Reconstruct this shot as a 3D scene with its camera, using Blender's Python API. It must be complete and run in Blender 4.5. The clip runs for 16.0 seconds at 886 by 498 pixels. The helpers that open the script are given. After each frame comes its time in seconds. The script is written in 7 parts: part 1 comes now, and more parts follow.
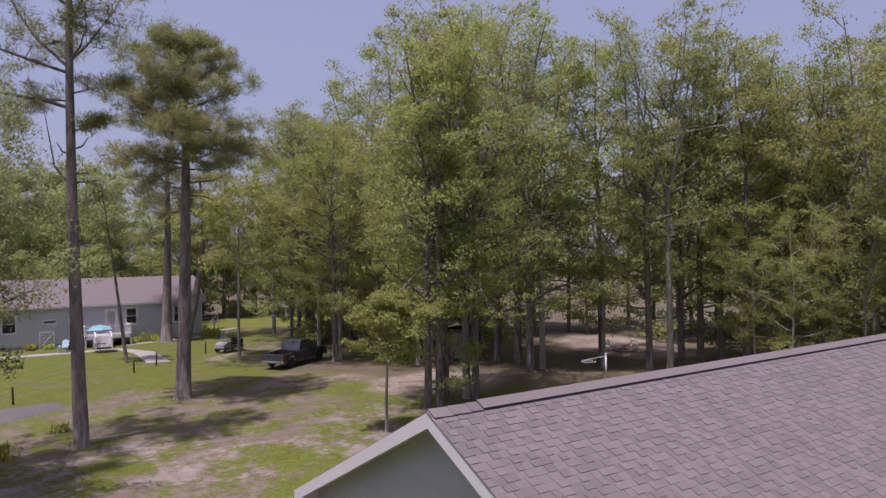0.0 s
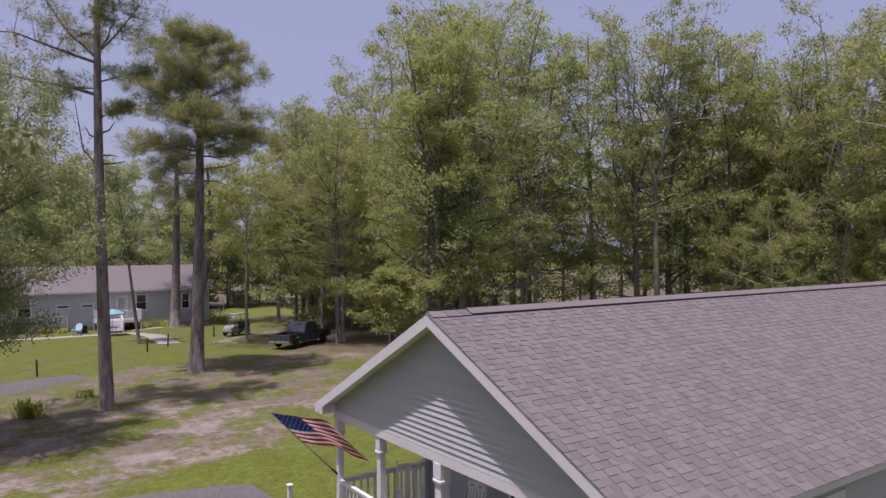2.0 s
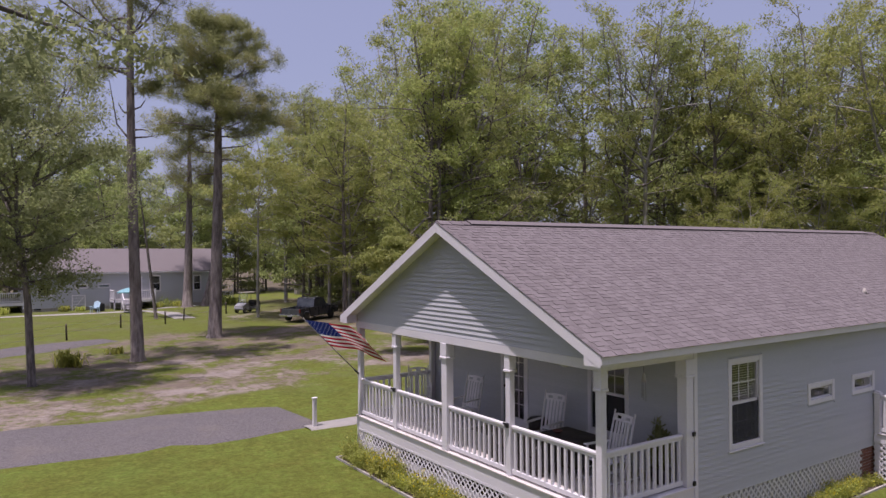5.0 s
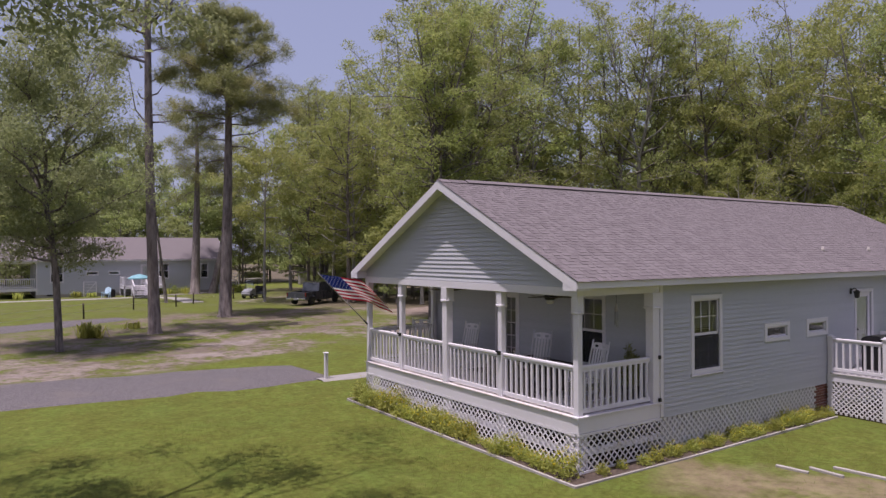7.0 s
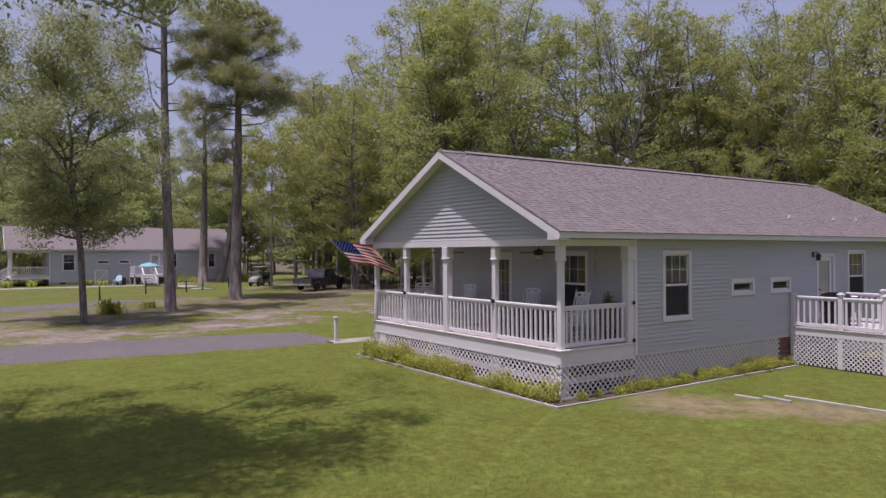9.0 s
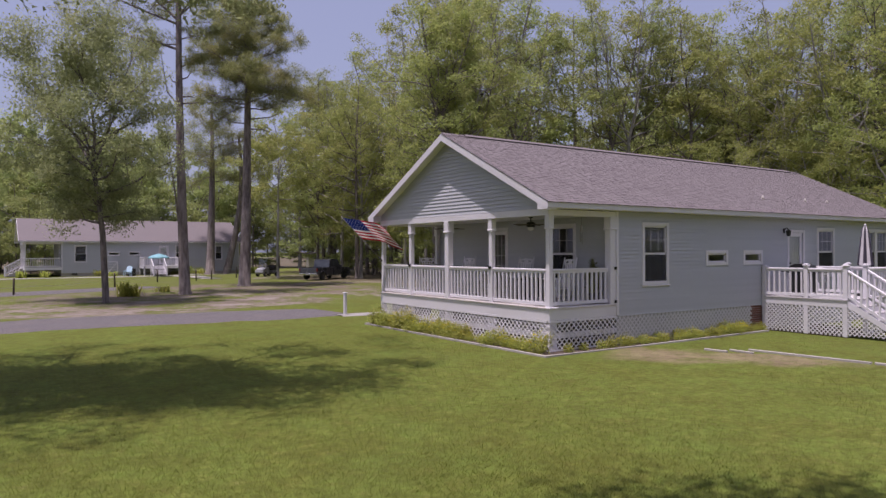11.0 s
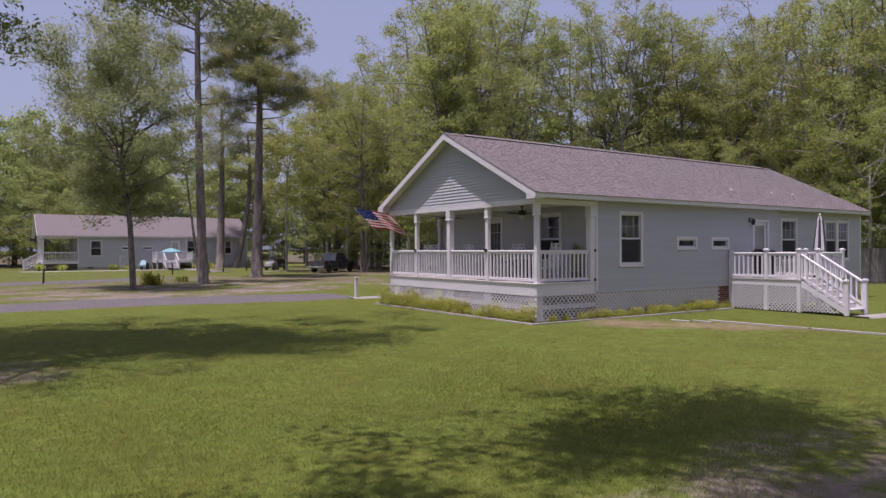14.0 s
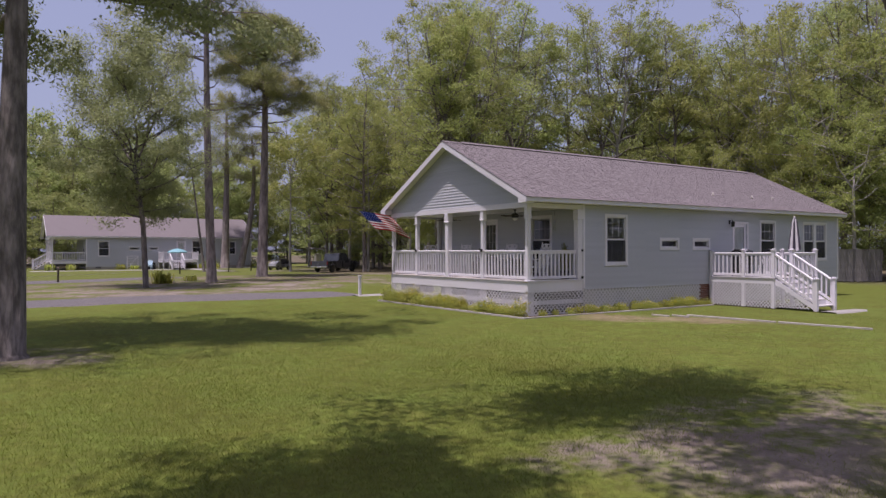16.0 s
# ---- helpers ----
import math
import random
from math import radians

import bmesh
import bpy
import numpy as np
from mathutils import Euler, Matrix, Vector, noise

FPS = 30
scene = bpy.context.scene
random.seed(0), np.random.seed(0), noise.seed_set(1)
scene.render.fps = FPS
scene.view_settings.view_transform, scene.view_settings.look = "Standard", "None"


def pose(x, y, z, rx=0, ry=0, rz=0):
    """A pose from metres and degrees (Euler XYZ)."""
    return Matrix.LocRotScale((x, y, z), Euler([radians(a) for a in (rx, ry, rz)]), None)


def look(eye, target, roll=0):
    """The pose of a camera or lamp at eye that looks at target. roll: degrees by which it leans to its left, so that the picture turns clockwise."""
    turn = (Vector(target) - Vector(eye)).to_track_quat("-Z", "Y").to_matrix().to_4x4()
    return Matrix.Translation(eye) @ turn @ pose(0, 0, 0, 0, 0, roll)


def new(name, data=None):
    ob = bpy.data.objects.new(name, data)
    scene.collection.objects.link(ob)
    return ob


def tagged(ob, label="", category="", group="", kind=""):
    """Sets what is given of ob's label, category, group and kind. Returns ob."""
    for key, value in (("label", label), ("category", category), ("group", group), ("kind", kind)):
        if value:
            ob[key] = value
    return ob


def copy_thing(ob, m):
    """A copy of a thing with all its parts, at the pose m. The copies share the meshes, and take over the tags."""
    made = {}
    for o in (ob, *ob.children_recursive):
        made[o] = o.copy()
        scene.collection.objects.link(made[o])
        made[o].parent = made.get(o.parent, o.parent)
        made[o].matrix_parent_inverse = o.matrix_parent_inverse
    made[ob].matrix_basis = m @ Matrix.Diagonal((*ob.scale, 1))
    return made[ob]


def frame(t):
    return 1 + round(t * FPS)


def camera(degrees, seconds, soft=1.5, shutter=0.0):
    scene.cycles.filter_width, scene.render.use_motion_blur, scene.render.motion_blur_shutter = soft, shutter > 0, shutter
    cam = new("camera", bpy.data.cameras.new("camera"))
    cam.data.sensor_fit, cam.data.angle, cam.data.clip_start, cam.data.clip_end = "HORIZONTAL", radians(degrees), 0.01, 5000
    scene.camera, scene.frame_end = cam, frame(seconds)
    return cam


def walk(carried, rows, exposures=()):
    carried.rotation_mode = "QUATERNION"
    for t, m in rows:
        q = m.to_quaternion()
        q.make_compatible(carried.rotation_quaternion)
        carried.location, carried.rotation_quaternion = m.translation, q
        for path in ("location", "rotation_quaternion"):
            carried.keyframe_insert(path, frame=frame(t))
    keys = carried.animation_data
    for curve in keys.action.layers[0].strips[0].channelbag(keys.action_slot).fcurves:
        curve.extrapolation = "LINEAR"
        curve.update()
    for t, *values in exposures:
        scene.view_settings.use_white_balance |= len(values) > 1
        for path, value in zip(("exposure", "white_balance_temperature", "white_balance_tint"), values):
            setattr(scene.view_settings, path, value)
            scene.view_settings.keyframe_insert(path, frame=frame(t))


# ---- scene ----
EXPOSURE, KELVIN, TINT = 0.83, 6320, 27
cam = camera(65.27, 16.0, soft=1.45)
PATH = [
    (0, (-5.173, -3.320, 7.990), (-4.051, -1.664, 8.005), -0.83),
    (0.5, (-5.530, -3.927, 7.738), (-4.409, -2.272, 7.753), -0.77),
    (1, (-5.874, -4.458, 7.472), (-4.751, -2.803, 7.488), -0.71),
    (1.5, (-6.205, -4.934, 7.198), (-5.082, -3.279, 7.215), -0.65),
    (2, (-6.525, -5.372, 6.921), (-5.402, -3.717, 6.937), -0.60),
    (2.5, (-6.835, -5.785, 6.642), (-5.712, -4.130, 6.659), -0.55),
    (3, (-7.138, -6.185, 6.364), (-6.015, -4.530, 6.381), -0.51),
    (3.5, (-7.435, -6.578, 6.087), (-6.312, -4.923, 6.103), -0.47),
    (4, (-7.726, -6.970, 5.812), (-6.603, -5.315, 5.828), -0.43),
    (4.8, (-8.182, -7.602, 5.376), (-7.060, -5.947, 5.392), -0.38),
    (5.6, (-8.630, -8.245, 4.946), (-7.509, -6.589, 4.960), -0.33),
    (6.5, (-9.128, -8.979, 4.471), (-8.007, -7.323, 4.484), -0.29),
    (7, (-9.402, -9.390, 4.212), (-8.282, -7.733, 4.224), -0.27),
    (7.5, (-9.675, -9.801, 3.958), (-8.556, -8.144, 3.969), -0.25),
    (8, (-9.948, -10.212, 3.711), (-8.830, -8.554, 3.721), -0.24),
    (8.5, (-10.220, -10.619, 3.473), (-9.102, -8.961, 3.483), -0.22),
    (9, (-10.492, -11.024, 3.246), (-9.375, -9.365, 3.255), -0.21),
    (9.8, (-10.926, -11.663, 2.912), (-9.810, -10.003, 2.920), -0.19),
    (10.6, (-11.357, -12.290, 2.623), (-10.243, -10.630, 2.630), -0.18),
    (11.5, (-11.839, -12.984, 2.365), (-10.726, -11.323, 2.370), -0.16),
    (12, (-12.104, -13.366, 2.256), (-10.991, -11.704, 2.260), -0.15),
    (12.5, (-12.365, -13.746, 2.172), (-11.253, -12.083, 2.176), -0.15),
    (13, (-12.622, -14.124, 2.112), (-11.511, -12.461, 2.116), -0.14),
    (13.5, (-12.873, -14.500, 2.076), (-11.762, -12.837, 2.080), -0.13),
    (14, (-13.117, -14.875, 2.060), (-12.007, -13.211, 2.063), -0.12),
    (14.5, (-13.351, -15.246, 2.057), (-12.242, -13.582, 2.061), -0.11),
    (15, (-13.575, -15.611, 2.060), (-12.466, -13.947, 2.064), -0.10),
    (15.5, (-13.784, -15.965, 2.057), (-12.676, -14.301, 2.062), -0.08),
    (16, (-13.977, -16.303, 2.035), (-12.869, -14.638, 2.040), -0.07),
]
walk(cam, [(t, look(eye, target, roll)) for t, eye, target, roll in PATH],
     exposures=[(0.0, EXPOSURE, KELVIN, TINT), (16.0, EXPOSURE, KELVIN, TINT)])

# ---- sky and sun ----
SUN_DIR = Vector((-0.335, -0.09, 1.33)).normalized()
world = bpy.data.worlds.new("sky")
scene.world = world
world.use_nodes = True
wn = world.node_tree.nodes
sky = wn.new("ShaderNodeTexSky")
sky.sky_type = "NISHITA"
sky.sun_disc = False
sky.sun_elevation = math.asin(SUN_DIR.z)
sky.sun_rotation = math.atan2(SUN_DIR.x, SUN_DIR.y)
sky.altitude, sky.air_density, sky.dust_density, sky.ozone_density = 20, 1.0, 4.0, 1.0
haze = wn.new("ShaderNodeMix")
haze.data_type = "RGBA"
haze.inputs[0].default_value = 0.72
haze.inputs[7].default_value = (1.37, 1.49, 2.04, 1)  # summer haze over the blue
world.node_tree.links.new(sky.outputs[0], haze.inputs[6])
world.node_tree.links.new(haze.outputs[2], wn["Background"].inputs[0])
wn["Background"].inputs[1].default_value = 0.122
sun_data = bpy.data.lights.new("sun", "SUN")
sun_data.energy, sun_data.angle, sun_data.color = 2.95, radians(0.6), (1.0, 0.955, 0.90)
sun = new("sun", sun_data)
sun.matrix_world = look(SUN_DIR * 80, (0, 0, 0))

# ---- materials ----
class Nodes:
    """A short hand for building one material's nodes."""

    def __init__(self, name):
        self.mat = bpy.data.materials.new(name)
        self.mat.use_nodes = True
        self.tree = self.mat.node_tree
        self.bsdf = self.tree.nodes["Principled BSDF"]
        self.out = self.tree.nodes["Material Output"]

    def put(self, socket, value):
        if isinstance(value, bpy.types.NodeSocket):
            self.tree.links.new(value, socket)
        elif value is not None:
            socket.default_value = value

    def node(self, kind, outlet=0, **inputs):
        n = self.tree.nodes.new(kind)
        for key, value in inputs.items():
            self.put(n.inputs[key.replace("_", " ")], value)
        return n.outputs[outlet]

    def coords(self, kind="Object", stretch=(1, 1, 1)):
        n = self.tree.nodes.new("ShaderNodeTexCoord")
        m = self.tree.nodes.new("ShaderNodeMapping")
        self.tree.links.new(n.outputs[kind], m.inputs[0])
        m.inputs["Scale"].default_value = stretch
        return m.outputs[0]

    def noise(self, scale, detail=4.0, rough=0.55, at=None):
        return self.node("ShaderNodeTexNoise", 0, Vector=at, Scale=scale, Detail=detail, Roughness=rough)

    def math(self, op, a, b=0.0, c=None, clamp=False):
        n = self.tree.nodes.new("ShaderNodeMath")
        n.operation, n.use_clamp = op, clamp
        for socket, value in zip(n.inputs, (a, b, c)):
            self.put(socket, value)
        return n.outputs[0]

    def span(self, value, a, b, lo=0.0, hi=1.0):
        n = self.tree.nodes.new("ShaderNodeMapRange")
        n.interpolation_type = "SMOOTHSTEP"
        for socket, v in zip(n.inputs, (value, a, b, lo, hi)):
            self.put(socket, v)
        return n.outputs[0]

    def mix(self, factor, a, b, blend="MIX"):
        n = self.tree.nodes.new("ShaderNodeMix")
        n.data_type, n.blend_type = "RGBA", blend
        self.put(n.inputs[0], factor)
        self.put(n.inputs[6], a if not isinstance(a, tuple) else (*a, 1))
        self.put(n.inputs[7], b if not isinstance(b, tuple) else (*b, 1))
        return n.outputs[2]

    def vary(self, colour, seed, amount=0.3, hue=0.02):
        """Brightness and hue that differ by a 0..1 value."""
        n = self.tree.nodes.new("ShaderNodeHueSaturation")
        self.put(n.inputs["Value"], self.math("MULTIPLY_ADD", seed, amount * 2, 1 - amount))
        self.put(n.inputs["Hue"], self.math("MULTIPLY_ADD", seed, hue * 2, 0.5 - hue))
        self.put(n.inputs["Color"], colour)
        return n.outputs[0]

    def island(self):
        return self.tree.nodes.new("ShaderNodeNewGeometry").outputs["Random Per Island"]

    def each(self):
        return self.tree.nodes.new("ShaderNodeObjectInfo").outputs["Random"]

    def bump(self, height, strength=0.3, distance=0.01):
        return self.node("ShaderNodeBump", 0, Strength=strength, Distance=distance, Height=height)

    def finish(self, colour, rough=0.6, normal=None, metal=0.0, spec=0.5):
        b = self.bsdf.inputs
        self.put(b["Base Color"], colour if not isinstance(colour, tuple) else (*colour, 1))
        self.put(b["Roughness"], rough)
        self.put(b["Metallic"], metal)
        self.put(b["Specular IOR Level"], spec)
        if normal is not None:
            self.put(b["Normal"], normal)
        return self.mat


def surface(name, light, dark, grain=40.0, large=1.2, rough=0.6, relief=0.15, metal=0.0, spec=0.5, stretch=(1, 1, 1), stain=None, jitter=0.0, depth=0.005):
    """A painted, plastic or stone surface with grain, broad wear and fine relief."""
    n = Nodes(name)
    at = n.coords("Object", stretch)
    fine, broad = n.noise(grain, 5, 0.6, at), n.noise(large, 4, 0.55, at)
    colour = n.mix(n.span(fine, 0.3, 0.7), dark, light)
    colour = n.mix(n.span(broad, 0.35, 0.75, 0.0, 0.6), colour, stain or tuple(0.75 * c for c in dark))
    if jitter:
        colour = n.vary(colour, n.each(), jitter, 0.0)
    r = n.span(broad, 0.3, 0.7, max(rough - 0.12, 0.03), min(rough + 0.12, 1.0))
    return n.finish(colour, r, n.bump(fine, relief, depth), metal, spec)


def foliage(name, light, dark, tip, each=0.15, glow=0.55, hue=0.012):
    """Leaves: both faces lit, some light shining through, colour varying leaf by leaf and tree by tree."""
    n = Nodes(name)
    colour = n.mix(n.island(), dark, light)
    patch = n.noise(0.45, 3, 0.6, n.coords())
    colour = n.mix(n.span(patch, 0.45, 0.72, 0.0, 0.8), colour, tip)
    colour = n.vary(colour, n.each(), each, hue)
    n.finish(colour, 0.55, spec=0.3)
    through_leaf = n.node("ShaderNodeBsdfTranslucent", 0, Color=colour)
    blend = n.tree.nodes.new("ShaderNodeMixShader")
    blend.inputs[0].default_value = glow
    n.tree.links.new(n.bsdf.outputs[0], blend.inputs[1])
    n.tree.links.new(through_leaf, blend.inputs[2])
    n.tree.links.new(blend.outputs[0], n.out.inputs[0])
    return n.mat


def thin_cloth(name, light, dark):
    """Thin woven nylon: light shines through it."""
    n = Nodes(name)
    weave = n.noise(240, 3, 0.6, n.coords())
    colour = n.mix(n.span(weave, 0.3, 0.7), dark, light)
    n.finish(colour, 0.7, n.bump(weave, 0.15, 0.002), spec=0.3)
    blend = n.tree.nodes.new("ShaderNodeMixShader")
    blend.inputs[0].default_value = 0.5
    n.tree.links.new(n.bsdf.outputs[0], blend.inputs[1])
    n.tree.links.new(n.node("ShaderNodeBsdfTranslucent", 0, Color=colour), blend.inputs[2])
    n.tree.links.new(blend.outputs[0], n.out.inputs[0])
    return n.mat


def bark(name, light, dark, scale=6.0):
    n = Nodes(name)
    at = n.coords("Object", (1, 1, 0.22))
    ridge = n.noise(scale, 6, 0.65, at)
    plates = n.node("ShaderNodeTexVoronoi", 0, Vector=at, Scale=scale * 1.6)
    colour = n.mix(n.span(ridge, 0.35, 0.68), dark, light)
    colour = n.mix(n.span(n.noise(0.5, 3, 0.5, n.coords()), 0.5, 0.75, 0, 0.5), colour, tuple(0.6 * c for c in light))
    return n.finish(colour, 0.9, n.bump(n.math("ADD", ridge, plates), 0.7, 0.04), spec=0.2)


def shingle_material(name, by_island):
    n = Nodes(name)
    at = n.coords("Object")
    seed = n.island() if by_island else n.each()
    grit = n.noise(260, 3, 0.7, at)
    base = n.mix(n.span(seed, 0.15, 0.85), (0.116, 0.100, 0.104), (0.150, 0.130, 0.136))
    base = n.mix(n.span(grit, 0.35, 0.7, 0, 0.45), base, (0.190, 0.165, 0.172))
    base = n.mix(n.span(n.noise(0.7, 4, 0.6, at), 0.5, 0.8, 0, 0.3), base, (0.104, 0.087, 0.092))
    return n.finish(base, 0.92, n.bump(grit, 0.4, 0.003), spec=0.25)


WHITE = surface("white_vinyl", (0.68, 0.655, 0.70), (0.63, 0.605, 0.65), 30, 0.8, 0.45, 0.05, stain=(0.58, 0.555, 0.585))
WHITE_WOOD = surface("white_painted_wood", (0.78, 0.75, 0.79), (0.70, 0.67, 0.71), 22, 1.5, 0.5, 0.12, stretch=(1, 1, 0.2), stain=(0.56, 0.53, 0.555))
SIDING = surface("grey_vinyl_siding", (0.445, 0.45, 0.485), (0.415, 0.42, 0.452), 60, 0.6, 0.5, 0.06, stretch=(0.15, 0.15, 1), stain=(0.395, 0.398, 0.425), jitter=0.03)
SHEATHING = surface("wall_core", (0.42, 0.43, 0.45), (0.39, 0.40, 0.42), 30, 0.7, 0.7, 0.05)
SOFFIT = surface("white_soffit_panel", (0.78, 0.77, 0.74), (0.72, 0.71, 0.68), 25, 0.7, 0.5, 0.05)
SHINGLE = shingle_material("asphalt_shingle", False)
SHINGLE_JOINED = shingle_material("asphalt_shingle_field", True)
# butt edges coloured darker than the tab faces, to deepen each course's shadow line
SHINGLE_BUTT_SHADE = surface("shingle_butt_shade", (0.088, 0.072, 0.076), (0.062, 0.051, 0.054), 120, 3, 0.95, 0.3)
ROOF_EDGE = surface("dark_roof_edge", (0.07, 0.06, 0.06), (0.04, 0.035, 0.035), 80, 2, 0.85, 0.2)
DECKING = surface("reddish_grey_deck_boards", (0.60, 0.55, 0.54), (0.50, 0.455, 0.45), 18, 1.5, 0.7, 0.25, stretch=(6, 0.4, 1), jitter=0.12)
DECK_GREY = surface("pale_grey_deck_boards", (0.44, 0.42, 0.43), (0.36, 0.34, 0.35), 18, 1.5, 0.7, 0.25, stretch=(6, 0.4, 1), jitter=0.08)
DARK_WICKER = surface("dark_brown_finish", (0.045, 0.035, 0.032), (0.02, 0.016, 0.016), 60, 3, 0.6, 0.3)
BLACK_METAL = surface("black_metal", (0.03, 0.03, 0.032), (0.018, 0.018, 0.02), 50, 3, 0.4, 0.08, metal=0.4)
GREY_METAL = surface("galvanised_metal", (0.42, 0.42, 0.43), (0.32, 0.32, 0.33), 40, 3, 0.45, 0.08, metal=0.8)
BRICK = surface("red_brick", (0.22, 0.085, 0.06), (0.15, 0.06, 0.045), 30, 4, 0.85, 0.4, jitter=0.2)
# pier colour darkened to stand for the shade behind the porch lattice
SHADED_BLOCK = surface("shade_darkened_block", (0.13, 0.115, 0.105), (0.085, 0.075, 0.07), 40, 2, 0.95, 0.4)
PALE_BLOCK = surface("grey_foundation_block", (0.52, 0.515, 0.52), (0.43, 0.425, 0.43), 40, 2, 0.95, 0.4)
MORTAR = surface("mortar", (0.40, 0.37, 0.34), (0.33, 0.30, 0.28), 60, 4, 0.9, 0.4)
CONCRETE = surface("concrete", (0.29, 0.27, 0.26), (0.235, 0.22, 0.21), 45, 1.5, 0.9, 0.3, stain=(0.20, 0.19, 0.175))
TIMBER = surface("weathered_timber", (0.40, 0.37, 0.345), (0.29, 0.268, 0.25), 14, 2, 0.85, 0.35, stretch=(0.3, 0.3, 4), jitter=0.15)
FENCE_WOOD = surface("grey_fence_boards", (0.235, 0.22, 0.215), (0.15, 0.138, 0.134), 16, 1.5, 0.9, 0.35, stretch=(4, 4, 0.3), jitter=0.2)
POST_WOOD = surface("dark_post_wood", (0.13, 0.10, 0.085), (0.075, 0.058, 0.05), 20, 3, 0.9, 0.4, stretch=(4, 4, 0.4))
SOIL = surface("bed_soil", (0.10, 0.07, 0.05), (0.05, 0.035, 0.027), 25, 3, 0.95, 0.8, depth=0.02)
BLINDS = surface("window_blinds", (0.70, 0.69, 0.67), (0.64, 0.63, 0.61), 30, 2, 0.6, 0.05)
DARK_ROOM = surface("dim_room_wall", (0.24, 0.22, 0.20), (0.20, 0.185, 0.17), 10, 0.8, 0.8, 0.05)
TRUCK_PAINT = surface("dark_truck_paint", (0.075, 0.080, 0.096), (0.058, 0.062, 0.075), 30, 1.5, 0.28, 0.02, metal=0.3, stain=(0.05, 0.048, 0.046))
CHROME = surface("chrome", (0.62, 0.62, 0.63), (0.52, 0.52, 0.53), 20, 2, 0.18, 0.02, metal=1.0)
RUBBER = surface("black_rubber", (0.025, 0.025, 0.025), (0.014, 0.014, 0.014), 60, 4, 0.85, 0.3)
RED_LENS = surface("red_lamp_lens", (0.12, 0.014, 0.014), (0.09, 0.01, 0.01), 60, 4, 0.2, 0.05)
CART_WHITE = surface("pale_cart_plastic", (0.28, 0.28, 0.295), (0.24, 0.24, 0.255), 30, 2, 0.3, 0.03)
CANVAS_TAN = surface("tan_cart_roof", (0.26, 0.24, 0.19), (0.20, 0.185, 0.15), 50, 3, 0.7, 0.15)
TEAL = surface("teal_canvas", (0.18, 0.37, 0.42), (0.14, 0.30, 0.35), 60, 3, 0.8, 0.15)
CHAIR_BLUE = surface("pale_blue_plastic", (0.42, 0.58, 0.68), (0.36, 0.50, 0.60), 30, 3, 0.5, 0.05)
FLAG_RED = thin_cloth("flag_red", (0.46, 0.022, 0.05), (0.38, 0.018, 0.04))
FLAG_WHITE = thin_cloth("flag_white", (0.78, 0.76, 0.76), (0.7, 0.68, 0.68))
FLAG_BLUE = thin_cloth("flag_blue", (0.028, 0.045, 0.20), (0.022, 0.035, 0.15))
UMBRELLA_DARK = surface("umbrella_dark_stripe", (0.050, 0.043, 0.066), (0.034, 0.029, 0.046), 70, 3, 0.85, 0.2)
UMBRELLA_PALE = surface("umbrella_pale_stripe", (0.60, 0.57, 0.60), (0.52, 0.49, 0.52), 70, 3, 0.85, 0.2)
CLOTH_BROWN = surface("dark_brown_cloth", (0.060, 0.048, 0.046), (0.038, 0.030, 0.030), 120, 3, 0.9, 0.25)
MAT_BROWN = surface("doormat_fibre", (0.10, 0.07, 0.05), (0.06, 0.04, 0.03), 120, 4, 0.95, 0.6)
CURTAIN = surface("grey_sheer_curtain", (0.20, 0.20, 0.24), (0.14, 0.14, 0.17), 30, 4, 0.9, 0.1, stretch=(6, 6, 0.3))

PINE_BARK = bark("pine_bark", (0.27, 0.232, 0.222), (0.12, 0.098, 0.095), 5.0)
OAK_BARK = bark("grey_oak_bark", (0.235, 0.205, 0.192), (0.09, 0.077, 0.072), 7.0)
PALE_BARK = bark("pale_smooth_bark", (0.36, 0.34, 0.32), (0.20, 0.185, 0.17), 4.0)
LEAF_GUM = foliage("gum_leaf", (0.35, 0.38, 0.115), (0.255, 0.295, 0.095), (0.37, 0.36, 0.12), glow=0.6)
LEAF_OAK = foliage("oak_leaf", (0.315, 0.34, 0.15), (0.215, 0.24, 0.11), (0.345, 0.35, 0.165), 0.05)
LEAF_DEEP = foliage("shade_leaf", (0.33, 0.375, 0.135), (0.25, 0.293, 0.108), (0.35, 0.36, 0.135), glow=0.6)
LEAF_PINE = foliage("pine_needle", (0.29, 0.30, 0.115), (0.18, 0.195, 0.08), (0.34, 0.31, 0.13), glow=0.5)
LEAF_BED = foliage("bed_leaf", (0.45, 0.465, 0.11), (0.30, 0.335, 0.085), (0.52, 0.51, 0.11), 0.18)
PETAL = foliage("yellow_petal", (0.74, 0.60, 0.03), (0.62, 0.48, 0.02), (0.78, 0.64, 0.05), 0.1)
BLADE = foliage("grass_blade", (0.158, 0.188, 0.026), (0.126, 0.156, 0.021), (0.19, 0.195, 0.040), 0.0, 0.5)


def glass_material():
    n = Nodes("window_glass")
    n.finish((0.92, 0.95, 0.95), 0.03)
    n.bsdf.inputs["Transmission Weight"].default_value = 1.0
    n.bsdf.inputs["IOR"].default_value = 1.45
    n.bsdf.inputs["Specular IOR Level"].default_value = 0.05
    return n.mat


GLASS = glass_material()


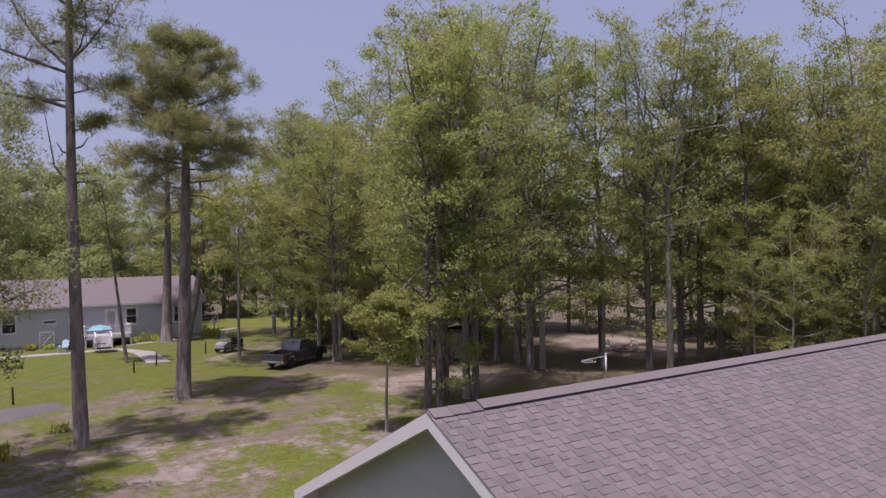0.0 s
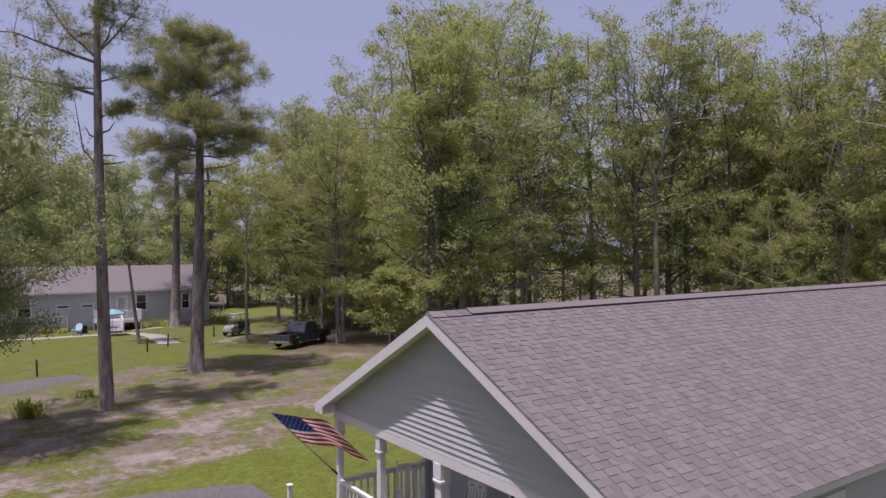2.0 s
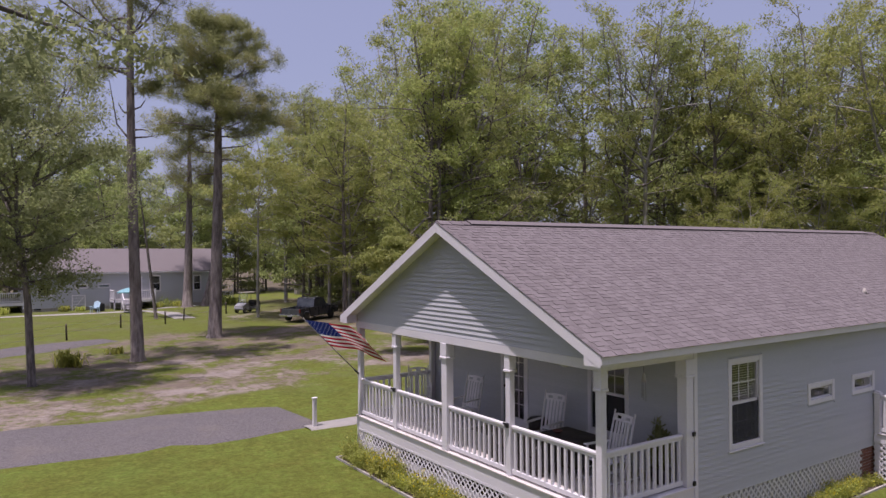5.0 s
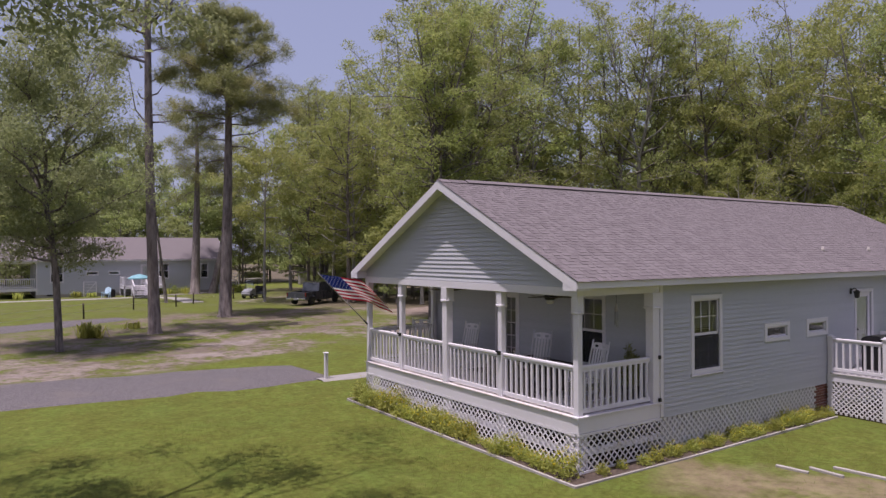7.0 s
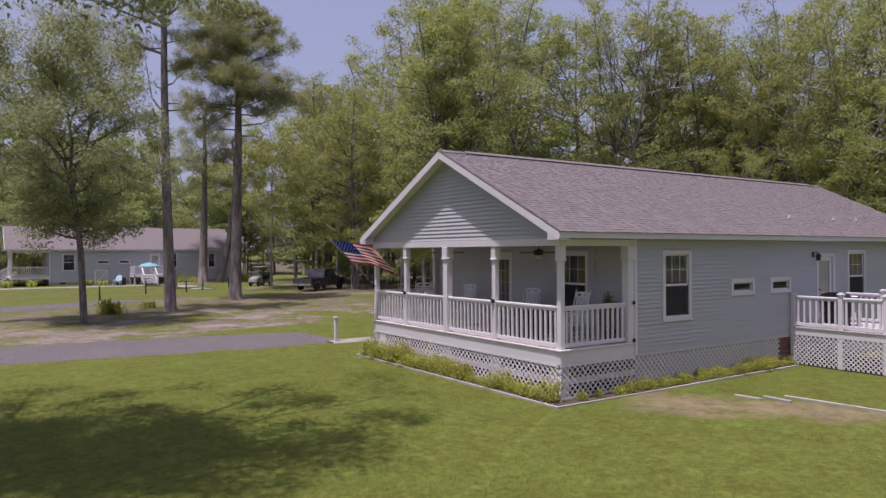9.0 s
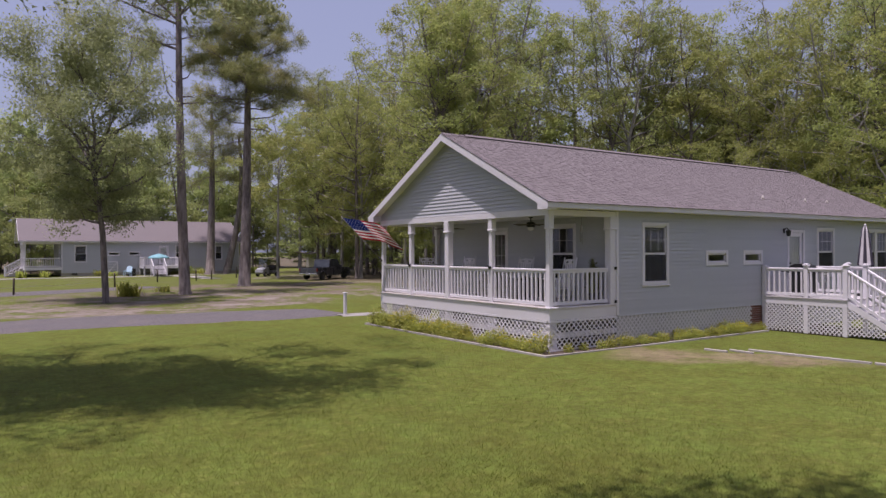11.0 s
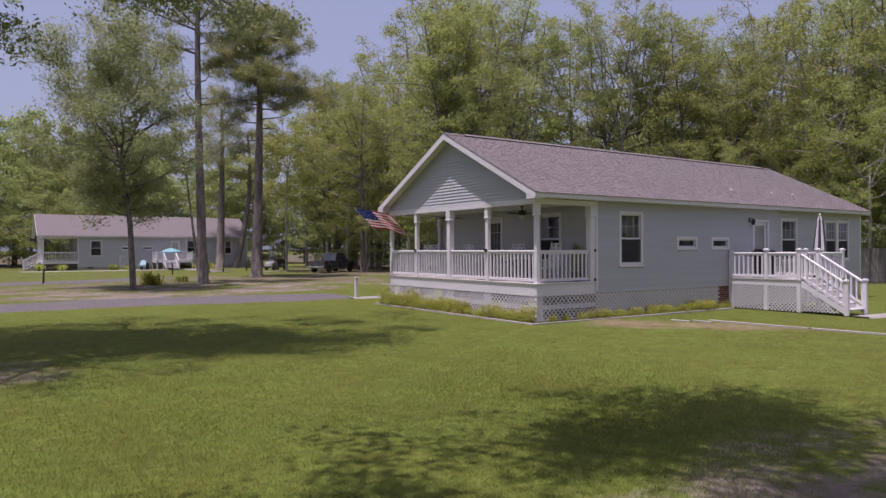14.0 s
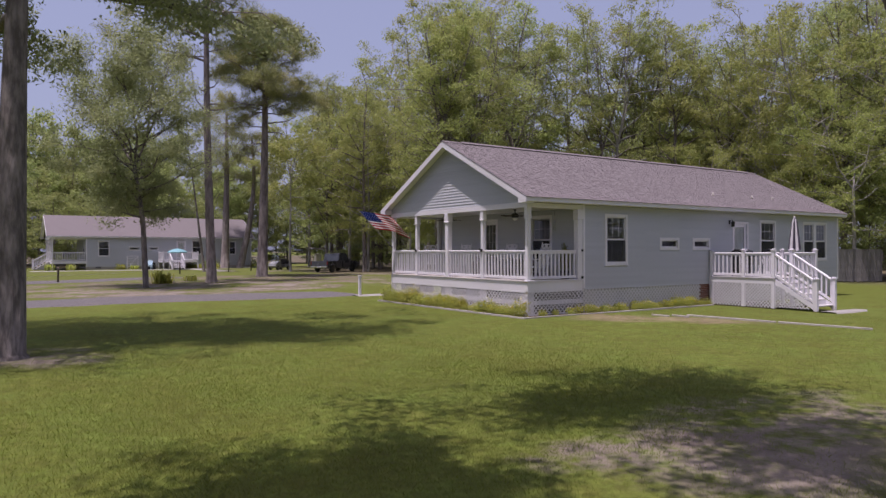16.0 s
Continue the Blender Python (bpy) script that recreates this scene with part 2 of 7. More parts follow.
def screen_material():
    """Fine insect screen: a grey weave too small to see, half open."""
    mat = bpy.data.materials.new("insect_screen")
    mat.use_nodes = True
    nt = mat.node_tree
    nt.nodes.clear()
    out, mix = nt.nodes.new("ShaderNodeOutputMaterial"), nt.nodes.new("ShaderNodeMixShader")
    clear, cloth = nt.nodes.new("ShaderNodeBsdfTransparent"), nt.nodes.new("ShaderNodeBsdfDiffuse")
    cloth.inputs[0].default_value = (0.06, 0.06, 0.065, 1)
    mix.inputs[0].default_value = 0.55
    nt.links.new(clear.outputs[0], mix.inputs[1])
    nt.links.new(cloth.outputs[0], mix.inputs[2])
    nt.links.new(mix.outputs[0], out.inputs[0])
    return mat


SCREEN = screen_material()


def dark_glass_material():
    n = Nodes("tinted_glass")
    n.finish((0.055, 0.062, 0.070), 0.08, spec=0.6)
    return n.mat


TINTED = dark_glass_material()


def ground_material():
    """Lawn that thins into sand, pine straw and leaf litter in patches of their own shape."""
    n = Nodes("ground_cover")
    at = n.coords()
    warp = n.node("ShaderNodeTexNoise", 1, Vector=at, Scale=0.22, Detail=4.0)
    shift = n.node("ShaderNodeVectorMath", 0)
    vm = shift.node
    vm.operation = "MULTIPLY_ADD"
    n.put(vm.inputs[0], warp)
    vm.inputs[1].default_value, vm.inputs[2].default_value = (5.0, 5.0, 0), (-2.5, -2.5, 0)
    moved = n.node("ShaderNodeVectorMath", 0)
    moved.node.operation = "ADD"
    n.put(moved.node.inputs[0], at)
    n.put(moved.node.inputs[1], vm.outputs[0])
    split = n.tree.nodes.new("ShaderNodeSeparateXYZ")
    n.put(split.inputs[0], moved)
    x, y = split.outputs[0], split.outputs[1]

    def blob(cx, cy, rx, ry, turn=0.0, soft=0.35):
        c, s = math.cos(radians(turn)), math.sin(radians(turn))
        dx, dy = n.math("SUBTRACT", x, cx), n.math("SUBTRACT", y, cy)
        u = n.math("MULTIPLY_ADD", dx, c / rx, n.math("MULTIPLY", dy, s / rx))
        v = n.math("MULTIPLY_ADD", dx, -s / ry, n.math("MULTIPLY", dy, c / ry))
        d = n.math("MULTIPLY_ADD", u, u, n.math("MULTIPLY", v, v))
        return n.span(d, 1 - soft, 1 + soft, 1.0, 0.0)

    def either(*masks):
        total = masks[0]
        for m in masks[1:]:
            total = n.math("MAXIMUM", total, m)
        return total

    fine, mid, broad = n.noise(38, 5, 0.7, at), n.noise(3.2, 5, 0.65, at), n.noise(0.33, 5, 0.6, at)
    fleck = n.noise(120, 2, 0.6, at)
    # lawn
    grass = n.mix(n.span(fine, 0.3, 0.72), (0.072, 0.090, 0.015), (0.101, 0.119, 0.022))
    grass = n.mix(n.span(mid, 0.42, 0.72, 0, 0.7), grass, (0.113, 0.119, 0.023))
    grass = n.mix(n.span(broad, 0.45, 0.7, 0, 0.55), grass, (0.076, 0.096, 0.018))
    grass = n.mix(n.span(n.math("MULTIPLY", fleck, mid), 0.36, 0.46, 0, 0.7), grass, (0.210, 0.189, 0.084))
    tuft = n.noise(9.0, 3, 0.6, at)
    grass = n.vary(grass, n.span(tuft, 0.36, 0.64), 0.16, 0.006)
    # bare sand, straw and litter
    sand = n.mix(n.span(fine, 0.25, 0.75), (0.21, 0.178, 0.165), (0.29, 0.252, 0.238))
    sand = n.mix(n.span(mid, 0.5, 0.75, 0, 0.7), sand, (0.189, 0.143, 0.115))
    straw = n.mix(n.span(fine, 0.3, 0.7), (0.112, 0.087, 0.074), (0.180, 0.145, 0.124))
    straw = n.mix(n.span(mid, 0.45, 0.7, 0, 0.8), straw, (0.14, 0.108, 0.085))
    litter = n.mix(n.span(fine, 0.3, 0.7), (0.075, 0.062, 0.042), (0.145, 0.115, 0.082))
    litter = n.mix(n.span(mid, 0.48, 0.7, 0, 0.8), litter, (0.070, 0.080, 0.028))
    patchy = n.noise(1.2, 10, 0.78, at)
    mess = n.math("ADD", n.math("MULTIPLY", mid, 0.20), n.math("MULTIPLY_ADD", broad, 0.42, n.math("MULTIPLY", patchy, 0.38)))

    straw_zone = either(blob(0.5, 29.5, 12, 7.5, 20), blob(9, 37.5, 9, 4.5, 25), blob(-4, 21, 9, 3.5, 5), blob(11.5, 24.5, 5, 4, 0), blob(-9, 27, 6, 4, 10), blob(3.5, 36.5, 7.5, 5, 20))
    thin_grass = either(blob(2, 50, 36, 24, 0), blob(6, 26, 22, 8.5, 0))
    sand_zone = either(blob(5.5, 23.6, 7.0, 1.9, 3), blob(-4, 19.3, 7.5, 1.5, 0), blob(13.5, 38, 5, 3, 20), blob(-9.5, 23, 4, 2.5, 0),
                       blob(12, 27.5, 4, 2.5, 30), blob(16, 52, 8, 5, 35), blob(-1.5, 26.5, 6, 2.2, 12))
    clearing = either(blob(40.5, 37.5, 4.5, 8, -20), blob(19, 33, 5, 4, 30))
    near_dirt = either(blob(-6.7, -12.3, 2.7, 1.25, 8, 0.6), blob(-9.0, -12.0, 1.0, 0.6, 0, 0.6))
    side_dirt = blob(3.2, -3.0, 2.6, 1.0, -55, 0.6)
    oak_foot = blob(-13.6, -0.4, 1.8, 1.6, 0, 0.5)
    # the last two blobs lie out of view, litter that darkens window reflections
    wood_zone = either(blob(48, 45, 34, 24, -12), blob(40, 84, 24, 30, 0), blob(62, 10, 30, 26, 0), blob(27, 36, 11, 9, 0), blob(-10, 100, 70, 19, 0), blob(20, 45, 7, 8, 30), blob(130, 45, 88, 110, 0, 0.1), blob(20, 190, 200, 95, 0, 0.1), blob(36, -52, 60, 26, 4), blob(-75, -5, 32, 60, 0))
    glade = blob(25, 82, 11, 9, 35)

    colour = n.mix(n.math("MULTIPLY", thin_grass, n.span(mess, 0.47, 0.59, 0.0, 0.42)), grass, (0.125, 0.105, 0.075))
    colour = n.mix(n.math("MULTIPLY", straw_zone, n.span(mess, 0.452, 0.52, 0, 0.90)), colour, straw)
    colour = n.mix(n.math("MULTIPLY", sand_zone, n.span(mess, 0.49, 0.57, 0, 0.65)), colour, sand)
    colour = n.mix(n.math("MULTIPLY", wood_zone, n.span(mess, 0.30, 0.42)), colour, litter)
    colour = n.mix(n.math("MULTIPLY", clearing, n.span(mess, 0.38, 0.52)), colour, n.mix(fine, (0.17, 0.13, 0.11), (0.29, 0.235, 0.205)))
    colour = n.mix(n.math("MULTIPLY", glade, n.span(mess, 0.40, 0.50)), colour, n.mix(fine, (0.077, 0.105, 0.017), (0.140, 0.154, 0.028)))
    colour = n.mix(n.math("MULTIPLY", n.math("MAXIMUM", near_dirt, oak_foot), n.span(mess, 0.445, 0.55)), colour, n.mix(fine, (0.110, 0.088, 0.073), (0.225, 0.185, 0.155)))
    colour = n.mix(n.math("MULTIPLY", side_dirt, n.span(mess, 0.40, 0.55, 0, 0.75)), colour, (0.189, 0.140, 0.098))
    colour = n.vary(colour, n.span(n.noise(2.6, 9, 0.75, at), 0.3, 0.7), 0.17, 0.008)
    colour = n.vary(colour, n.span(n.noise(0.8, 5, 0.6, at), 0.32, 0.68), 0.10, 0.010)
    height = n.math("ADD", fine, n.math("MULTIPLY", mid, 1.5))
    return n.finish(colour, 0.95, n.bump(height, 0.35, 0.02), spec=0.15)


def gravel_material():
    n = Nodes("grey_gravel")
    at = n.coords()
    stones = n.node("ShaderNodeTexVoronoi", 1, Vector=at, Scale=34.0)
    cells = n.node("ShaderNodeTexVoronoi", 0, Vector=at, Scale=34.0)
    grey = n.node("ShaderNodeRGBToBW", 0, Color=stones)
    colour = n.mix(n.span(grey, 0.2, 0.8), (0.082, 0.074, 0.078), (0.140, 0.127, 0.132))
    colour = n.mix(n.span(n.noise(0.6, 4, 0.6, at), 0.48, 0.72, 0, 0.4), colour, (0.15, 0.128, 0.118))
    colour = n.mix(n.span(n.noise(5, 6, 0.7, at), 0.58, 0.72, 0, 0.6), colour, (0.086, 0.090, 0.035))
    return n.finish(colour, 0.9, n.bump(cells, 0.6, 0.02), spec=0.2)


GROUND = ground_material()
GRAVEL = gravel_material()

# ---- mesh helpers ----
class Geo:
    """Collects vertices and faces of one mesh."""

    def __init__(self):
        self.v, self.f, self.smooth, self.m = [], [], False, []

    def add(self, verts, faces, slot=0):
        k = len(self.v)
        self.v += [tuple(p) for p in verts]
        self.f += [tuple(i + k for i in f) for f in faces]
        self.m += [slot] * len(faces)
        return self

    def box(self, x0, y0, z0, x1, y1, z1, m=None, bevel=0.0, slot=0):
        """A box between two corners, turned by m; bevel cuts its edges."""
        lo, hi = np.minimum((x0, y0, z0), (x1, y1, z1)), np.maximum((x0, y0, z0), (x1, y1, z1))
        b = min(bevel, 0.45 * float((hi - lo).min()))
        if b <= 0:
            pts = [(X, Y, Z) for X in (lo[0], hi[0]) for Y in (lo[1], hi[1]) for Z in (lo[2], hi[2])]
            faces = [(0, 1, 3, 2), (4, 6, 7, 5), (0, 4, 5, 1), (2, 3, 7, 6), (0, 2, 6, 4), (1, 5, 7, 3)]
        else:
            bm = bmesh.new()
            bmesh.ops.create_cube(bm, size=1, matrix=Matrix.LocRotScale(Vector((lo + hi) / 2), None, Vector(hi - lo)))
            bmesh.ops.bevel(bm, geom=bm.edges[:], offset=b, segments=1, affect="EDGES")
            bm.verts.index_update()
            pts, faces = [v.co.copy() for v in bm.verts], [[v.index for v in f.verts] for f in bm.faces]
            bm.free()
        if m is not None:
            pts = [m @ Vector(p) for p in pts]
        return self.add(pts, faces, slot)

    def beam(self, a, b, w, h, up=(0, 0, 1), bevel=0.0, slot=0):
        """A bar from a to b, w wide and h high."""
        a, b = Vector(a), Vector(b)
        d = (b - a).normalized()
        side = d.cross(Vector(up)).normalized()
        top = side.cross(d)
        m = Matrix((( d.x, side.x, top.x, a.x), (d.y, side.y, top.y, a.y), (d.z, side.z, top.z, a.z), (0, 0, 0, 1)))
        return self.box(0, -w / 2, -h / 2, (b - a).length, w / 2, h / 2, m, bevel, slot)

    def tube(self, pts, radii, sides=8, cap=True, slot=0):
        """A round tapered tube along points."""
        pts = [Vector(p) for p in pts]
        ring, k = [], len(self.v)
        ref = Vector((0.31, 0.95, 0.05))
        verts = []
        for i, p in enumerate(pts):
            d = (pts[min(i + 1, len(pts) - 1)] - pts[max(i - 1, 0)]).normalized()
            u = d.cross(ref)
            if u.length < 0.1:
                u = d.cross(Vector((1, 0, 0)))
            u.normalize()
            w = d.cross(u)
            verts += [p + radii[i] * (math.cos(a) * u + math.sin(a) * w) for a in (2 * math.pi * j / sides for j in range(sides))]
        faces = [(i * sides + j, i * sides + (j + 1) % sides, (i + 1) * sides + (j + 1) % sides, (i + 1) * sides + j)
                 for i in range(len(pts) - 1) for j in range(sides)]
        if cap:
            faces += [tuple(range(sides))[::-1], tuple((len(pts) - 1) * sides + j for j in range(sides))]
        self.smooth = True
        return self.add(verts, faces, slot)

    def lathe(self, profile, centre=(0, 0, 0), sides=16, slot=0):
        """A turned shape from (radius, height) pairs."""
        verts = [(centre[0] + r * math.cos(2 * math.pi * j / sides), centre[1] + r * math.sin(2 * math.pi * j / sides), centre[2] + z)
                 for r, z in profile for j in range(sides)]
        faces = [(i * sides + j, i * sides + (j + 1) % sides, (i + 1) * sides + (j + 1) % sides, (i + 1) * sides + j)
                 for i in range(len(profile) - 1) for j in range(sides)]
        faces += [tuple(range(sides))[::-1], tuple((len(profile) - 1) * sides + j for j in range(sides))]
        return self.add(verts, faces, slot)

    def prism(self, outline, depth, m=None, slot=0):
        """A flat outline in x and z, pushed along y by depth."""
        n = len(outline)
        pts = [(x, 0, z) for x, z in outline] + [(x, depth, z) for x, z in outline]
        if m is not None:
            pts = [m @ Vector(p) for p in pts]
        faces = [tuple(range(n)), tuple(range(n, 2 * n))[::-1]] + [(i, i + n, (i + 1) % n + n, (i + 1) % n) for i in range(n)]
        return self.add(pts, faces, slot)

    def mesh(self, name, mats):
        me = bpy.data.meshes.new(name)
        me.from_pydata(self.v, [], self.f)
        for mat in mats if isinstance(mats, (list, tuple)) else [mats]:
            me.materials.append(mat)
        if len(me.materials) > 1:
            me.polygons.foreach_set("material_index", self.m)
        bm = bmesh.new()
        bm.from_mesh(me)
        bmesh.ops.recalc_face_normals(bm, faces=bm.faces[:])
        bm.to_mesh(me)
        bm.free()
        if self.smooth:
            me.polygons.foreach_set("use_smooth", [len(p.vertices) <= 4 for p in me.polygons])
        me.update()
        return me


def part(name, geo, mats, parent=None, label=""):
    """Links a mesh as one object under a thing or a part."""
    ob = new(name, geo.mesh(name, mats) if isinstance(geo, Geo) else geo)
    if parent is not None:
        ob.parent = parent
    if label:
        ob["label"] = label
    return ob


def thing(name, label, category, place=(0, 0, 0), turn=0.0, group="", kind=""):
    """An empty at the base of a thing made of parts."""
    ob = new(name)
    ob.empty_display_size = 0.2
    ob.matrix_basis = pose(*place, 0, 0, turn)
    return tagged(ob, label, category, group, kind)


def solid(name, geo, mats, label, category, place=(0, 0, 0), turn=0.0, group="", kind=""):
    ob = part(name, geo, mats)
    ob.matrix_basis = pose(*place, 0, 0, turn)
    return tagged(ob, label, category, group, kind)


def quick_mesh(name, verts, faces, mats, slots=None):
    """A mesh from numpy arrays: verts (n, 3) and equal-sided faces (m, k)."""
    me = bpy.data.meshes.new(name)
    verts, faces = np.asarray(verts, np.float32), np.asarray(faces, np.int32)
    m, k = faces.shape
    me.vertices.add(len(verts))
    me.vertices.foreach_set("co", verts.ravel())
    me.loops.add(m * k)
    me.loops.foreach_set("vertex_index", faces.ravel())
    me.polygons.add(m)
    me.polygons.foreach_set("loop_start", np.arange(0, m * k, k, dtype=np.int32))
    for mat in mats:
        me.materials.append(mat)
    if slots is not None:
        me.polygons.foreach_set("material_index", np.asarray(slots, np.int32))
    me.update(calc_edges=True)
    return me

# ---- ground, drives and paths ----
def build_ground():
    axis = np.unique(np.concatenate([np.linspace(-1800, -90, 9), np.linspace(-90, 130, 111), np.linspace(130, 1800, 9)]))
    X, Y = np.meshgrid(axis, axis, indexing="ij")
    Z = 0.012 * np.sin(0.31 * X + 0.7) * np.cos(0.27 * Y) + 0.01 * np.sin(0.83 * X - 0.41 * Y)
    Z -= 0.022
    n = len(axis)
    i, j = np.meshgrid(np.arange(n - 1), np.arange(n - 1), indexing="ij")
    a = (i * n + j).ravel()
    me = quick_mesh("ground", np.stack([X.ravel(), Y.ravel(), Z.ravel()], 1), np.stack([a, a + n, a + n + 1, a + 1], 1), [GROUND])
    me.polygons.foreach_set("use_smooth", [True] * len(me.polygons))
    tagged(new("ground", me), "patchy green lawn with sandy bare spots and leaf litter", "ground", kind="structure")


def strip(name, left, right, z, mat, label, category, seed, wobble=0.12, steps=60):
    """A sheet between two edge lines (lists of points) with ragged borders, thick enough to stand on the soil."""
    rng = np.random.default_rng(seed)

    def along(line):
        line = np.array(line, float)
        d = np.r_[0, np.cumsum(np.linalg.norm(np.diff(line, axis=0), axis=1))]
        s = np.linspace(0, d[-1], steps)
        return np.stack([np.interp(s, d, line[:, k]) for k in (0, 1)], 1) + rng.normal(0, wobble, (steps, 2))

    a, b = along(left), along(right)
    cols = [a + (b - a) * f for f in (0, 0.06, 0.5, 0.94, 1)]
    heights = [-0.05, z * 0.7, z, z * 0.7, -0.05]
    verts = np.concatenate([np.c_[c, np.full(steps, h)] for c, h in zip(cols, heights)])
    faces = [[k * steps + i, k * steps + i + 1, (k + 1) * steps + i + 1, (k + 1) * steps + i] for k in range(4) for i in range(steps - 1)]
    me = quick_mesh(name, verts, np.array(faces), [mat])
    bm = bmesh.new()
    bm.from_mesh(me)
    bmesh.ops.recalc_face_normals(bm, faces=bm.faces[:])
    if sum(f.normal.z for f in bm.faces) < 0:
        bmesh.ops.reverse_faces(bm, faces=bm.faces[:])
    bm.to_mesh(me)
    bm.free()
    return tagged(new(name, me), label, category, kind="structure")


build_ground()
strip("road", [(0.4, 12.4), (-2, 11.9), (-9, 12.7), (-13, 12.8), (-30, 13.6), (-60, 16)],
      [(0.5, 15.7), (-2, 16.4), (-9, 17.6), (-13, 16.6), (-30, 17.8), (-60, 20)], 0.03, GRAVEL, "grey crushed-stone gravel driveway across the lawn", "driveway", 3)
strip("road", [(-0.8, 39.2), (-4, 36.9), (-8.5, 34.4), (-14, 32.2), (-40, 29)],
      [(-1.8, 41.2), (-4.5, 40.6), (-9, 38.6), (-15, 37), (-40, 35)], 0.03, GRAVEL, "grey gravel drive beside the wire fence", "driveway", 5)
strip("pavement", [(0.1, 11.75), (1.0, 11.72), (2.4, 11.7)], [(0.1, 12.55), (1.0, 12.55), (2.4, 12.55)], 0.025, CONCRETE,
      "pale concrete garden path beside the porch", "path", 6, 0.01, 12)
strip("pavement", [(9.0, -4.15), (10.0, -4.2), (11.0, -4.3)], [(9.0, -4.75), (10.0, -4.85), (11.0, -4.75)], 0.025, CONCRETE,
      "pale concrete slabs at the foot of the deck stairs", "path", 7, 0.03, 12)
strip("pavement", [(-10, 63.9), (0.5, 63.4), (5.2, 63.2), (6, 60), (5.6, 53)], [(-10, 65.1), (0.5, 64.6), (5.6, 64.4), (7.6, 60), (7.4, 52.6)], 0.02, CONCRETE,
      "pale concrete walk in front of the neighbouring house", "path", 9, 0.04, 50)
strip("pavement", [(6, 65.8), (9.4, 67.2), (12.9, 67.6), (18.4, 74)], [(6, 66.6), (9.4, 68), (12.9, 68.4), (18.4, 75)], 0.02, CONCRETE,
      "narrow pale walk along the neighbouring house", "path", 10, 0.03, 30)

# ---- houses ----
def frame_matrix(origin, u, n):
    """Axes for a wall: local x along u, local y into the wall (against n), z up."""
    u, n = Vector(u), Vector(n)
    return Matrix(((u.x, -n.x, 0, origin[0]), (u.y, -n.y, 0, origin[1]), (0, 0, 1, origin[2]), (0, 0, 0, 1)))


def wall_core(geo, m, u0, u1, z0, z1, holes, t0=0.0, t1=0.16):
    """A wall of real thickness with openings that go through."""
    cuts = sorted({u0, u1, *[h[0] for h in holes], *[h[1] for h in holes]})
    for a, b in zip(cuts, cuts[1:]):
        mid, low = (a + b) / 2, z0
        for h in sorted((h for h in holes if h[0] <= mid <= h[1]), key=lambda h: h[2]):
            if h[2] > low:
                geo.box(a, t0, low, b, t1, h[2], m)
            low = h[3]
        if z1 > low:
            geo.box(a, t0, low, b, t1, z1, m)


def lap_boards(parent, m, u0, u1, z0, z1, holes, row=0.102, clip=None, split=(), joined=None):
    """Lapped siding: each board is a piece of its own, thicker at its foot; clip(z) gives the ends under a gable."""
    count = int(math.ceil((z1 - z0) / row))
    for k in range(count):
        a, b = z0 + k * row, min(z0 + (k + 1) * row, z1)
        spans = [(u0, u1)]
        for h in holes:
            if h[2] < b - 0.01 and h[3] > a + 0.01:
                spans = [s for lo, hi in spans for s in ((lo, min(hi, h[0])), (max(lo, h[1]), hi)) if s[1] - s[0] > 0.02]
        for lo, hi in spans:
            ends = [lo, *[c for c in split if lo + 0.2 < c + 0.9 * (k % 3) < hi - 0.2 for c in [c + 0.9 * (k % 3)]], hi]
            for p, q in zip(ends, ends[1:]):
                pa, qa, pb, qb = p, q, p, q
                if clip:
                    (ca, da), (cb, db) = clip(a), clip(b)
                    pa, qa, pb, qb = max(p, ca), min(q, da), max(p, cb), min(q, db)
                    if qa - pa < 0.05:
                        continue
                    if qb < pb:
                        pb = qb = (pb + qb) / 2
                pts = [(pa, -0.024, a), (qa, -0.024, a), (qb, -0.002, b), (pb, -0.002, b), (pa, 0.001, a), (qa, 0.001, a), (qb, 0.001, b), (pb, 0.001, b)]
                faces = [(0, 1, 2, 3), (0, 4, 5, 1), (3, 2, 6, 7), (0, 3, 7, 4), (1, 5, 6, 2)]
                if joined is not None:
                    joined.add([m @ Vector(v) for v in pts], faces)
                else:
                    part("siding_board", Geo().add([m @ Vector(v) for v in pts], faces), SIDING, parent)


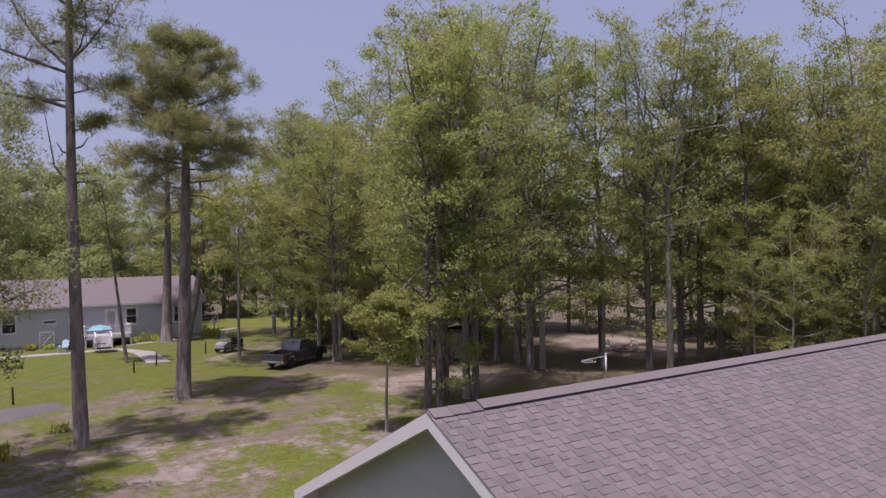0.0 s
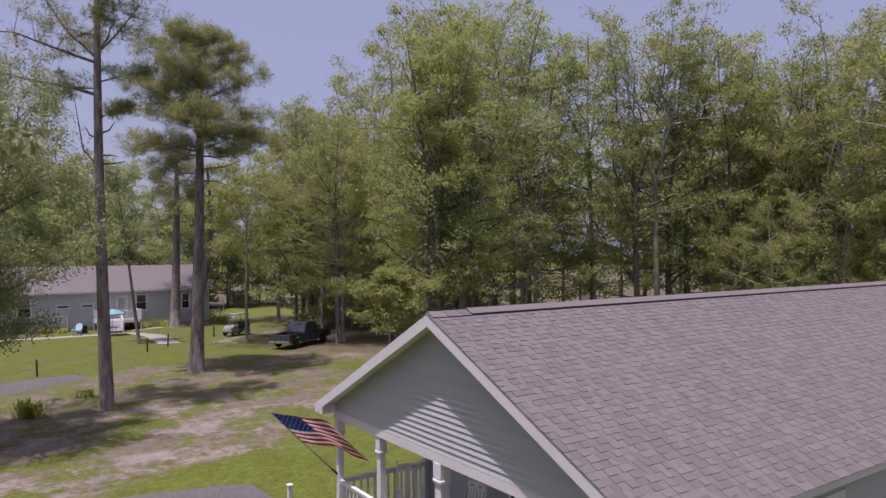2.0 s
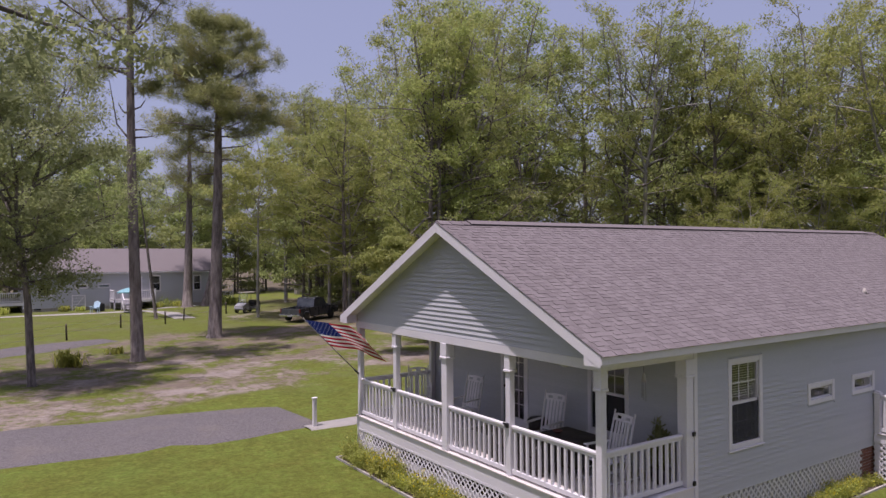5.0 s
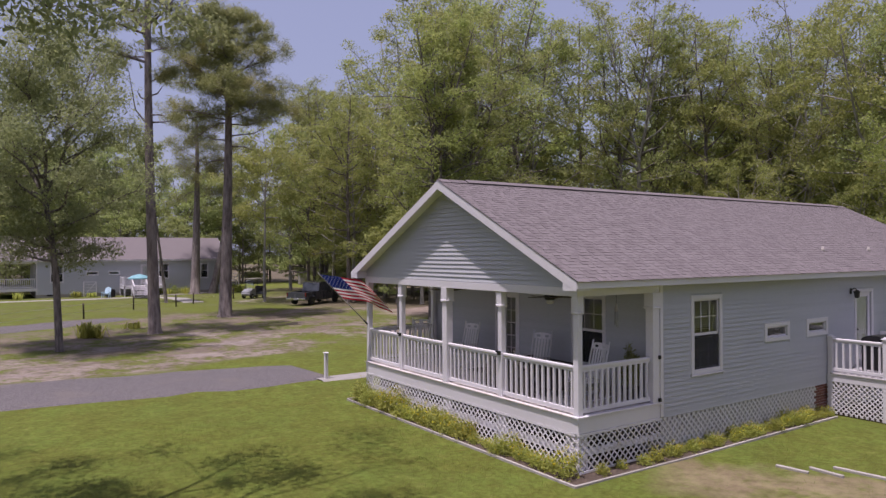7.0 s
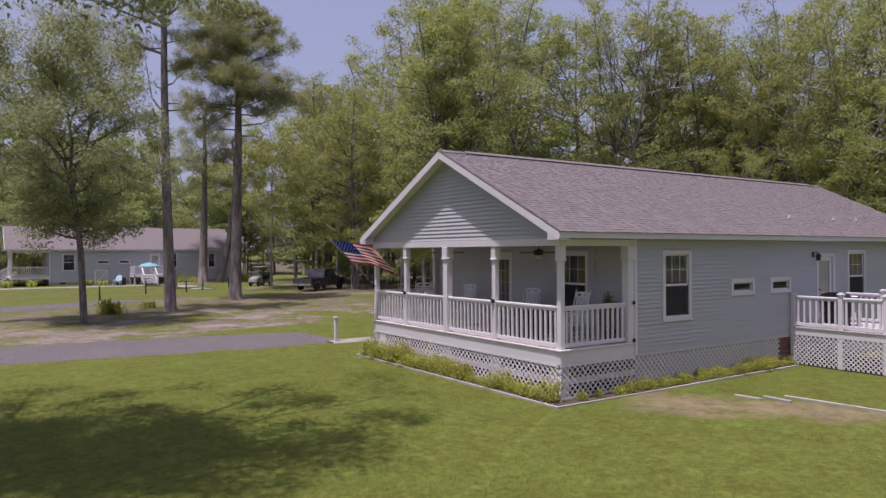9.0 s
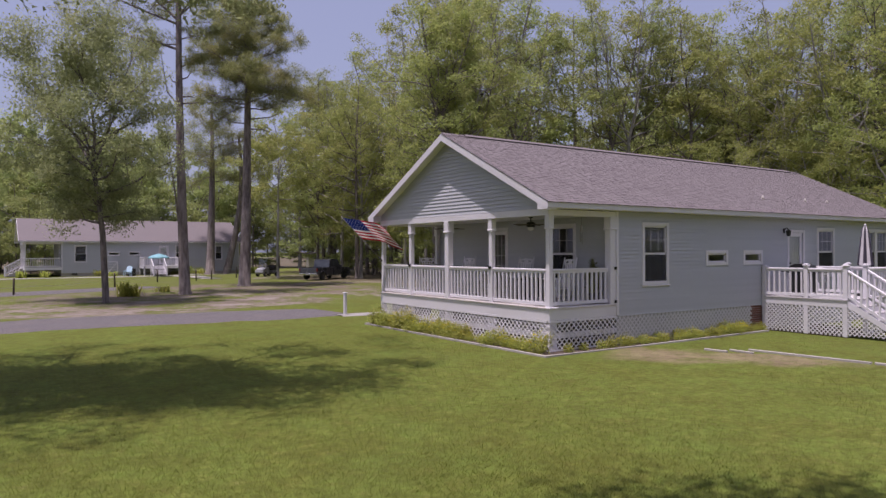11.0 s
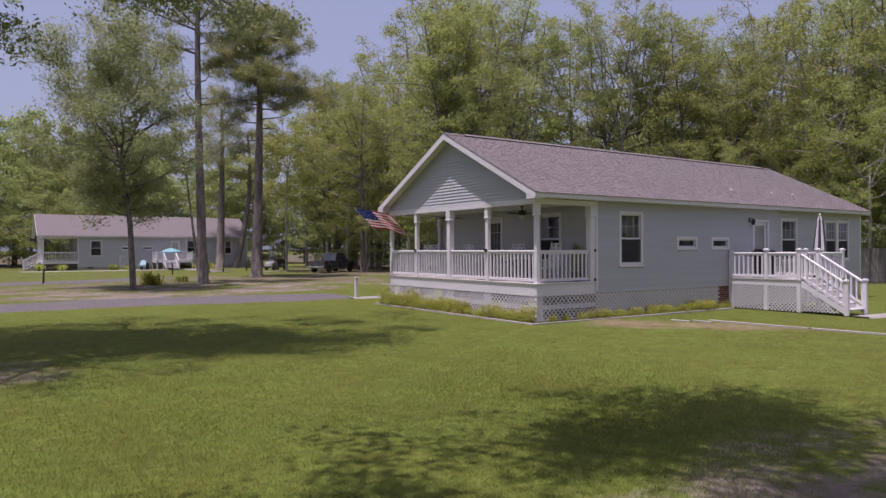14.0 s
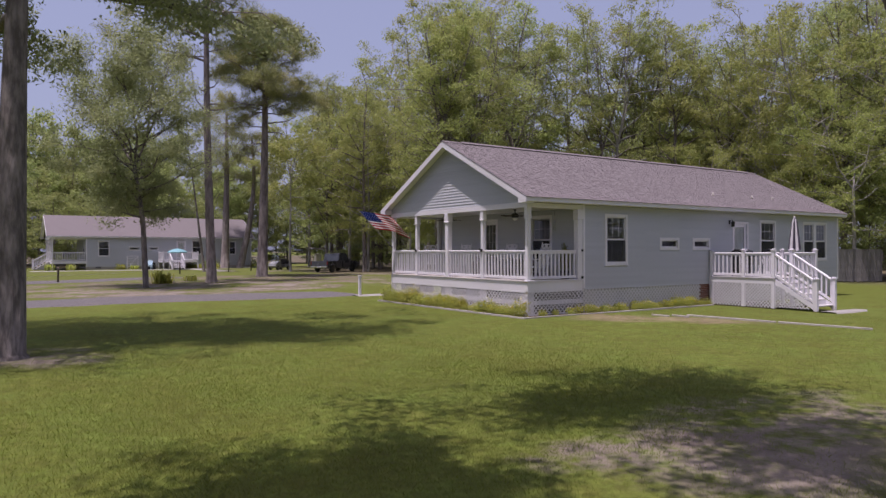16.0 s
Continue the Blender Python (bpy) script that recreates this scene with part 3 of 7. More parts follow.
def sash_window(house, m, u0, u1, z0, z1, trim=0.10, grille=(3, 2), blinds=0.0, slim=False):
    """A window in its opening: casing, sill, sashes, glazing bars, two panes and what hangs behind them."""
    g = Geo()
    for a in ((u0 - 0.001, -0.032, z0, u0 + trim, 0.01, z1), (u1 - trim, -0.032, z0, u1 + 0.001, 0.01, z1),
              (u0 + trim, -0.030, z1 - trim, u1 - trim, 0.01, z1), (u0 + trim, -0.030, z0, u1 - trim, 0.01, z0 + trim)):
        g.box(*a, m, 0.006)
    window = part("window", g, WHITE, house, "white-cased sash window" if not slim else "small white-cased slot window")
    a, b, c, d = u0 + trim, u1 - trim, z0 + trim, z1 - trim
    f = Geo()
    mid = (c + d) / 2
    w = 0.035
    rails = [(a, c, a + w, d), (b - w, c, b, d), (a, c, b, c + w), (a, d - w, b, d)] + ([] if slim else [(a, mid - w * 0.8, b, mid + w * 0.8)])
    for x0, y0, x1, y1 in rails:
        f.box(x0, 0.012, y0, x1, 0.06, y1, m)
    part("window_frame", f, WHITE, window)
    bars = Geo()
    if grille and not slim:
        for k in range(1, grille[0]):
            x = a + (b - a) * k / grille[0]
            bars.box(x - 0.008, 0.022, mid + w, x + 0.008, 0.032, d - w, m)
            bars.box(x - 0.007, 0.056, c + w, x + 0.007, 0.064, mid - w, m)
        for lo, hi, depth in ((mid + w, d - w, 0.020), (c + w, mid - w, 0.055)):
            for k in range(1, grille[1]):
                z = lo + (hi - lo) * k / grille[1]
                bars.box(a + w, depth, z - 0.008, b - w, depth + 0.010, z + 0.008, m)
        part("glazing_bars", bars, WHITE, window)
    for lo, hi, depth in ([(c + w, d - w, 0.03)] if slim else [(mid, d - w, 0.03), (c + w, mid, 0.048)]):
        part("pane", Geo().box(a + w, depth, lo, b - w, depth + 0.004, hi, m), GLASS, window).visible_shadow = False
    if not slim:
        sill = Geo().box(u0 - 0.03, -0.055, z0 - 0.035, u1 + 0.03, -0.002, z0 - 0.002, m, 0.006)
        part("window_sill", sill, WHITE, window)
        part("insect_screen", Geo().box(a + 0.004, 0.006, c + 0.004, b - 0.004, 0.010, mid - w * 0.8, m), SCREEN, window, "fine dark insect screen").visible_shadow = False
    if blinds:
        s = Geo()
        for k in range(int(blinds / 0.048)):
            z = d - 0.04 - 0.048 * k
            s.box(a + 0.03, 0.088, z - 0.002, b - 0.03, 0.122, z + 0.005, m)
        part("blind_slats", s, BLINDS, window, "lowered white slatted blind")
        part("curtain", Geo().box(a + 0.02, 0.15, c, b - 0.02, 0.156, mid - 0.1, m), CURTAIN, window, "grey sheer curtain")
    return window


def lattice(house, m, u0, u1, z0, z1, name="lattice_panel", pitch=0.160, width=0.033, rail=0.0):
    """A panel of crossed diagonal strips in two layers, trimmed to its rectangle."""
    g = Geo()
    W, H = u1 - u0, z1 - z0
    for layer, sign in ((0, 1), (1, -1)):
        k = -H
        while k < W:
            lo, hi = max(k, 0.0), min(k + H, W)
            if hi - lo > 0.01:
                za, zb = (lo - k, hi - k) if sign > 0 else (H - (lo - k), H - (hi - k))
                pa, pb = m @ Vector((u0 + lo, -0.006 - 0.007 * layer, z0 + za)), m @ Vector((u0 + hi, -0.006 - 0.007 * layer, z0 + zb))
                n = (m.to_3x3() @ Vector((0, 1, 0)))
                g.beam(pa, pb, width, 0.006, up=n)
            k += pitch
    if rail:
        g.box(u0, -0.024, z1 - rail, u1, 0.0, z1 + 0.001, m)
        g.box(u0, -0.020, z0, u1, 0.0, z0 + 0.045, m)
    return part(name, g, WHITE, house, "white diagonal garden lattice")


def railing(house, a, b, z0, top, name="porch_railing", spacing=0.160):
    """Rails between two points on a deck, with square balusters as pieces."""
    a, b = Vector((*a, 0)), Vector((*b, 0))
    lift = Vector((0, 0, 1))
    g = Geo()
    g.beam(a + lift * (top - 0.03), b + lift * (top - 0.03), 0.085, 0.06, bevel=0.012)
    g.beam(a + lift * (top - 0.085), b + lift * (top - 0.085), 0.04, 0.05)
    rail = part(name, g, WHITE, house, "white railing with square balusters")
    part("bottom_rail", Geo().beam(a + lift * (z0 + 0.085), b + lift * (z0 + 0.085), 0.05, 0.085, bevel=0.006), WHITE, rail)
    n = max(2, int((b - a).length / spacing))
    turn = math.atan2((b - a).y, (b - a).x)
    me = Geo().box(-0.023, -0.023, z0 + 0.12, 0.023, 0.023, top - 0.10).mesh("baluster", WHITE)
    for k in range(n):
        p = a + (b - a) * ((k + 0.5) / n)
        o = part("baluster", me, None, rail)
        o.matrix_basis = pose(p.x, p.y, 0, 0, 0, math.degrees(turn))
    return rail


def porch_post(house, x, y, z0, z1, w=0.13, collar=True):
    g = Geo().box(x - w / 2, y - w / 2, z0, x + w / 2, y + w / 2, z1, None, 0.008)
    e = w / 2 + 0.018
    if collar:
        g.box(x - e - 0.014, y - e - 0.014, z1 - 0.34, x + e + 0.014, y + e + 0.014, z1 - 0.285, None, 0.012)
        g.box(x - e, y - e, z1 - 0.285, x + e, y + e, z1 - 0.002, None, 0.006)
    return part("porch_post", g, WHITE, house, "square white porch post with collar")


def gable_roof(house, x0, x1, W, over, z_eave, z_ridge, thick=0.11):
    """Two slabs that meet at the ridge, each an object of its own."""
    half = W / 2
    slopes = []
    for side in (-1, 1):
        y_e, y_r = (-over, half) if side < 0 else (W + over, half)
        g = Geo()
        pts = [(x, y, z) for x in (x0, x1) for y, z in ((y_e, z_eave), (y_r, z_ridge), (y_r, z_ridge - thick), (y_e, z_eave - thick))]
        g.add(pts, [(0, 1, 2, 3), (4, 7, 6, 5), (0, 4, 5, 1), (1, 5, 6, 2), (2, 6, 7, 3), (3, 7, 4, 0)])
        slopes.append(part("roof", g, SHINGLE_JOINED, house, "mauve-grey asphalt shingle roof slope"))
    return slopes


def trim_roof(house, x0, x1, W, over, z_eave, z_ridge):
    """Fascia along the eaves, rake boards up the gables, soffits under them."""
    half = W / 2
    s = (z_ridge - z_eave) / (half + over)
    for y_e, sg in ((-over, -1), (W + over, 1)):
        g = Geo().box(x0 - 0.02, y_e + sg * 0.024, z_eave - 0.165, x1 + 0.02, y_e - sg * 0.004, z_eave - 0.034, None, 0.005)
        part("fascia", g, WHITE, house, "white fascia board")
        e = Geo().box(x0 - 0.024, y_e + sg * 0.034, z_eave - 0.062, x1 + 0.024, y_e + sg * 0.0245, z_eave - 0.036)
        part("drip_edge", e, WHITE, house)
        f = Geo()
        n = int((x1 - x0) / 0.31)
        for k in range(n):
            xa, xb = x0 + 0.03 + (x1 - x0 - 0.06) * k / n, x0 + 0.03 + (x1 - x0 - 0.06) * (k + 1) / n
            y_in = 0.0 if sg < 0 else W
            f.box(xa + 0.003, y_e - sg * 0.022, z_eave - 0.165, xb - 0.003, y_in + sg * 0.002, z_eave - 0.150)
        part("soffit", f, SOFFIT, house, "white soffit panels under the eave")
    for x_g, sg in ((x0, -1), (x1, 1)):
        for y_e, d in ((-over, 1), (W + over, -1)):
            g = Geo()
            a, b = (y_e, z_eave), (half, z_ridge)
            w = 0.20
            drop = w * math.sqrt(1 + s * s)
            xa, xb = x_g + sg * 0.026, x_g - sg * 0.004
            pts = [(x, y, z) for x in (xa, xb) for y, z in ((a[0], a[1] - 0.02), (b[0], b[1] - 0.02), (b[0], b[1] - drop), (a[0] + d * 0.04, a[1] - drop + 0.04 * s), (a[0], a[1] - 0.20))]
            n = 5
            g.add(pts, [tuple(range(n)), tuple(range(n, 2 * n))[::-1]] + [(i, i + n, (i + 1) % n + n, (i + 1) % n) for i in range(n)])
            part("rake_board", g, WHITE, house, "white rake board along the gable")
            m0 = Geo()
            t = 0.012
            lo = 0.135 * math.sqrt(1 + s * s)
            pts = [(x, y, z) for x in (x_g - sg * 0.03, x_g - sg * 0.30) for y, z in ((a[0] + d * 0.03, a[1] - lo + 0.03 * s), (b[0], b[1] - lo), (b[0], b[1] - lo - t), (a[0] + d * 0.03, a[1] - lo - t + 0.03 * s))]
            m0.add(pts, [(0, 1, 2, 3), (4, 7, 6, 5), (0, 4, 5, 1), (1, 5, 6, 2), (2, 6, 7, 3), (3, 7, 4, 0)])
            part("soffit", m0, SOFFIT, house)
            # boxed return where eave and rake meet
            r = Geo()
            y_in = y_e + d * 0.36
            pts = [(x, y, z) for x in (x_g + sg * 0.022, x_g - sg * 0.30) for y, z in ((y_e, z_eave - 0.20), (y_in, z_eave - 0.20), (y_in, z_eave), (y_e, z_eave - 0.12))]
            r.add(pts, [(0, 1, 2, 3), (4, 7, 6, 5), (0, 4, 5, 1), (1, 5, 6, 2), (2, 6, 7, 3), (3, 7, 4, 0)])
            part("eave_return", r, WHITE, house, "white boxed eave return")


def shingle_field(slope, x0, x1, y_e, z_e, y_r, z_r, expose, tab, near, seed=5):
    """Courses of tabs on one slope. Those with x under near are pieces of their own, the rest one joined part."""
    rng = random.Random(seed)
    run = math.hypot(y_r - y_e, z_r - z_e)
    dy, dz = (y_r - y_e) / run, (z_r - z_e) / run
    rows = int(run / expose)
    expose = run / rows
    rest, singles = Geo(), []
    for k in range(rows):
        x, w, high = x0, tab * rng.uniform(0.45, 1.3), rng.random() < 0.5
        while x < x1:
            if x > x0:
                w = tab * rng.choice((0.75, 0.9, 1.0, 1.1, 1.3))
            if x1 - x - w < 0.05:
                w = x1 - x
            a, b = max(x, x0) + 0.0025, min(x + w, x1) - 0.0025
            x += w
            if b - a < 0.03:
                continue
            high = not high if rng.random() < 0.88 else high
            lift = rng.uniform(0.0110, 0.0135) if high else rng.uniform(0.0050, 0.0065)
            s0, s1 = k * expose - (0.02 if k == 0 else 0.004 * rng.random()), (k + 1) * expose + 0.004
            pts = []
            for xx in (a, b):
                for s, h in ((s0, 0.001), (s0, lift), (s1, 0.004), (s1, 0.001)):
                    pts.append((xx, y_e + dy * s - dz * h, z_e + dz * s + dy * h))
            faces = [(1, 5, 6, 2), (0, 1, 2, 3), (4, 7, 6, 5)]
            if b < near:
                singles.append((pts, faces, [(0, 4, 5, 1)]))
            else:
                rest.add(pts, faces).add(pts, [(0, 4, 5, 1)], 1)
    ob = part("shingle_layer", rest, [SHINGLE_JOINED, SHINGLE_BUTT_SHADE], slope)
    ob["kind"] = "stuff"
    return singles


def vent_pipe(house, x, y, z, h=0.20, r=0.03):
    g = Geo().tube([(x, y, z - 0.1), (x, y, z + h)], [r, r], 12)
    g.lathe([(r * 2.4, -0.03), (r * 1.5, 0.05), (r * 1.05, 0.09)], (x, y, z), 12)
    part("vent_pipe", g, MORTAR, house, "grey plumbing vent pipe")


def panel_door(house, m, u0, u1, z0, z1, trim=0.09, lites=True, shade=False):
    g = Geo()
    for a in ((u0, -0.03, z0, u0 + trim, 0.02, z1), (u1 - trim, -0.03, z0, u1, 0.02, z1), (u0 + trim, -0.028, z1 - trim, u1 - trim, 0.02, z1)):
        g.box(*a, m, 0.006)
    door = part("door", g, WHITE, house, "white-cased glazed house door")
    a, b, c, d = u0 + trim, u1 - trim, z0, z1 - trim
    leaf = Geo()
    st = 0.12
    for q in ((a, c, a + st, d), (b - st, c, b, d), (a + st, c, b - st, c + 0.24), (a + st, d - 0.13, b - st, d)):
        leaf.box(q[0], 0.03, q[1], q[2], 0.07, q[3], m, 0.004)
    if lites:
        for k in range(1, 3):
            x = a + st + (b - a - 2 * st) * k / 3
            leaf.box(x - 0.009, 0.036, c + 0.24, x + 0.009, 0.064, d - 0.13, m)
        for k in range(1, 5):
            z = c + 0.24 + (d - c - 0.37) * k / 5
            leaf.box(a + st, 0.038, z - 0.009, b - st, 0.062, z + 0.009, m)
    part("door_leaf", leaf, WHITE, door)
    part("pane", Geo().box(a + st, 0.048, c + 0.24, b - st, 0.053, d - 0.13, m), GLASS, door).visible_shadow = False
    # a pale sheet behind the pane stands in for the grey reflection on it
    if shade:
        part("door_shade", Geo().box(a + st, 0.075, c + 0.24, b - st, 0.080, d - 0.13, m), BLINDS, door, "pale sheet behind the glass, standing for its grey reflection")
    knob = Geo().lathe([(0.008, 0), (0.012, 0.03), (0.03, 0.04), (0.032, 0.06), (0.015, 0.075)], (0, 0, 0), 12)
    kn = part("door_handle", knob, BLACK_METAL, door, "dark round door knob")
    kn.matrix_basis = m @ Matrix.Translation((a + st / 2, 0.03, c + 0.95)) @ pose(0, 0, 0, 90)
    return door


FRONT_N, SIDE_N, BACK_N = (-1, 0, 0), (0, -1, 0), (0, 1, 0)


def build_main_house():
    W, L, PORCH = 8.53, 18.5, 2.4
    Z0, DECK, TOP = 0.77, 1.10, 3.545
    EAVE, RIDGE, OVER = 3.71, 5.96, 0.30
    XA, XB = -0.30, 18.70
    house = thing("house", "single-storey grey-sided house with white porch and shingle roof", "house")
    side = frame_matrix((0, 0, 0), (1, 0, 0), SIDE_N)
    front = frame_matrix((PORCH, 0, 0), (0, -1, 0), FRONT_N)      # u runs towards -y
    gable = frame_matrix((0, 0, 0), (0, -1, 0), FRONT_N)
    slope = (RIDGE - EAVE) / (W / 2 + OVER)

    # long wall and its openings: u0, u1, z0, z1
    win1, slot1, slot2 = (3.38, 4.49, 1.555, 3.27), (6.17, 7.25, 2.05, 2.50), (8.03, 9.07, 2.05, 2.50)
    door, win2, win3 = (10.50, 11.55, 1.12, 3.17), (12.34, 13.50, 1.60, 3.27), (15.55, 17.50, 1.60, 3.27)
    holes = [win1, slot1, slot2, door, win2, win3]
    inner = [(a + 0.1, b - 0.1, c + 0.1, d - 0.1) for a, b, c, d in holes]
    g = Geo()
    wall_core(g, side, PORCH, L, Z0, TOP, inner)
    wall_side = part("wall", g, SHEATHING, house, "grey lap-sided long house wall")
    lap_boards(wall_side, side, PORCH + 0.05, L - 0.09, Z0, TOP - 0.005, holes, split=(5.4, 9.6, 14.6))
    corner = Geo().box(PORCH - 0.05, -0.028, Z0 + 0.02, PORCH + 0.05, -0.0005, TOP - 0.005, side, 0.008)
    corner.box(PORCH - 0.05, -0.0004, DECK, PORCH - 0.02, 0.10, TOP - 0.105, side)
    part("corner_trim", corner, WHITE, house, "white corner board")
    corner = Geo().box(L - 0.09, -0.028, Z0 - 0.01, L + 0.012, 0.006, TOP - 0.005, side, 0.008)
    part("corner_trim", corner, WHITE, house, "white corner board")
    # porch wall: u runs towards -y
    p_door, p_win = (-5.50, -4.50, DECK + 0.02, 3.24), (-2.60, -1.50, 1.55, 3.27)
    holes2 = [p_door, p_win]
    inner2 = [(a + 0.1, b - 0.1, c + 0.1 if c > 1.3 else c, d - 0.1) for a, b, c, d in holes2]
    g = Geo()
    wall_core(g, front, -W, -0.16, Z0, TOP, inner2)
    wall_porch = part("wall", g, SHEATHING, house, "grey lap-sided porch wall")
    lap_boards(wall_porch, front, -W + 0.1, -0.02, DECK, TOP - 0.14, holes2)
    # unseen sides close the house
    g = Geo()
    back = frame_matrix((0, W, 0), (-1, 0, 0), BACK_N)
    wall_core(g, back, -L, -PORCH, Z0, TOP, [])
    wall_core(g, frame_matrix((L, 0, 0), (0, 1, 0), (1, 0, 0)), 0.16, W - 0.16, Z0, TOP, [])
    part("wall", g, SIDING, house, "grey rear house walls")
    g = Geo().box(0.02, 0.02, TOP - 0.10, L - 0.16, W - 0.02, TOP - 0.04)
    part("porch_ceiling", g, SOFFIT, house, "white flat porch ceiling")
    g = Geo().box(PORCH + 0.16, 0.16, DECK - 0.1, L - 0.16, W - 0.16, DECK)
    part("inner_floor", g, DARK_ROOM, house)

    for w, kw in ((win1, dict(blinds=0.68)), (win2, {}), ((15.55, 16.525, 1.60, 3.27), {}), ((16.525, 17.50, 1.60, 3.27), {})):
        sash_window(house, side, *w, grille=(3, 2), **kw)
    for w in (slot1, slot2):
        sash_window(house, side, *w, slim=True)
    sash_window(house, front, *p_win, grille=(3, 2))
    panel_door(house, side, *door, lites=False, shade=True)
    panel_door(house, front, *p_door)

    # gable over the porch
    roof_under = lambda z: ((z - EAVE + 0.13) / slope - OVER)
    clip = lambda z: (-W + max(roof_under(z), 0.0), -max(roof_under(z), 0.0))
    g = Geo()
    top = RIDGE - 0.16
    peak = W / 2
    pts = [(x, y, z) for x in (0.0, 0.14) for y, z in ((0.0, TOP), (0.0, EAVE + slope * OVER - 0.13), (peak, top), (W, EAVE + slope * OVER - 0.13), (W, TOP))]
    g.add(pts, [tuple(range(5)), tuple(range(5, 10))[::-1]] + [(i, i + 5, (i + 1) % 5 + 5, (i + 1) % 5) for i in range(5)])
    gable_wall = part("gable_wall", g, SHEATHING, house, "grey lap-sided triangular gable")
    lap_boards(gable_wall, gable, -W, 0.0, TOP + 0.005, top, [], clip=clip)
    g = Geo()
    pts = [(x, y, z) for x in (L - 0.14, L) for y, z in ((0.0, TOP), (0.0, EAVE + slope * OVER - 0.13), (peak, top), (W, EAVE + slope * OVER - 0.13), (W, TOP))]
    g.add(pts, [tuple(range(5)), tuple(range(5, 10))[::-1]] + [(i, i + 5, (i + 1) % 5 + 5, (i + 1) % 5) for i in range(5)])
    part("gable_wall", g, SIDING, house, "grey rear gable")
    g = Geo().box(-0.022, -0.012, 3.375, 0.16, W + 0.012, TOP + 0.004, None, 0.008)
    part("porch_beam", g, WHITE, house, "white front porch beam")
    for y0, y1 in ((-0.010, 0.15), (W - 0.15, W + 0.010)):
        part("porch_beam", Geo().box(0.16, y0, 3.375, PORCH, y1, TOP - 0.02, None, 0.006), WHITE, house)

    # roof
    near_slope, far_slope = gable_roof(house, XA, XB, W, OVER, EAVE - 0.012, RIDGE - 0.012)
    trim_roof(house, XA, XB, W, OVER, EAVE - 0.006, RIDGE - 0.006)
    singles = shingle_field(near_slope, XA - 0.04, XB + 0.04, -OVER - 0.045, EAVE - 0.030, W / 2, RIDGE - 0.010, 0.130, 0.145, 0.85)
    for k in range(64):
        cap = Geo()
        xa = XA - 0.01 + k * 0.30
        if 0.48 < xa < XB - 0.75:
            continue
        xb = min(xa + 0.32, XB + 0.01)
        for sg in (-1, 1):
            yb = W / 2 + sg * 0.17
            zb = RIDGE - 0.17 * slope
            cap.add([(xa, W / 2, RIDGE + 0.022), (xb, W / 2, RIDGE + 0.012), (xb, yb, zb + 0.012), (xa, yb, zb + 0.022), (xa, W / 2, RIDGE), (xa, yb, zb)],
                    [(0, 1, 2, 3), (0, 3, 5, 4)])
        part("ridge_cap", cap, SHINGLE, house, "ridge cap shingle")
    vent = Geo()
    va, vb, h = 0.48, XB - 0.7, 0.04
    for sg in (-1, 1):
        yb = W / 2 + sg * 0.17
        zb = RIDGE - 0.17 * slope
        vent.add([(va, W / 2, RIDGE + h), (vb, W / 2, RIDGE + h), (vb, yb, zb + h), (va, yb, zb + h)], [(0, 1, 2, 3)])
    part("ridge_vent_cap", vent, SHINGLE_JOINED, house, "shingled ridge vent cap")
    side_strip = Geo()
    for sg in (-1, 1):
        yb = W / 2 + sg * 0.165
        zb = RIDGE - 0.165 * slope
        side_strip.add([(va, yb, zb + h - 0.006), (vb, yb, zb + h - 0.006), (vb, yb, zb), (va, yb, zb)], [(0, 1, 2, 3)])
        side_strip.add([(va, yb, zb + h - 0.006), (va, yb, zb), (va, W / 2, RIDGE), (va, W / 2, RIDGE + h - 0.006)], [(0, 1, 2, 3)])
    part("ridge_vent", side_strip, ROOF_EDGE, house, "dark louvred edge of the ridge vent")
    for x, y in ((10.36, 0.76), (13.0, 0.75), (14.6, 0.80)):
        vent_pipe(house, x, y, EAVE + slope * (y + OVER) - 0.01, 0.13 if x < 14 else 0.10)

    # porch deck
    deck = Geo()
    deck.box(0.0, 0.0, 0.78, PORCH, 0.045, DECK - 0.035, None, 0.005)
    deck.box(0.0, W - 0.045, 0.78, PORCH, W, DECK - 0.035, None, 0.005)
    deck.box(-0.006, -0.005, 0.776, 0.045, W + 0.005, DECK - 0.035, None, 0.005)
    deck.box(0.05, 0.05, 0.85, PORCH - 0.002, W - 0.05, DECK - 0.04)
    part("porch_band", deck, WHITE, house, "white porch rim board")
    floor_part = part("porch_deck", Geo().box(0.05, 0.05, DECK - 0.05, PORCH, W - 0.05, DECK - 0.028), DECKING, house, "grey plank porch floor")
    me = Geo().box(-0.035, 0, DECK - 0.028, PORCH - 0.02, 0.134, DECK, None, 0.004).mesh("deck_board", DECKING)
    for k in range(61):
        o = part("deck_board", me, None, floor_part)
        o.location.y = -0.03 + k * 0.1405
    part("deck_edge", Geo().box(-0.04, -0.036, DECK - 0.03, PORCH, 0.125, DECK + 0.004, None, 0.004), WHITE, house, "white porch floor edging")
    posts_y = (0.08, 2.37, 4.46, 6.60, 8.45)
    for i, y in enumerate(posts_y):
        porch_post(house, 0.08, y, DECK, 3.38, 0.19 if i == 2 else 0.13)
    porch_post(house, 2.235, 0.08, DECK, 3.38, 0.20)
    porch_post(house, 2.30, W - 0.08, DECK, 3.38, 0.13)
    for a, b in zip(posts_y, posts_y[1:]):
        railing(house, (0.08, a + 0.07), (0.08, b - 0.07), DECK, 2.05)
    railing(house, (0.15, 0.08), (2.12, 0.08), DECK, 2.05)
    railing(house, (0.15, W - 0.08), (2.22, W - 0.08), DECK, 2.05)
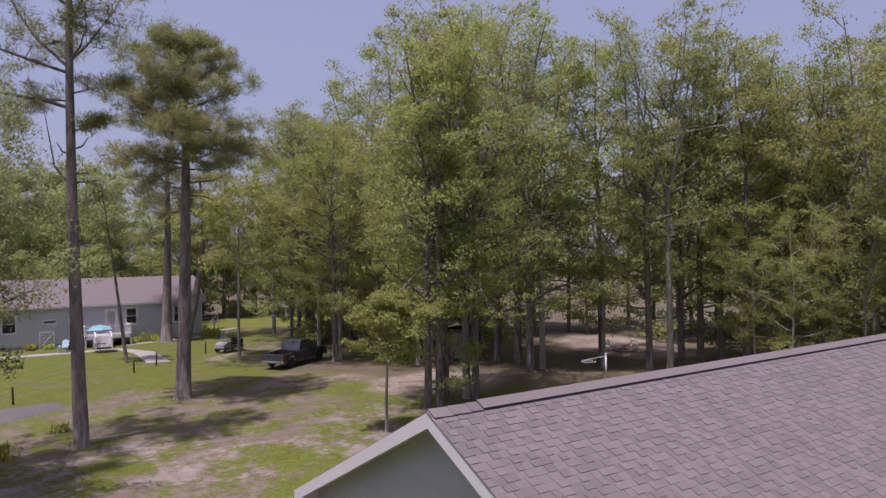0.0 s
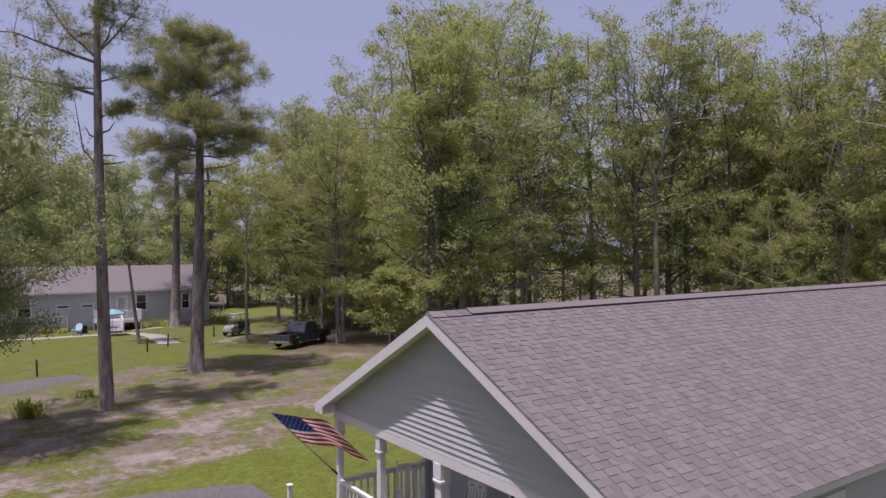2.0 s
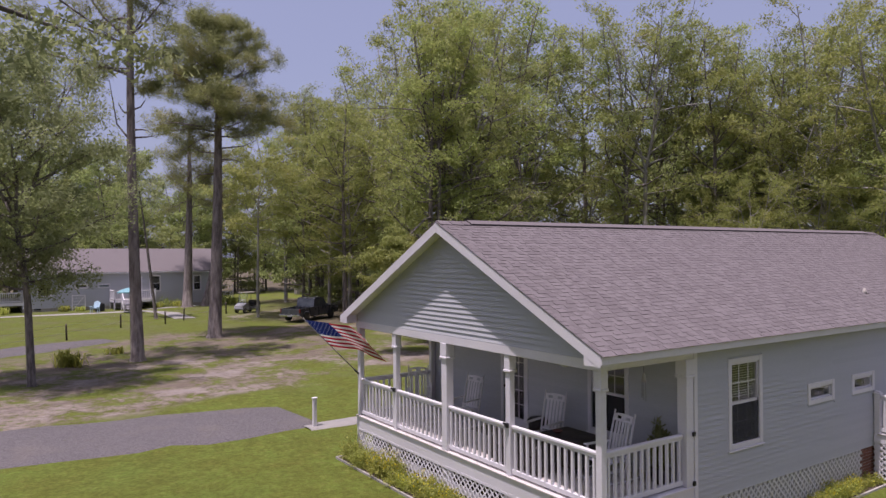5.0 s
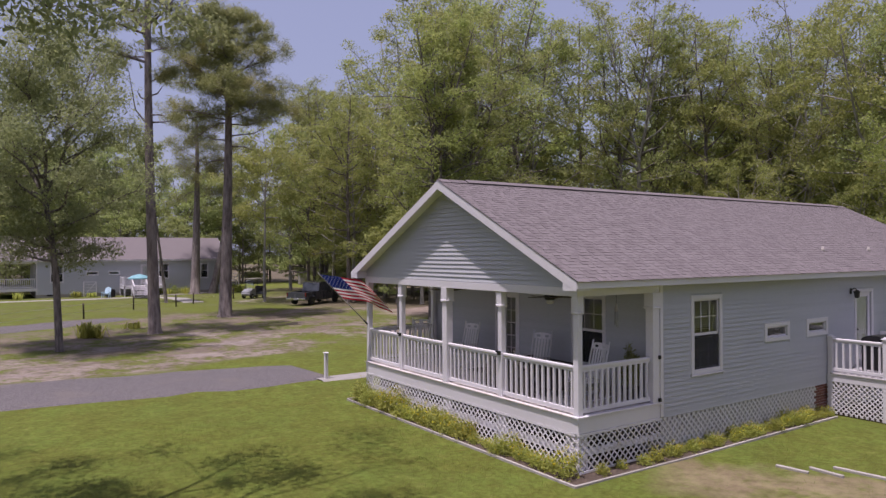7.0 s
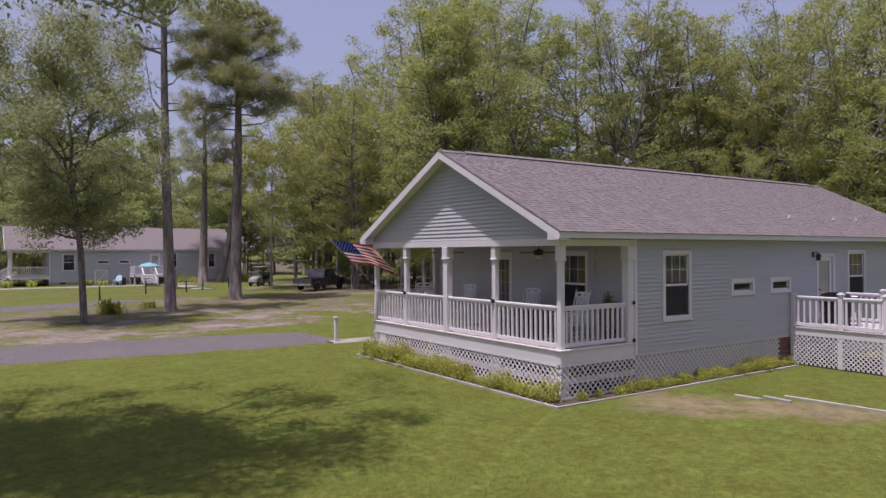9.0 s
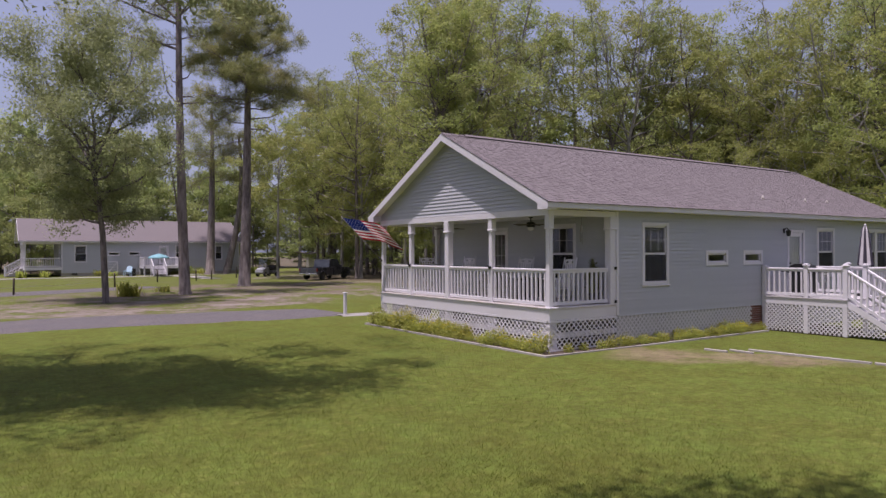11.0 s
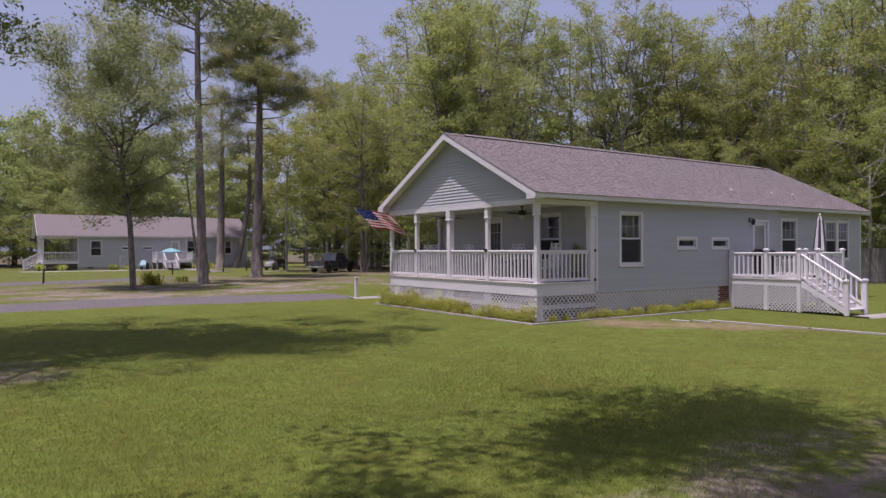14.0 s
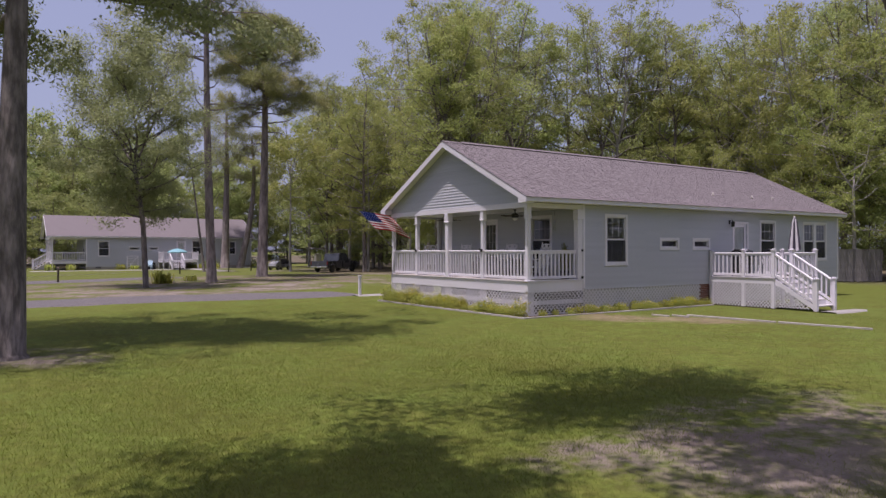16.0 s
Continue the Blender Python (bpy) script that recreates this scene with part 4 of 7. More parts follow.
    for y in (2.37, 6.60):
        g = Geo().box(-0.03, y - 0.05, 2.0, 0.02, y + 0.05, 2.09, None, 0.01)
        g.tube([(-0.03, y, 2.06), (-0.09, y, 2.10)], [0.022, 0.018], 8)
        part("flag_bracket", g, BLACK_METAL, house, "dark metal bracket on the post")
    for z in (1.16, 2.04):
        g = Geo().box(2.27, -0.062, z - 0.04, 2.345, -0.022, z + 0.04, None, 0.01)
        part("gate_hinge", g, BLACK_METAL, house, "dark metal hinge")

    # lattice skirt and footing
    under = frame_matrix((0.012, 0, 0), (0, -1, 0), FRONT_N)
    under_s = frame_matrix((0, 0.012, 0), (1, 0, 0), SIDE_N)
    for a, b in zip(posts_y, posts_y[1:]):
        lattice(house, under, -b, -a, 0.02, 0.776, rail=0.05)
    lattice(house, under, -0.08, 0.0, 0.02, 0.776)
    lattice(house, under_s, 0.0, PORCH, 0.02, 0.776, rail=0.05)
    lattice(house, under_s, PORCH, 5.6, 0.02, 0.765, width=0.042)
    lattice(house, under_s, 5.6, 8.45, 0.02, 0.765, width=0.042)
    part("skirt_rail", Geo().box(0.022, 0.03, 0.33, 0.05, W - 0.05, 0.47), WHITE_WOOD, house, "white board behind the lattice")
    part("skirt_rail", Geo().box(0.05, 0.022, 0.33, PORCH, 0.05, 0.47), WHITE_WOOD, house, "white board behind the lattice")
    for y in posts_y[1:]:
        part("skirt_stud", Geo().box(0.052, y - 0.17, 0.0, 0.09, y + 0.17, 0.78), WHITE_WOOD, house)
    part("skirt_stud", Geo().box(0.052, 0.052, 0.0, 0.09, 0.40, 0.78), WHITE_WOOD, house)
    part("skirt_stud", Geo().box(0.092, 0.052, 0.0, 0.30, 0.09, 0.78), WHITE_WOOD, house)
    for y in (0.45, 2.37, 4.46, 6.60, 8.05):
        part("pier", Geo().box(0.30, y - 0.2, -0.05, 0.7, y + 0.2, 0.85), SHADED_BLOCK, house, "block pier under the porch, coloured dark for the shade there")
    found = Geo().box(PORCH, 0.03, -0.05, L - 0.06, 0.26, Z0 - 0.002)
    found.box(PORCH, W - 0.26, -0.05, L - 0.06, W - 0.06, Z0 - 0.002).box(L - 0.26, 0.26, -0.05, L - 0.06, W - 0.26, Z0 - 0.002)
    found.box(PORCH, 0.26, -0.05, PORCH + 0.2, W - 0.26, Z0 - 0.002)
    footing = part("foundation", found, PALE_BLOCK, house, "masonry foundation behind the skirt")
    brick = Geo().box(0, 0, 0, 0.2, 0.05, 0.06, None, 0.004).mesh("brick", BRICK)
    for r in range(11):
        for c in range(4):
            xb = 8.46 + c * 0.212 - (0.106 if r % 2 else 0.0)
            if 8.4 < xb < 9.0:
                o = part("brick", brick, None, footing)
                o.location = (xb, 0.02, 0.01 + r * 0.069)
    return house, near_slope, singles


HOUSE, NEAR_SLOPE, LOOSE_SHINGLES = build_main_house()


def build_side_deck():
    X0, X1, Y, Z = 9.0, 11.85, -2.62, 1.07
    deck = thing("deck", "white-railed wooden side deck with stairs and lattice skirt", "deck")
    g = Geo().box(X0 - 0.005, Y - 0.005, Z - 0.23, X1 + 0.005, Y + 0.045, Z - 0.03, None, 0.005).box(X0 - 0.005, Y + 0.045, Z - 0.23, X0 + 0.045, -0.03, Z - 0.03, None, 0.005)
    g.box(X1 - 0.045, Y + 0.045, Z - 0.23, X1 + 0.005, -0.03, Z - 0.03, None, 0.005)
    part("rim_board", g, WHITE, deck, "white deck rim board")
    me = Geo().box(X0 - 0.03, 0, Z - 0.03, X1 + 0.03, 0.134, Z, None, 0.004).mesh("deck_board", DECK_GREY)
    for k in range(18):
        o = part("deck_board", me, None, deck)
        o.location.y = Y - 0.02 + k * 0.1405
    def post(x, y, z0, z1):
        p = Geo().box(x - 0.06, y - 0.06, z0, x + 0.06, y + 0.06, z1, None, 0.006)
        p.box(x - 0.085, y - 0.085, z1, x + 0.085, y + 0.085, z1 + 0.03, None, 0.008)
        p.box(x - 0.055, y - 0.055, z1 + 0.03, x + 0.055, y + 0.055, z1 + 0.065, None, 0.02)
        part("deck_post", p, WHITE, deck, "square white post with flat cap")
    S0, S1 = 9.06, 10.22
    for x, y in ((X0 + 0.06, Y + 0.06), (X0 + 0.06, -1.42), (X1 - 0.06, Y + 0.06), (S1, Y + 0.06), (X1 - 0.06, -1.3)):
        post(x, y, 0.0, 2.03)
    post(X0 + 0.06, -0.10, 0.0, 1.97)
    railing(deck, (X0 + 0.06, -0.16), (X0 + 0.06, -1.36), Z, 1.96, "deck_railing")
    railing(deck, (X0 + 0.06, -1.48), (X0 + 0.06, Y + 0.12), Z, 1.96, "deck_railing")
    railing(deck, (S1 + 0.06, Y + 0.06), (X1 - 0.12, Y + 0.06), Z, 1.96, "deck_railing")
    railing(deck, (X1 - 0.06, Y + 0.12), (X1 - 0.06, -1.36), Z, 1.96, "deck_railing")
    railing(deck, (X1 - 0.06, -1.24), (X1 - 0.06, -0.1), Z, 1.96, "deck_railing")
    # stairs run out from the front edge
    run, rise, n = 0.28, Z / 6, 5
    Y1 = Y - n * run
    for k in range(n):
        z, y = Z - (k + 1) * rise, Y - k * run
        part("tread", Geo().box(S0 - 0.02, y - run - 0.02, z - 0.04, S1 + 0.02, y, z, None, 0.006), DECK_GREY, deck, "grey wooden stair tread")
        part("riser", Geo().box(S0, y - 0.025, z, S1, y - 0.002, z + rise - 0.04), WHITE, deck)
    for x in (S0, S1):
        st = Geo()
        st.beam((x, Y + 0.02, Z - 0.11), (x, Y1 - 0.02, 0.09), 0.045, 0.15)
        part("stringer", st, WHITE, deck, "white stair stringer")
        post(x, Y1 - 0.02, 0.0, 1.06)
        rail = Geo()
        a, b = Vector((x, Y + 0.06, 1.93)), Vector((x, Y1 - 0.02, 0.98))
        rail.beam(a, b, 0.085, 0.06, bevel=0.01)
        rail.beam(a - Vector((0, 0, 0.72)), b - Vector((0, 0, 0.72)), 0.05, 0.07)
        r = part("stair_railing", rail, WHITE, deck, "white sloping stair railing")
        me = Geo().box(-0.023, -0.023, -0.70, 0.023, 0.023, -0.02).mesh("baluster", WHITE)
        for k in range(9):
            p = a + (b - a) * ((k + 0.6) / 9.2)
            o = part("baluster", me, None, r)
            o.location = p
    m_left = frame_matrix((X0 + 0.012, 0, 0), (0, -1, 0), FRONT_N)
    lattice(deck, m_left, 0.03, 1.42, 0.02, Z - 0.235, pitch=0.125, width=0.030)
    lattice(deck, m_left, 1.42, -Y, 0.02, Z - 0.235, pitch=0.125, width=0.030)
    m_front = frame_matrix((0, Y + 0.012, 0), (1, 0, 0), SIDE_N)
    lattice(deck, m_front, S1, X1, 0.02, Z - 0.235, pitch=0.125, width=0.030)
    # lattice infill beside the stairs
    g = Geo()
    ms = frame_matrix((S0 - 0.02, 0, 0), (0, -1, 0), FRONT_N)
    for layer, sign in ((0, 1), (1, -1)):
        for k in np.arange(-1.0, 1.6, 0.125):
            seg = []
            for s in np.linspace(0, 1.4, 57):
                z = (s - k) if sign > 0 else (1.0 - (s - k))
                if 0.03 < z < 0.88 - s * 0.67:
                    seg.append((s, z))
            if len(seg) > 2:
                p, q = seg[0], seg[-1]
                g.beam(ms @ Vector((-Y + p[0], -0.006 - 0.007 * layer, p[1])), ms @ Vector((-Y + q[0], -0.006 - 0.007 * layer, q[1])), 0.028, 0.006, up=(1, 0, 0))
    part("lattice_panel", g, WHITE, deck, "white lattice infill beside the stairs")
    return deck


build_side_deck()


def build_far_house():
    OX, OY = -7.8, 69.0
    W, L, PORCH = 8.53, 21.8, 3.3
    Z0, DECK, TOP = 0.30, 0.98, 3.545
    EAVE, RIDGE, OVER = 3.70, 6.12, 0.32
    house = thing("house", "long single-storey grey house with corner porch beyond the trees", "house", (OX, OY, 0))
    side = frame_matrix((0, 0, 0), (1, 0, 0), SIDE_N)
    front = frame_matrix((PORCH, 0, 0), (0, -1, 0), FRONT_N)
    wins = [(4.50, 5.68, 1.45, 3.22), (14.60, 15.70, 1.62, 3.30), (19.0, 19.85, 1.60, 3.25)]
    slots = [(7.66, 8.85, 2.10, 2.55), (9.75, 10.87, 2.10, 2.55)]
    door = (12.85, 13.90, 1.05, 3.22)
    holes = wins + slots + [door]
    inner = [(a + 0.1, b - 0.1, c + 0.1, d - 0.1) for a, b, c, d in holes]
    g = Geo()
    wall_core(g, side, PORCH, L, Z0, TOP, inner)
    wall = part("wall", g, SHEATHING, house, "grey lap-sided house wall")
    boards = Geo()
    lap_boards(wall, side, PORCH + 0.1, L - 0.1, Z0, TOP - 0.005, holes, joined=boards)
    p_door, p_win = (-4.9, -3.9, DECK, 3.1), (-2.4, -1.3, 1.5, 3.2)
    g = Geo()
    wall_core(g, front, -W, -0.16, Z0, TOP, [(p_win[0] + 0.1, p_win[1] - 0.1, p_win[2] + 0.1, p_win[3] - 0.1)])
    wall_core(g, frame_matrix((0, W, 0), (-1, 0, 0), BACK_N), -L, -PORCH, Z0, TOP, [])
    wall_core(g, frame_matrix((L, 0, 0), (0, 1, 0), (1, 0, 0)), 0.16, W - 0.16, Z0, TOP, [])
    part("wall", g, SIDING, house, "grey porch and rear walls")
    ob = part("siding_layer", boards, SIDING, wall)
    ob["kind"] = "stuff"
    c = Geo().box(PORCH, -0.028, Z0, PORCH + 0.11, 0.0, TOP, side, 0.006)
    part("corner_trim", c, WHITE, house, "white corner board")
    c = Geo().box(L - 0.1, -0.028, Z0, L + 0.01, 0.0, TOP, side, 0.006)
    part("corner_trim", c, WHITE, house, "white corner board")
    found = Geo().box(PORCH, 0.03, -0.05, L - 0.03, W - 0.03, Z0 - 0.002)
    part("foundation", found, MORTAR, house, "pale block foundation")
    part("crawl_vent", Geo().box(4.25, -0.02, 0.14, 4.8, 0.04, 0.32, None, 0.005), BLACK_METAL, house, "dark crawl space vent")
    for w in wins:
        sash_window(house, side, *w, grille=(2, 2), blinds=0.6 if w == wins[0] else 0.0)
    for w in slots:
        sash_window(house, side, *w, slim=True)
    sash_window(house, front, *p_win, grille=(2, 2))
    panel_door(house, side, *door, lites=False, shade=True)
    part("porch_ceiling", Geo().box(0.02, 0.02, TOP - 0.1, L - 0.16, W - 0.02, TOP - 0.04), SOFFIT, house)
    slope = (RIDGE - EAVE) / (W / 2 + OVER)
    for x0, x1 in ((0.0, 0.14), (L - 0.14, L)):
        g = Geo()
        zs = EAVE + slope * OVER - 0.13
        pts = [(x, y, z) for x in (x0, x1) for y, z in ((0.0, TOP), (0.0, zs), (W / 2, RIDGE - 0.16), (W, zs), (W, TOP))]
        g.add(pts, [tuple(range(5)), tuple(range(5, 10))[::-1]] + [(i, i + 5, (i + 1) % 5 + 5, (i + 1) % 5) for i in range(5)])
        part("gable_wall", g, SIDING, house, "grey gable wall")
    gable_roof(house, -0.5, L + 0.3, W, OVER, EAVE, RIDGE)
    trim_roof(house, -0.5, L + 0.3, W, OVER, EAVE, RIDGE)
    part("porch_beam", Geo().box(-0.02, -0.01, 3.33, 0.16, W + 0.01, TOP, None, 0.008), WHITE, house, "white porch beam")
    part("porch_beam", Geo().box(0.16, -0.01, 3.33, PORCH, 0.15, TOP - 0.02, None, 0.006), WHITE, house)
    part("porch_deck", Geo().box(0, 0, DECK - 0.05, PORCH, W, DECK), DECK_GREY, house, "grey porch floor")
    part("porch_band", Geo().box(-0.01, -0.01, DECK - 0.32, PORCH, 0.04, DECK - 0.03, None, 0.006).box(-0.01, 0.04, DECK - 0.32, 0.04, W, DECK - 0.03, None, 0.006), WHITE, house, "white porch rim board")
    ys = (0.08, 2.2, 4.2, 6.4, 8.45)
    for y in ys:
        porch_post(house, 0.08, y, 0.0 if y < 0.2 else DECK, 3.34, 0.13)
    for a, b in zip(ys, ys[1:]):
        if a != 2.2:
            railing(house, (0.08, a + 0.07), (0.08, b - 0.07), DECK, 1.92)
    railing(house, (0.15, 0.08), (PORCH - 0.05, 0.08), DECK, 1.92)
    for k in range(5):
        part("porch_step", Geo().box(-0.3 * (k + 1), 2.3, 0, -0.3 * k, 4.1, DECK - 0.17 * (k + 1) + 0.02, None, 0.006), DECK_GREY, house, "grey porch step")
    for y in (2.25, 4.15):
        g = Geo().beam((0.0, y, 1.90), (-1.55, y, 1.0), 0.08, 0.06).beam((0.0, y, 1.15), (-1.55, y, 0.25), 0.05, 0.06)
        g.box(-1.62, y - 0.06, 0, -1.5, y + 0.06, 1.1)
        r = part("stair_railing", g, WHITE, house, "white porch stair railing")
        me = Geo().box(-0.02, -0.02, -0.75, 0.02, 0.02, 0).mesh("baluster", WHITE)
        for k in range(10):
            o = part("baluster", me, None, r)
            o.location = (-0.08 - 0.145 * k, y, 1.88 - 0.085 * k)
    # its own side deck
    dk = thing("deck", "white-railed stair deck on the neighbouring house", "deck", (3.0, OY, 0))
    D, Zd, XW = -2.7, 0.98, 3.9
    part("rim_board", Geo().box(0, D, Zd - 0.25, XW, D + 0.05, Zd - 0.03).box(0, D + 0.05, Zd - 0.25, 0.05, -0.03, Zd - 0.03), WHITE, dk, "white deck rim board")
    part("deck_floor", Geo().box(0, D, Zd - 0.03, XW, -0.03, Zd), DECK_GREY, dk, "grey deck floor")
    for x, y in ((0.06, D + 0.06), (0.7, D + 0.06), (2.0, D + 0.06), (XW - 0.06, D + 0.06), (0.06, -0.1), (XW - 0.06, -0.1)):
        part("deck_post", Geo().box(x - 0.06, y - 0.06, 0, x + 0.06, y + 0.06, 1.98, None, 0.006).box(x - 0.08, y - 0.08, 1.98, x + 0.08, y + 0.08, 2.02), WHITE, dk, "white deck post")
    railing(dk, (0.1, D + 0.06), (0.64, D + 0.06), Zd, 1.9, "deck_railing")
    railing(dk, (2.06, D + 0.06), (XW - 0.12, D + 0.06), Zd, 1.9, "deck_railing")
    railing(dk, (0.06, D + 0.12), (0.06, -0.15), Zd, 1.9, "deck_railing")
    railing(dk, (XW - 0.06, D + 0.12), (XW - 0.06, -0.15), Zd, 1.9, "deck_railing")
    for k in range(5):
        z, y = Zd - (k + 1) * 0.163, D - 0.29 * k
        part("tread", Geo().box(0.68, y - 0.31, z - 0.04, 2.02, y, z), DECK_GREY, dk, "grey stair tread")
        part("riser", Geo().box(0.7, y - 0.02, z, 2.0, y, z + 0.125), WHITE, dk)
    for x in (0.7, 2.0):
        g = Geo().beam((x, D, 1.86), (x, D - 1.5, 0.95), 0.08, 0.06).beam((x, D, 1.1), (x, D - 1.5, 0.2), 0.05, 0.06).box(x - 0.06, D - 1.56, 0, x + 0.06, D - 1.44, 1.05)
        g.beam((x, D, 0.85), (x, D - 1.5, 0.05), 0.05, 0.24)
        r = part("stair_railing", g, WHITE, dk, "white stair railing")
        me = Geo().box(-0.02, -0.02, -0.75, 0.02, 0.02, 0).mesh("baluster", WHITE)
        for k in range(10):
            o = part("baluster", me, None, r)
            o.location = (x, D - 0.08 - 0.145 * k, 1.84 - 0.088 * k)
    return house


build_far_house()

# ---- trees ----
def leaf_cards(rng, centres, spread, count, length, width=0.5, flat=0.7, upward=0.8, outward=0.0):
    """Small pointed leaf blades scattered round clump centres: arrays of verts and three-cornered faces."""
    centres = np.repeat(np.asarray(centres, float), count, axis=0)
    spread = np.repeat(np.broadcast_to(np.asarray(spread, float), (len(centres) // count,)), count)
    n = len(centres)
    off = rng.normal(0, 1, (n, 3))
    off /= np.maximum(np.linalg.norm(off, axis=1, keepdims=True), 1e-6)
    off *= (rng.random((n, 1)) ** 0.45) * spread[:, None]
    off[:, 2] *= flat
    p = centres + off
    along = rng.normal(0, 1, (n, 3))
    if outward:
        along += outward * off / np.maximum(spread[:, None], 1e-6)
    along /= np.linalg.norm(along, axis=1, keepdims=True)
    facing = off / np.maximum(spread[:, None], 1e-6)
    normal = 0.55 * rng.normal(0, 1, (n, 3)) + 1.1 * facing + (0, 0, upward)
    across = np.cross(along, normal)
    across /= np.maximum(np.linalg.norm(across, axis=1, keepdims=True), 1e-6)
    L = length * rng.uniform(0.6, 1.4, (n, 1))
    Wd = L * width
    verts = np.stack([p - along * L / 2 - across * Wd / 2, p - along * L / 2 + across * Wd / 2, p + along * L / 2], 1).reshape(-1, 3)
    return verts, np.arange(3 * n).reshape(n, 3)


def tree_parts(seed, H, base, R, r0, limbs, clump, leaves, leaf, lean=(0.0, 0.0), steep=35, thin_top=0.5, bend=0.25, sides=9, shape=1.0, side_pull=(0.0, 0.0), flat=0.5, twigs=True, fork=0.0, keep_share=0.88, low=1.0, sweep=1.0):
    """Wood and foliage meshes of a broad-leaved tree: a bending trunk that may fork into leaders, curved limbs, side branches, clumps at their ends."""
    rng = np.random.default_rng(seed)
    wood = Geo()
    n = 9
    drift = np.cumsum(rng.normal(0, bend / n, (n, 2)), axis=0)
    drift -= drift[0]
    trunk = [Vector((drift[i, 0] + lean[0] * (i / (n - 1)) ** sweep, drift[i, 1] + lean[1] * (i / (n - 1)) ** sweep, H * 0.93 * i / (n - 1) - 0.1)) for i in range(n)]
    radii = [r0 * (1.35 if i == 0 else 1.0) * (1 - 0.88 * i / (n - 1)) + 0.012 for i in range(n)]
    split = int(n * fork) if fork else n - 1
    flare = trunk[0] * 0.9 + trunk[1] * 0.1
    wood.tube([trunk[0], flare] + trunk[1:split + 1], [r0 * 1.5, r0 * 1.05] + radii[1:split + 1], sides, False)
    leaders = [trunk]
    if fork:
        leaders = []
        turn0 = rng.random() * 6.28
        for j in range(3):
            a = turn0 + 2.1 * j + rng.normal(0, 0.3)
            out = R * rng.uniform(0.35, 0.65)
            top = rng.uniform(0.86, 1.03)
            line = list(trunk[:split + 1])
            for i in range(split + 1, n):
                f = (i - split) / (n - 1 - split)
                p = trunk[i]
                z = trunk[split].z + (trunk[i].z - trunk[split].z) * top
                bow = out * (f ** 0.75)
                line.append(Vector((p.x + math.cos(a) * bow + rng.normal(0, 0.10), p.y + math.sin(a) * bow + rng.normal(0, 0.10), z)))
            wood.tube(line[split:], [r * 0.72 for r in radii[split:]], 6, False)
            leaders.append(line)

    def on_trunk(z, line):
        f = min(max(z / (H * 0.93), 0), 0.999) * (n - 1)
        i = int(f)
        return line[i].lerp(line[i + 1], f - i), radii[i] + (radii[i + 1] - radii[i]) * (f - i)

    centres, sizes, fill = [], [], []
    az = rng.random() * 6.28
    ph = rng.random(3) * 6.28
    for k in range(limbs):
        h = ((k + 0.35 + 0.4 * rng.random()) / limbs) ** 0.85
        z = base + (H * 0.93 - base) * h
        start, r = on_trunk(z, leaders[k % len(leaders)])
        az += 2.4 + rng.normal(0, 0.35)
        profile = (0.50 + 0.62 * math.sin(math.pi * min(0.18 + 0.78 * h, 1.0))) * shape if h < 0.55 else 1.28 * shape * (1.03 - h) ** 0.42 + 0.06
        lobe = 1.0 + 0.22 * math.sin(2 * az + 5 * h + ph[0]) + 0.16 * math.sin(3 * az - 8 * h + ph[1])
        reach = R * min(profile, 1.15) * lobe * rng.uniform(0.62, 1.14)
        reach *= low + (1 - low) * min(h / 0.4, 1.0)
        if fork and z > trunk[split].z:
            reach *= 0.9
        elev = radians(steep * (0.25 + 1.25 * h) + rng.normal(0, 10))
        d = Vector((math.cos(az) * math.cos(elev) + side_pull[0], math.sin(az) * math.cos(elev) + side_pull[1], math.sin(elev)))
        pts, rad = [start], [min(r * 0.55, 0.02 + reach * 0.018)]
        q = start.copy()
        steps = 5
        for s in range(steps):
            d = (d + Vector(rng.normal(0, 0.16, 3)) + Vector((0, 0, 0.05 - 0.10 * (s > 2)))).normalized()
            q = q + d * reach / steps
            pts.append(q.copy())
            rad.append(rad[0] * (1 - 0.8 * (s + 1) / steps) + 0.006)
        wood.tube(pts, rad, 5, False)
        for j in range(4):
            s = 0.35 + 0.65 * (j + 0.6 * rng.random()) / 4
            i = min(int(s * steps), steps - 1)
            o = pts[i].lerp(pts[i + 1], s * steps - i)
            side = Vector((-d.y, d.x, 0.25)) * (1 if j % 2 else -1) + Vector(rng.normal(0, 0.35, 3)) + d * 0.6
            side.normalize()
            e = o + side * reach * rng.uniform(0.22, 0.42)
            if twigs:
                wood.tube([o, o.lerp(e, 0.55) + Vector((0, 0, 0.06 * reach)), e], [rad[i] * 0.5, rad[i] * 0.32, 0.006], 3, False)
            for c in (o.lerp(e, 0.55), e.lerp(o, 0.2) + Vector(rng.normal(0, 0.45, 3)) * clump, e):
                if rng.random() < keep_share:
                    centres.append(c)
                    sizes.append(clump * rng.uniform(0.5, 1.2))
                    fill.append(h)
        centres.append(pts[-1])
        sizes.append(clump * rng.uniform(0.8, 1.2))
        fill.append(h)
    for line in leaders:
        centres += [line[-1], line[-1].lerp(line[-2], 0.5)]
        sizes += [clump, clump]
        fill += [1.0, 0.9]
    keep = [i for i in range(len(centres)) if rng.random() > thin_top * max(fill[i] - 0.55, 0) * 1.2]
    verts, faces = leaf_cards(rng, [centres[i] for i in keep], [sizes[i] for i in keep], leaves, leaf, flat=flat)
    return wood, verts, faces


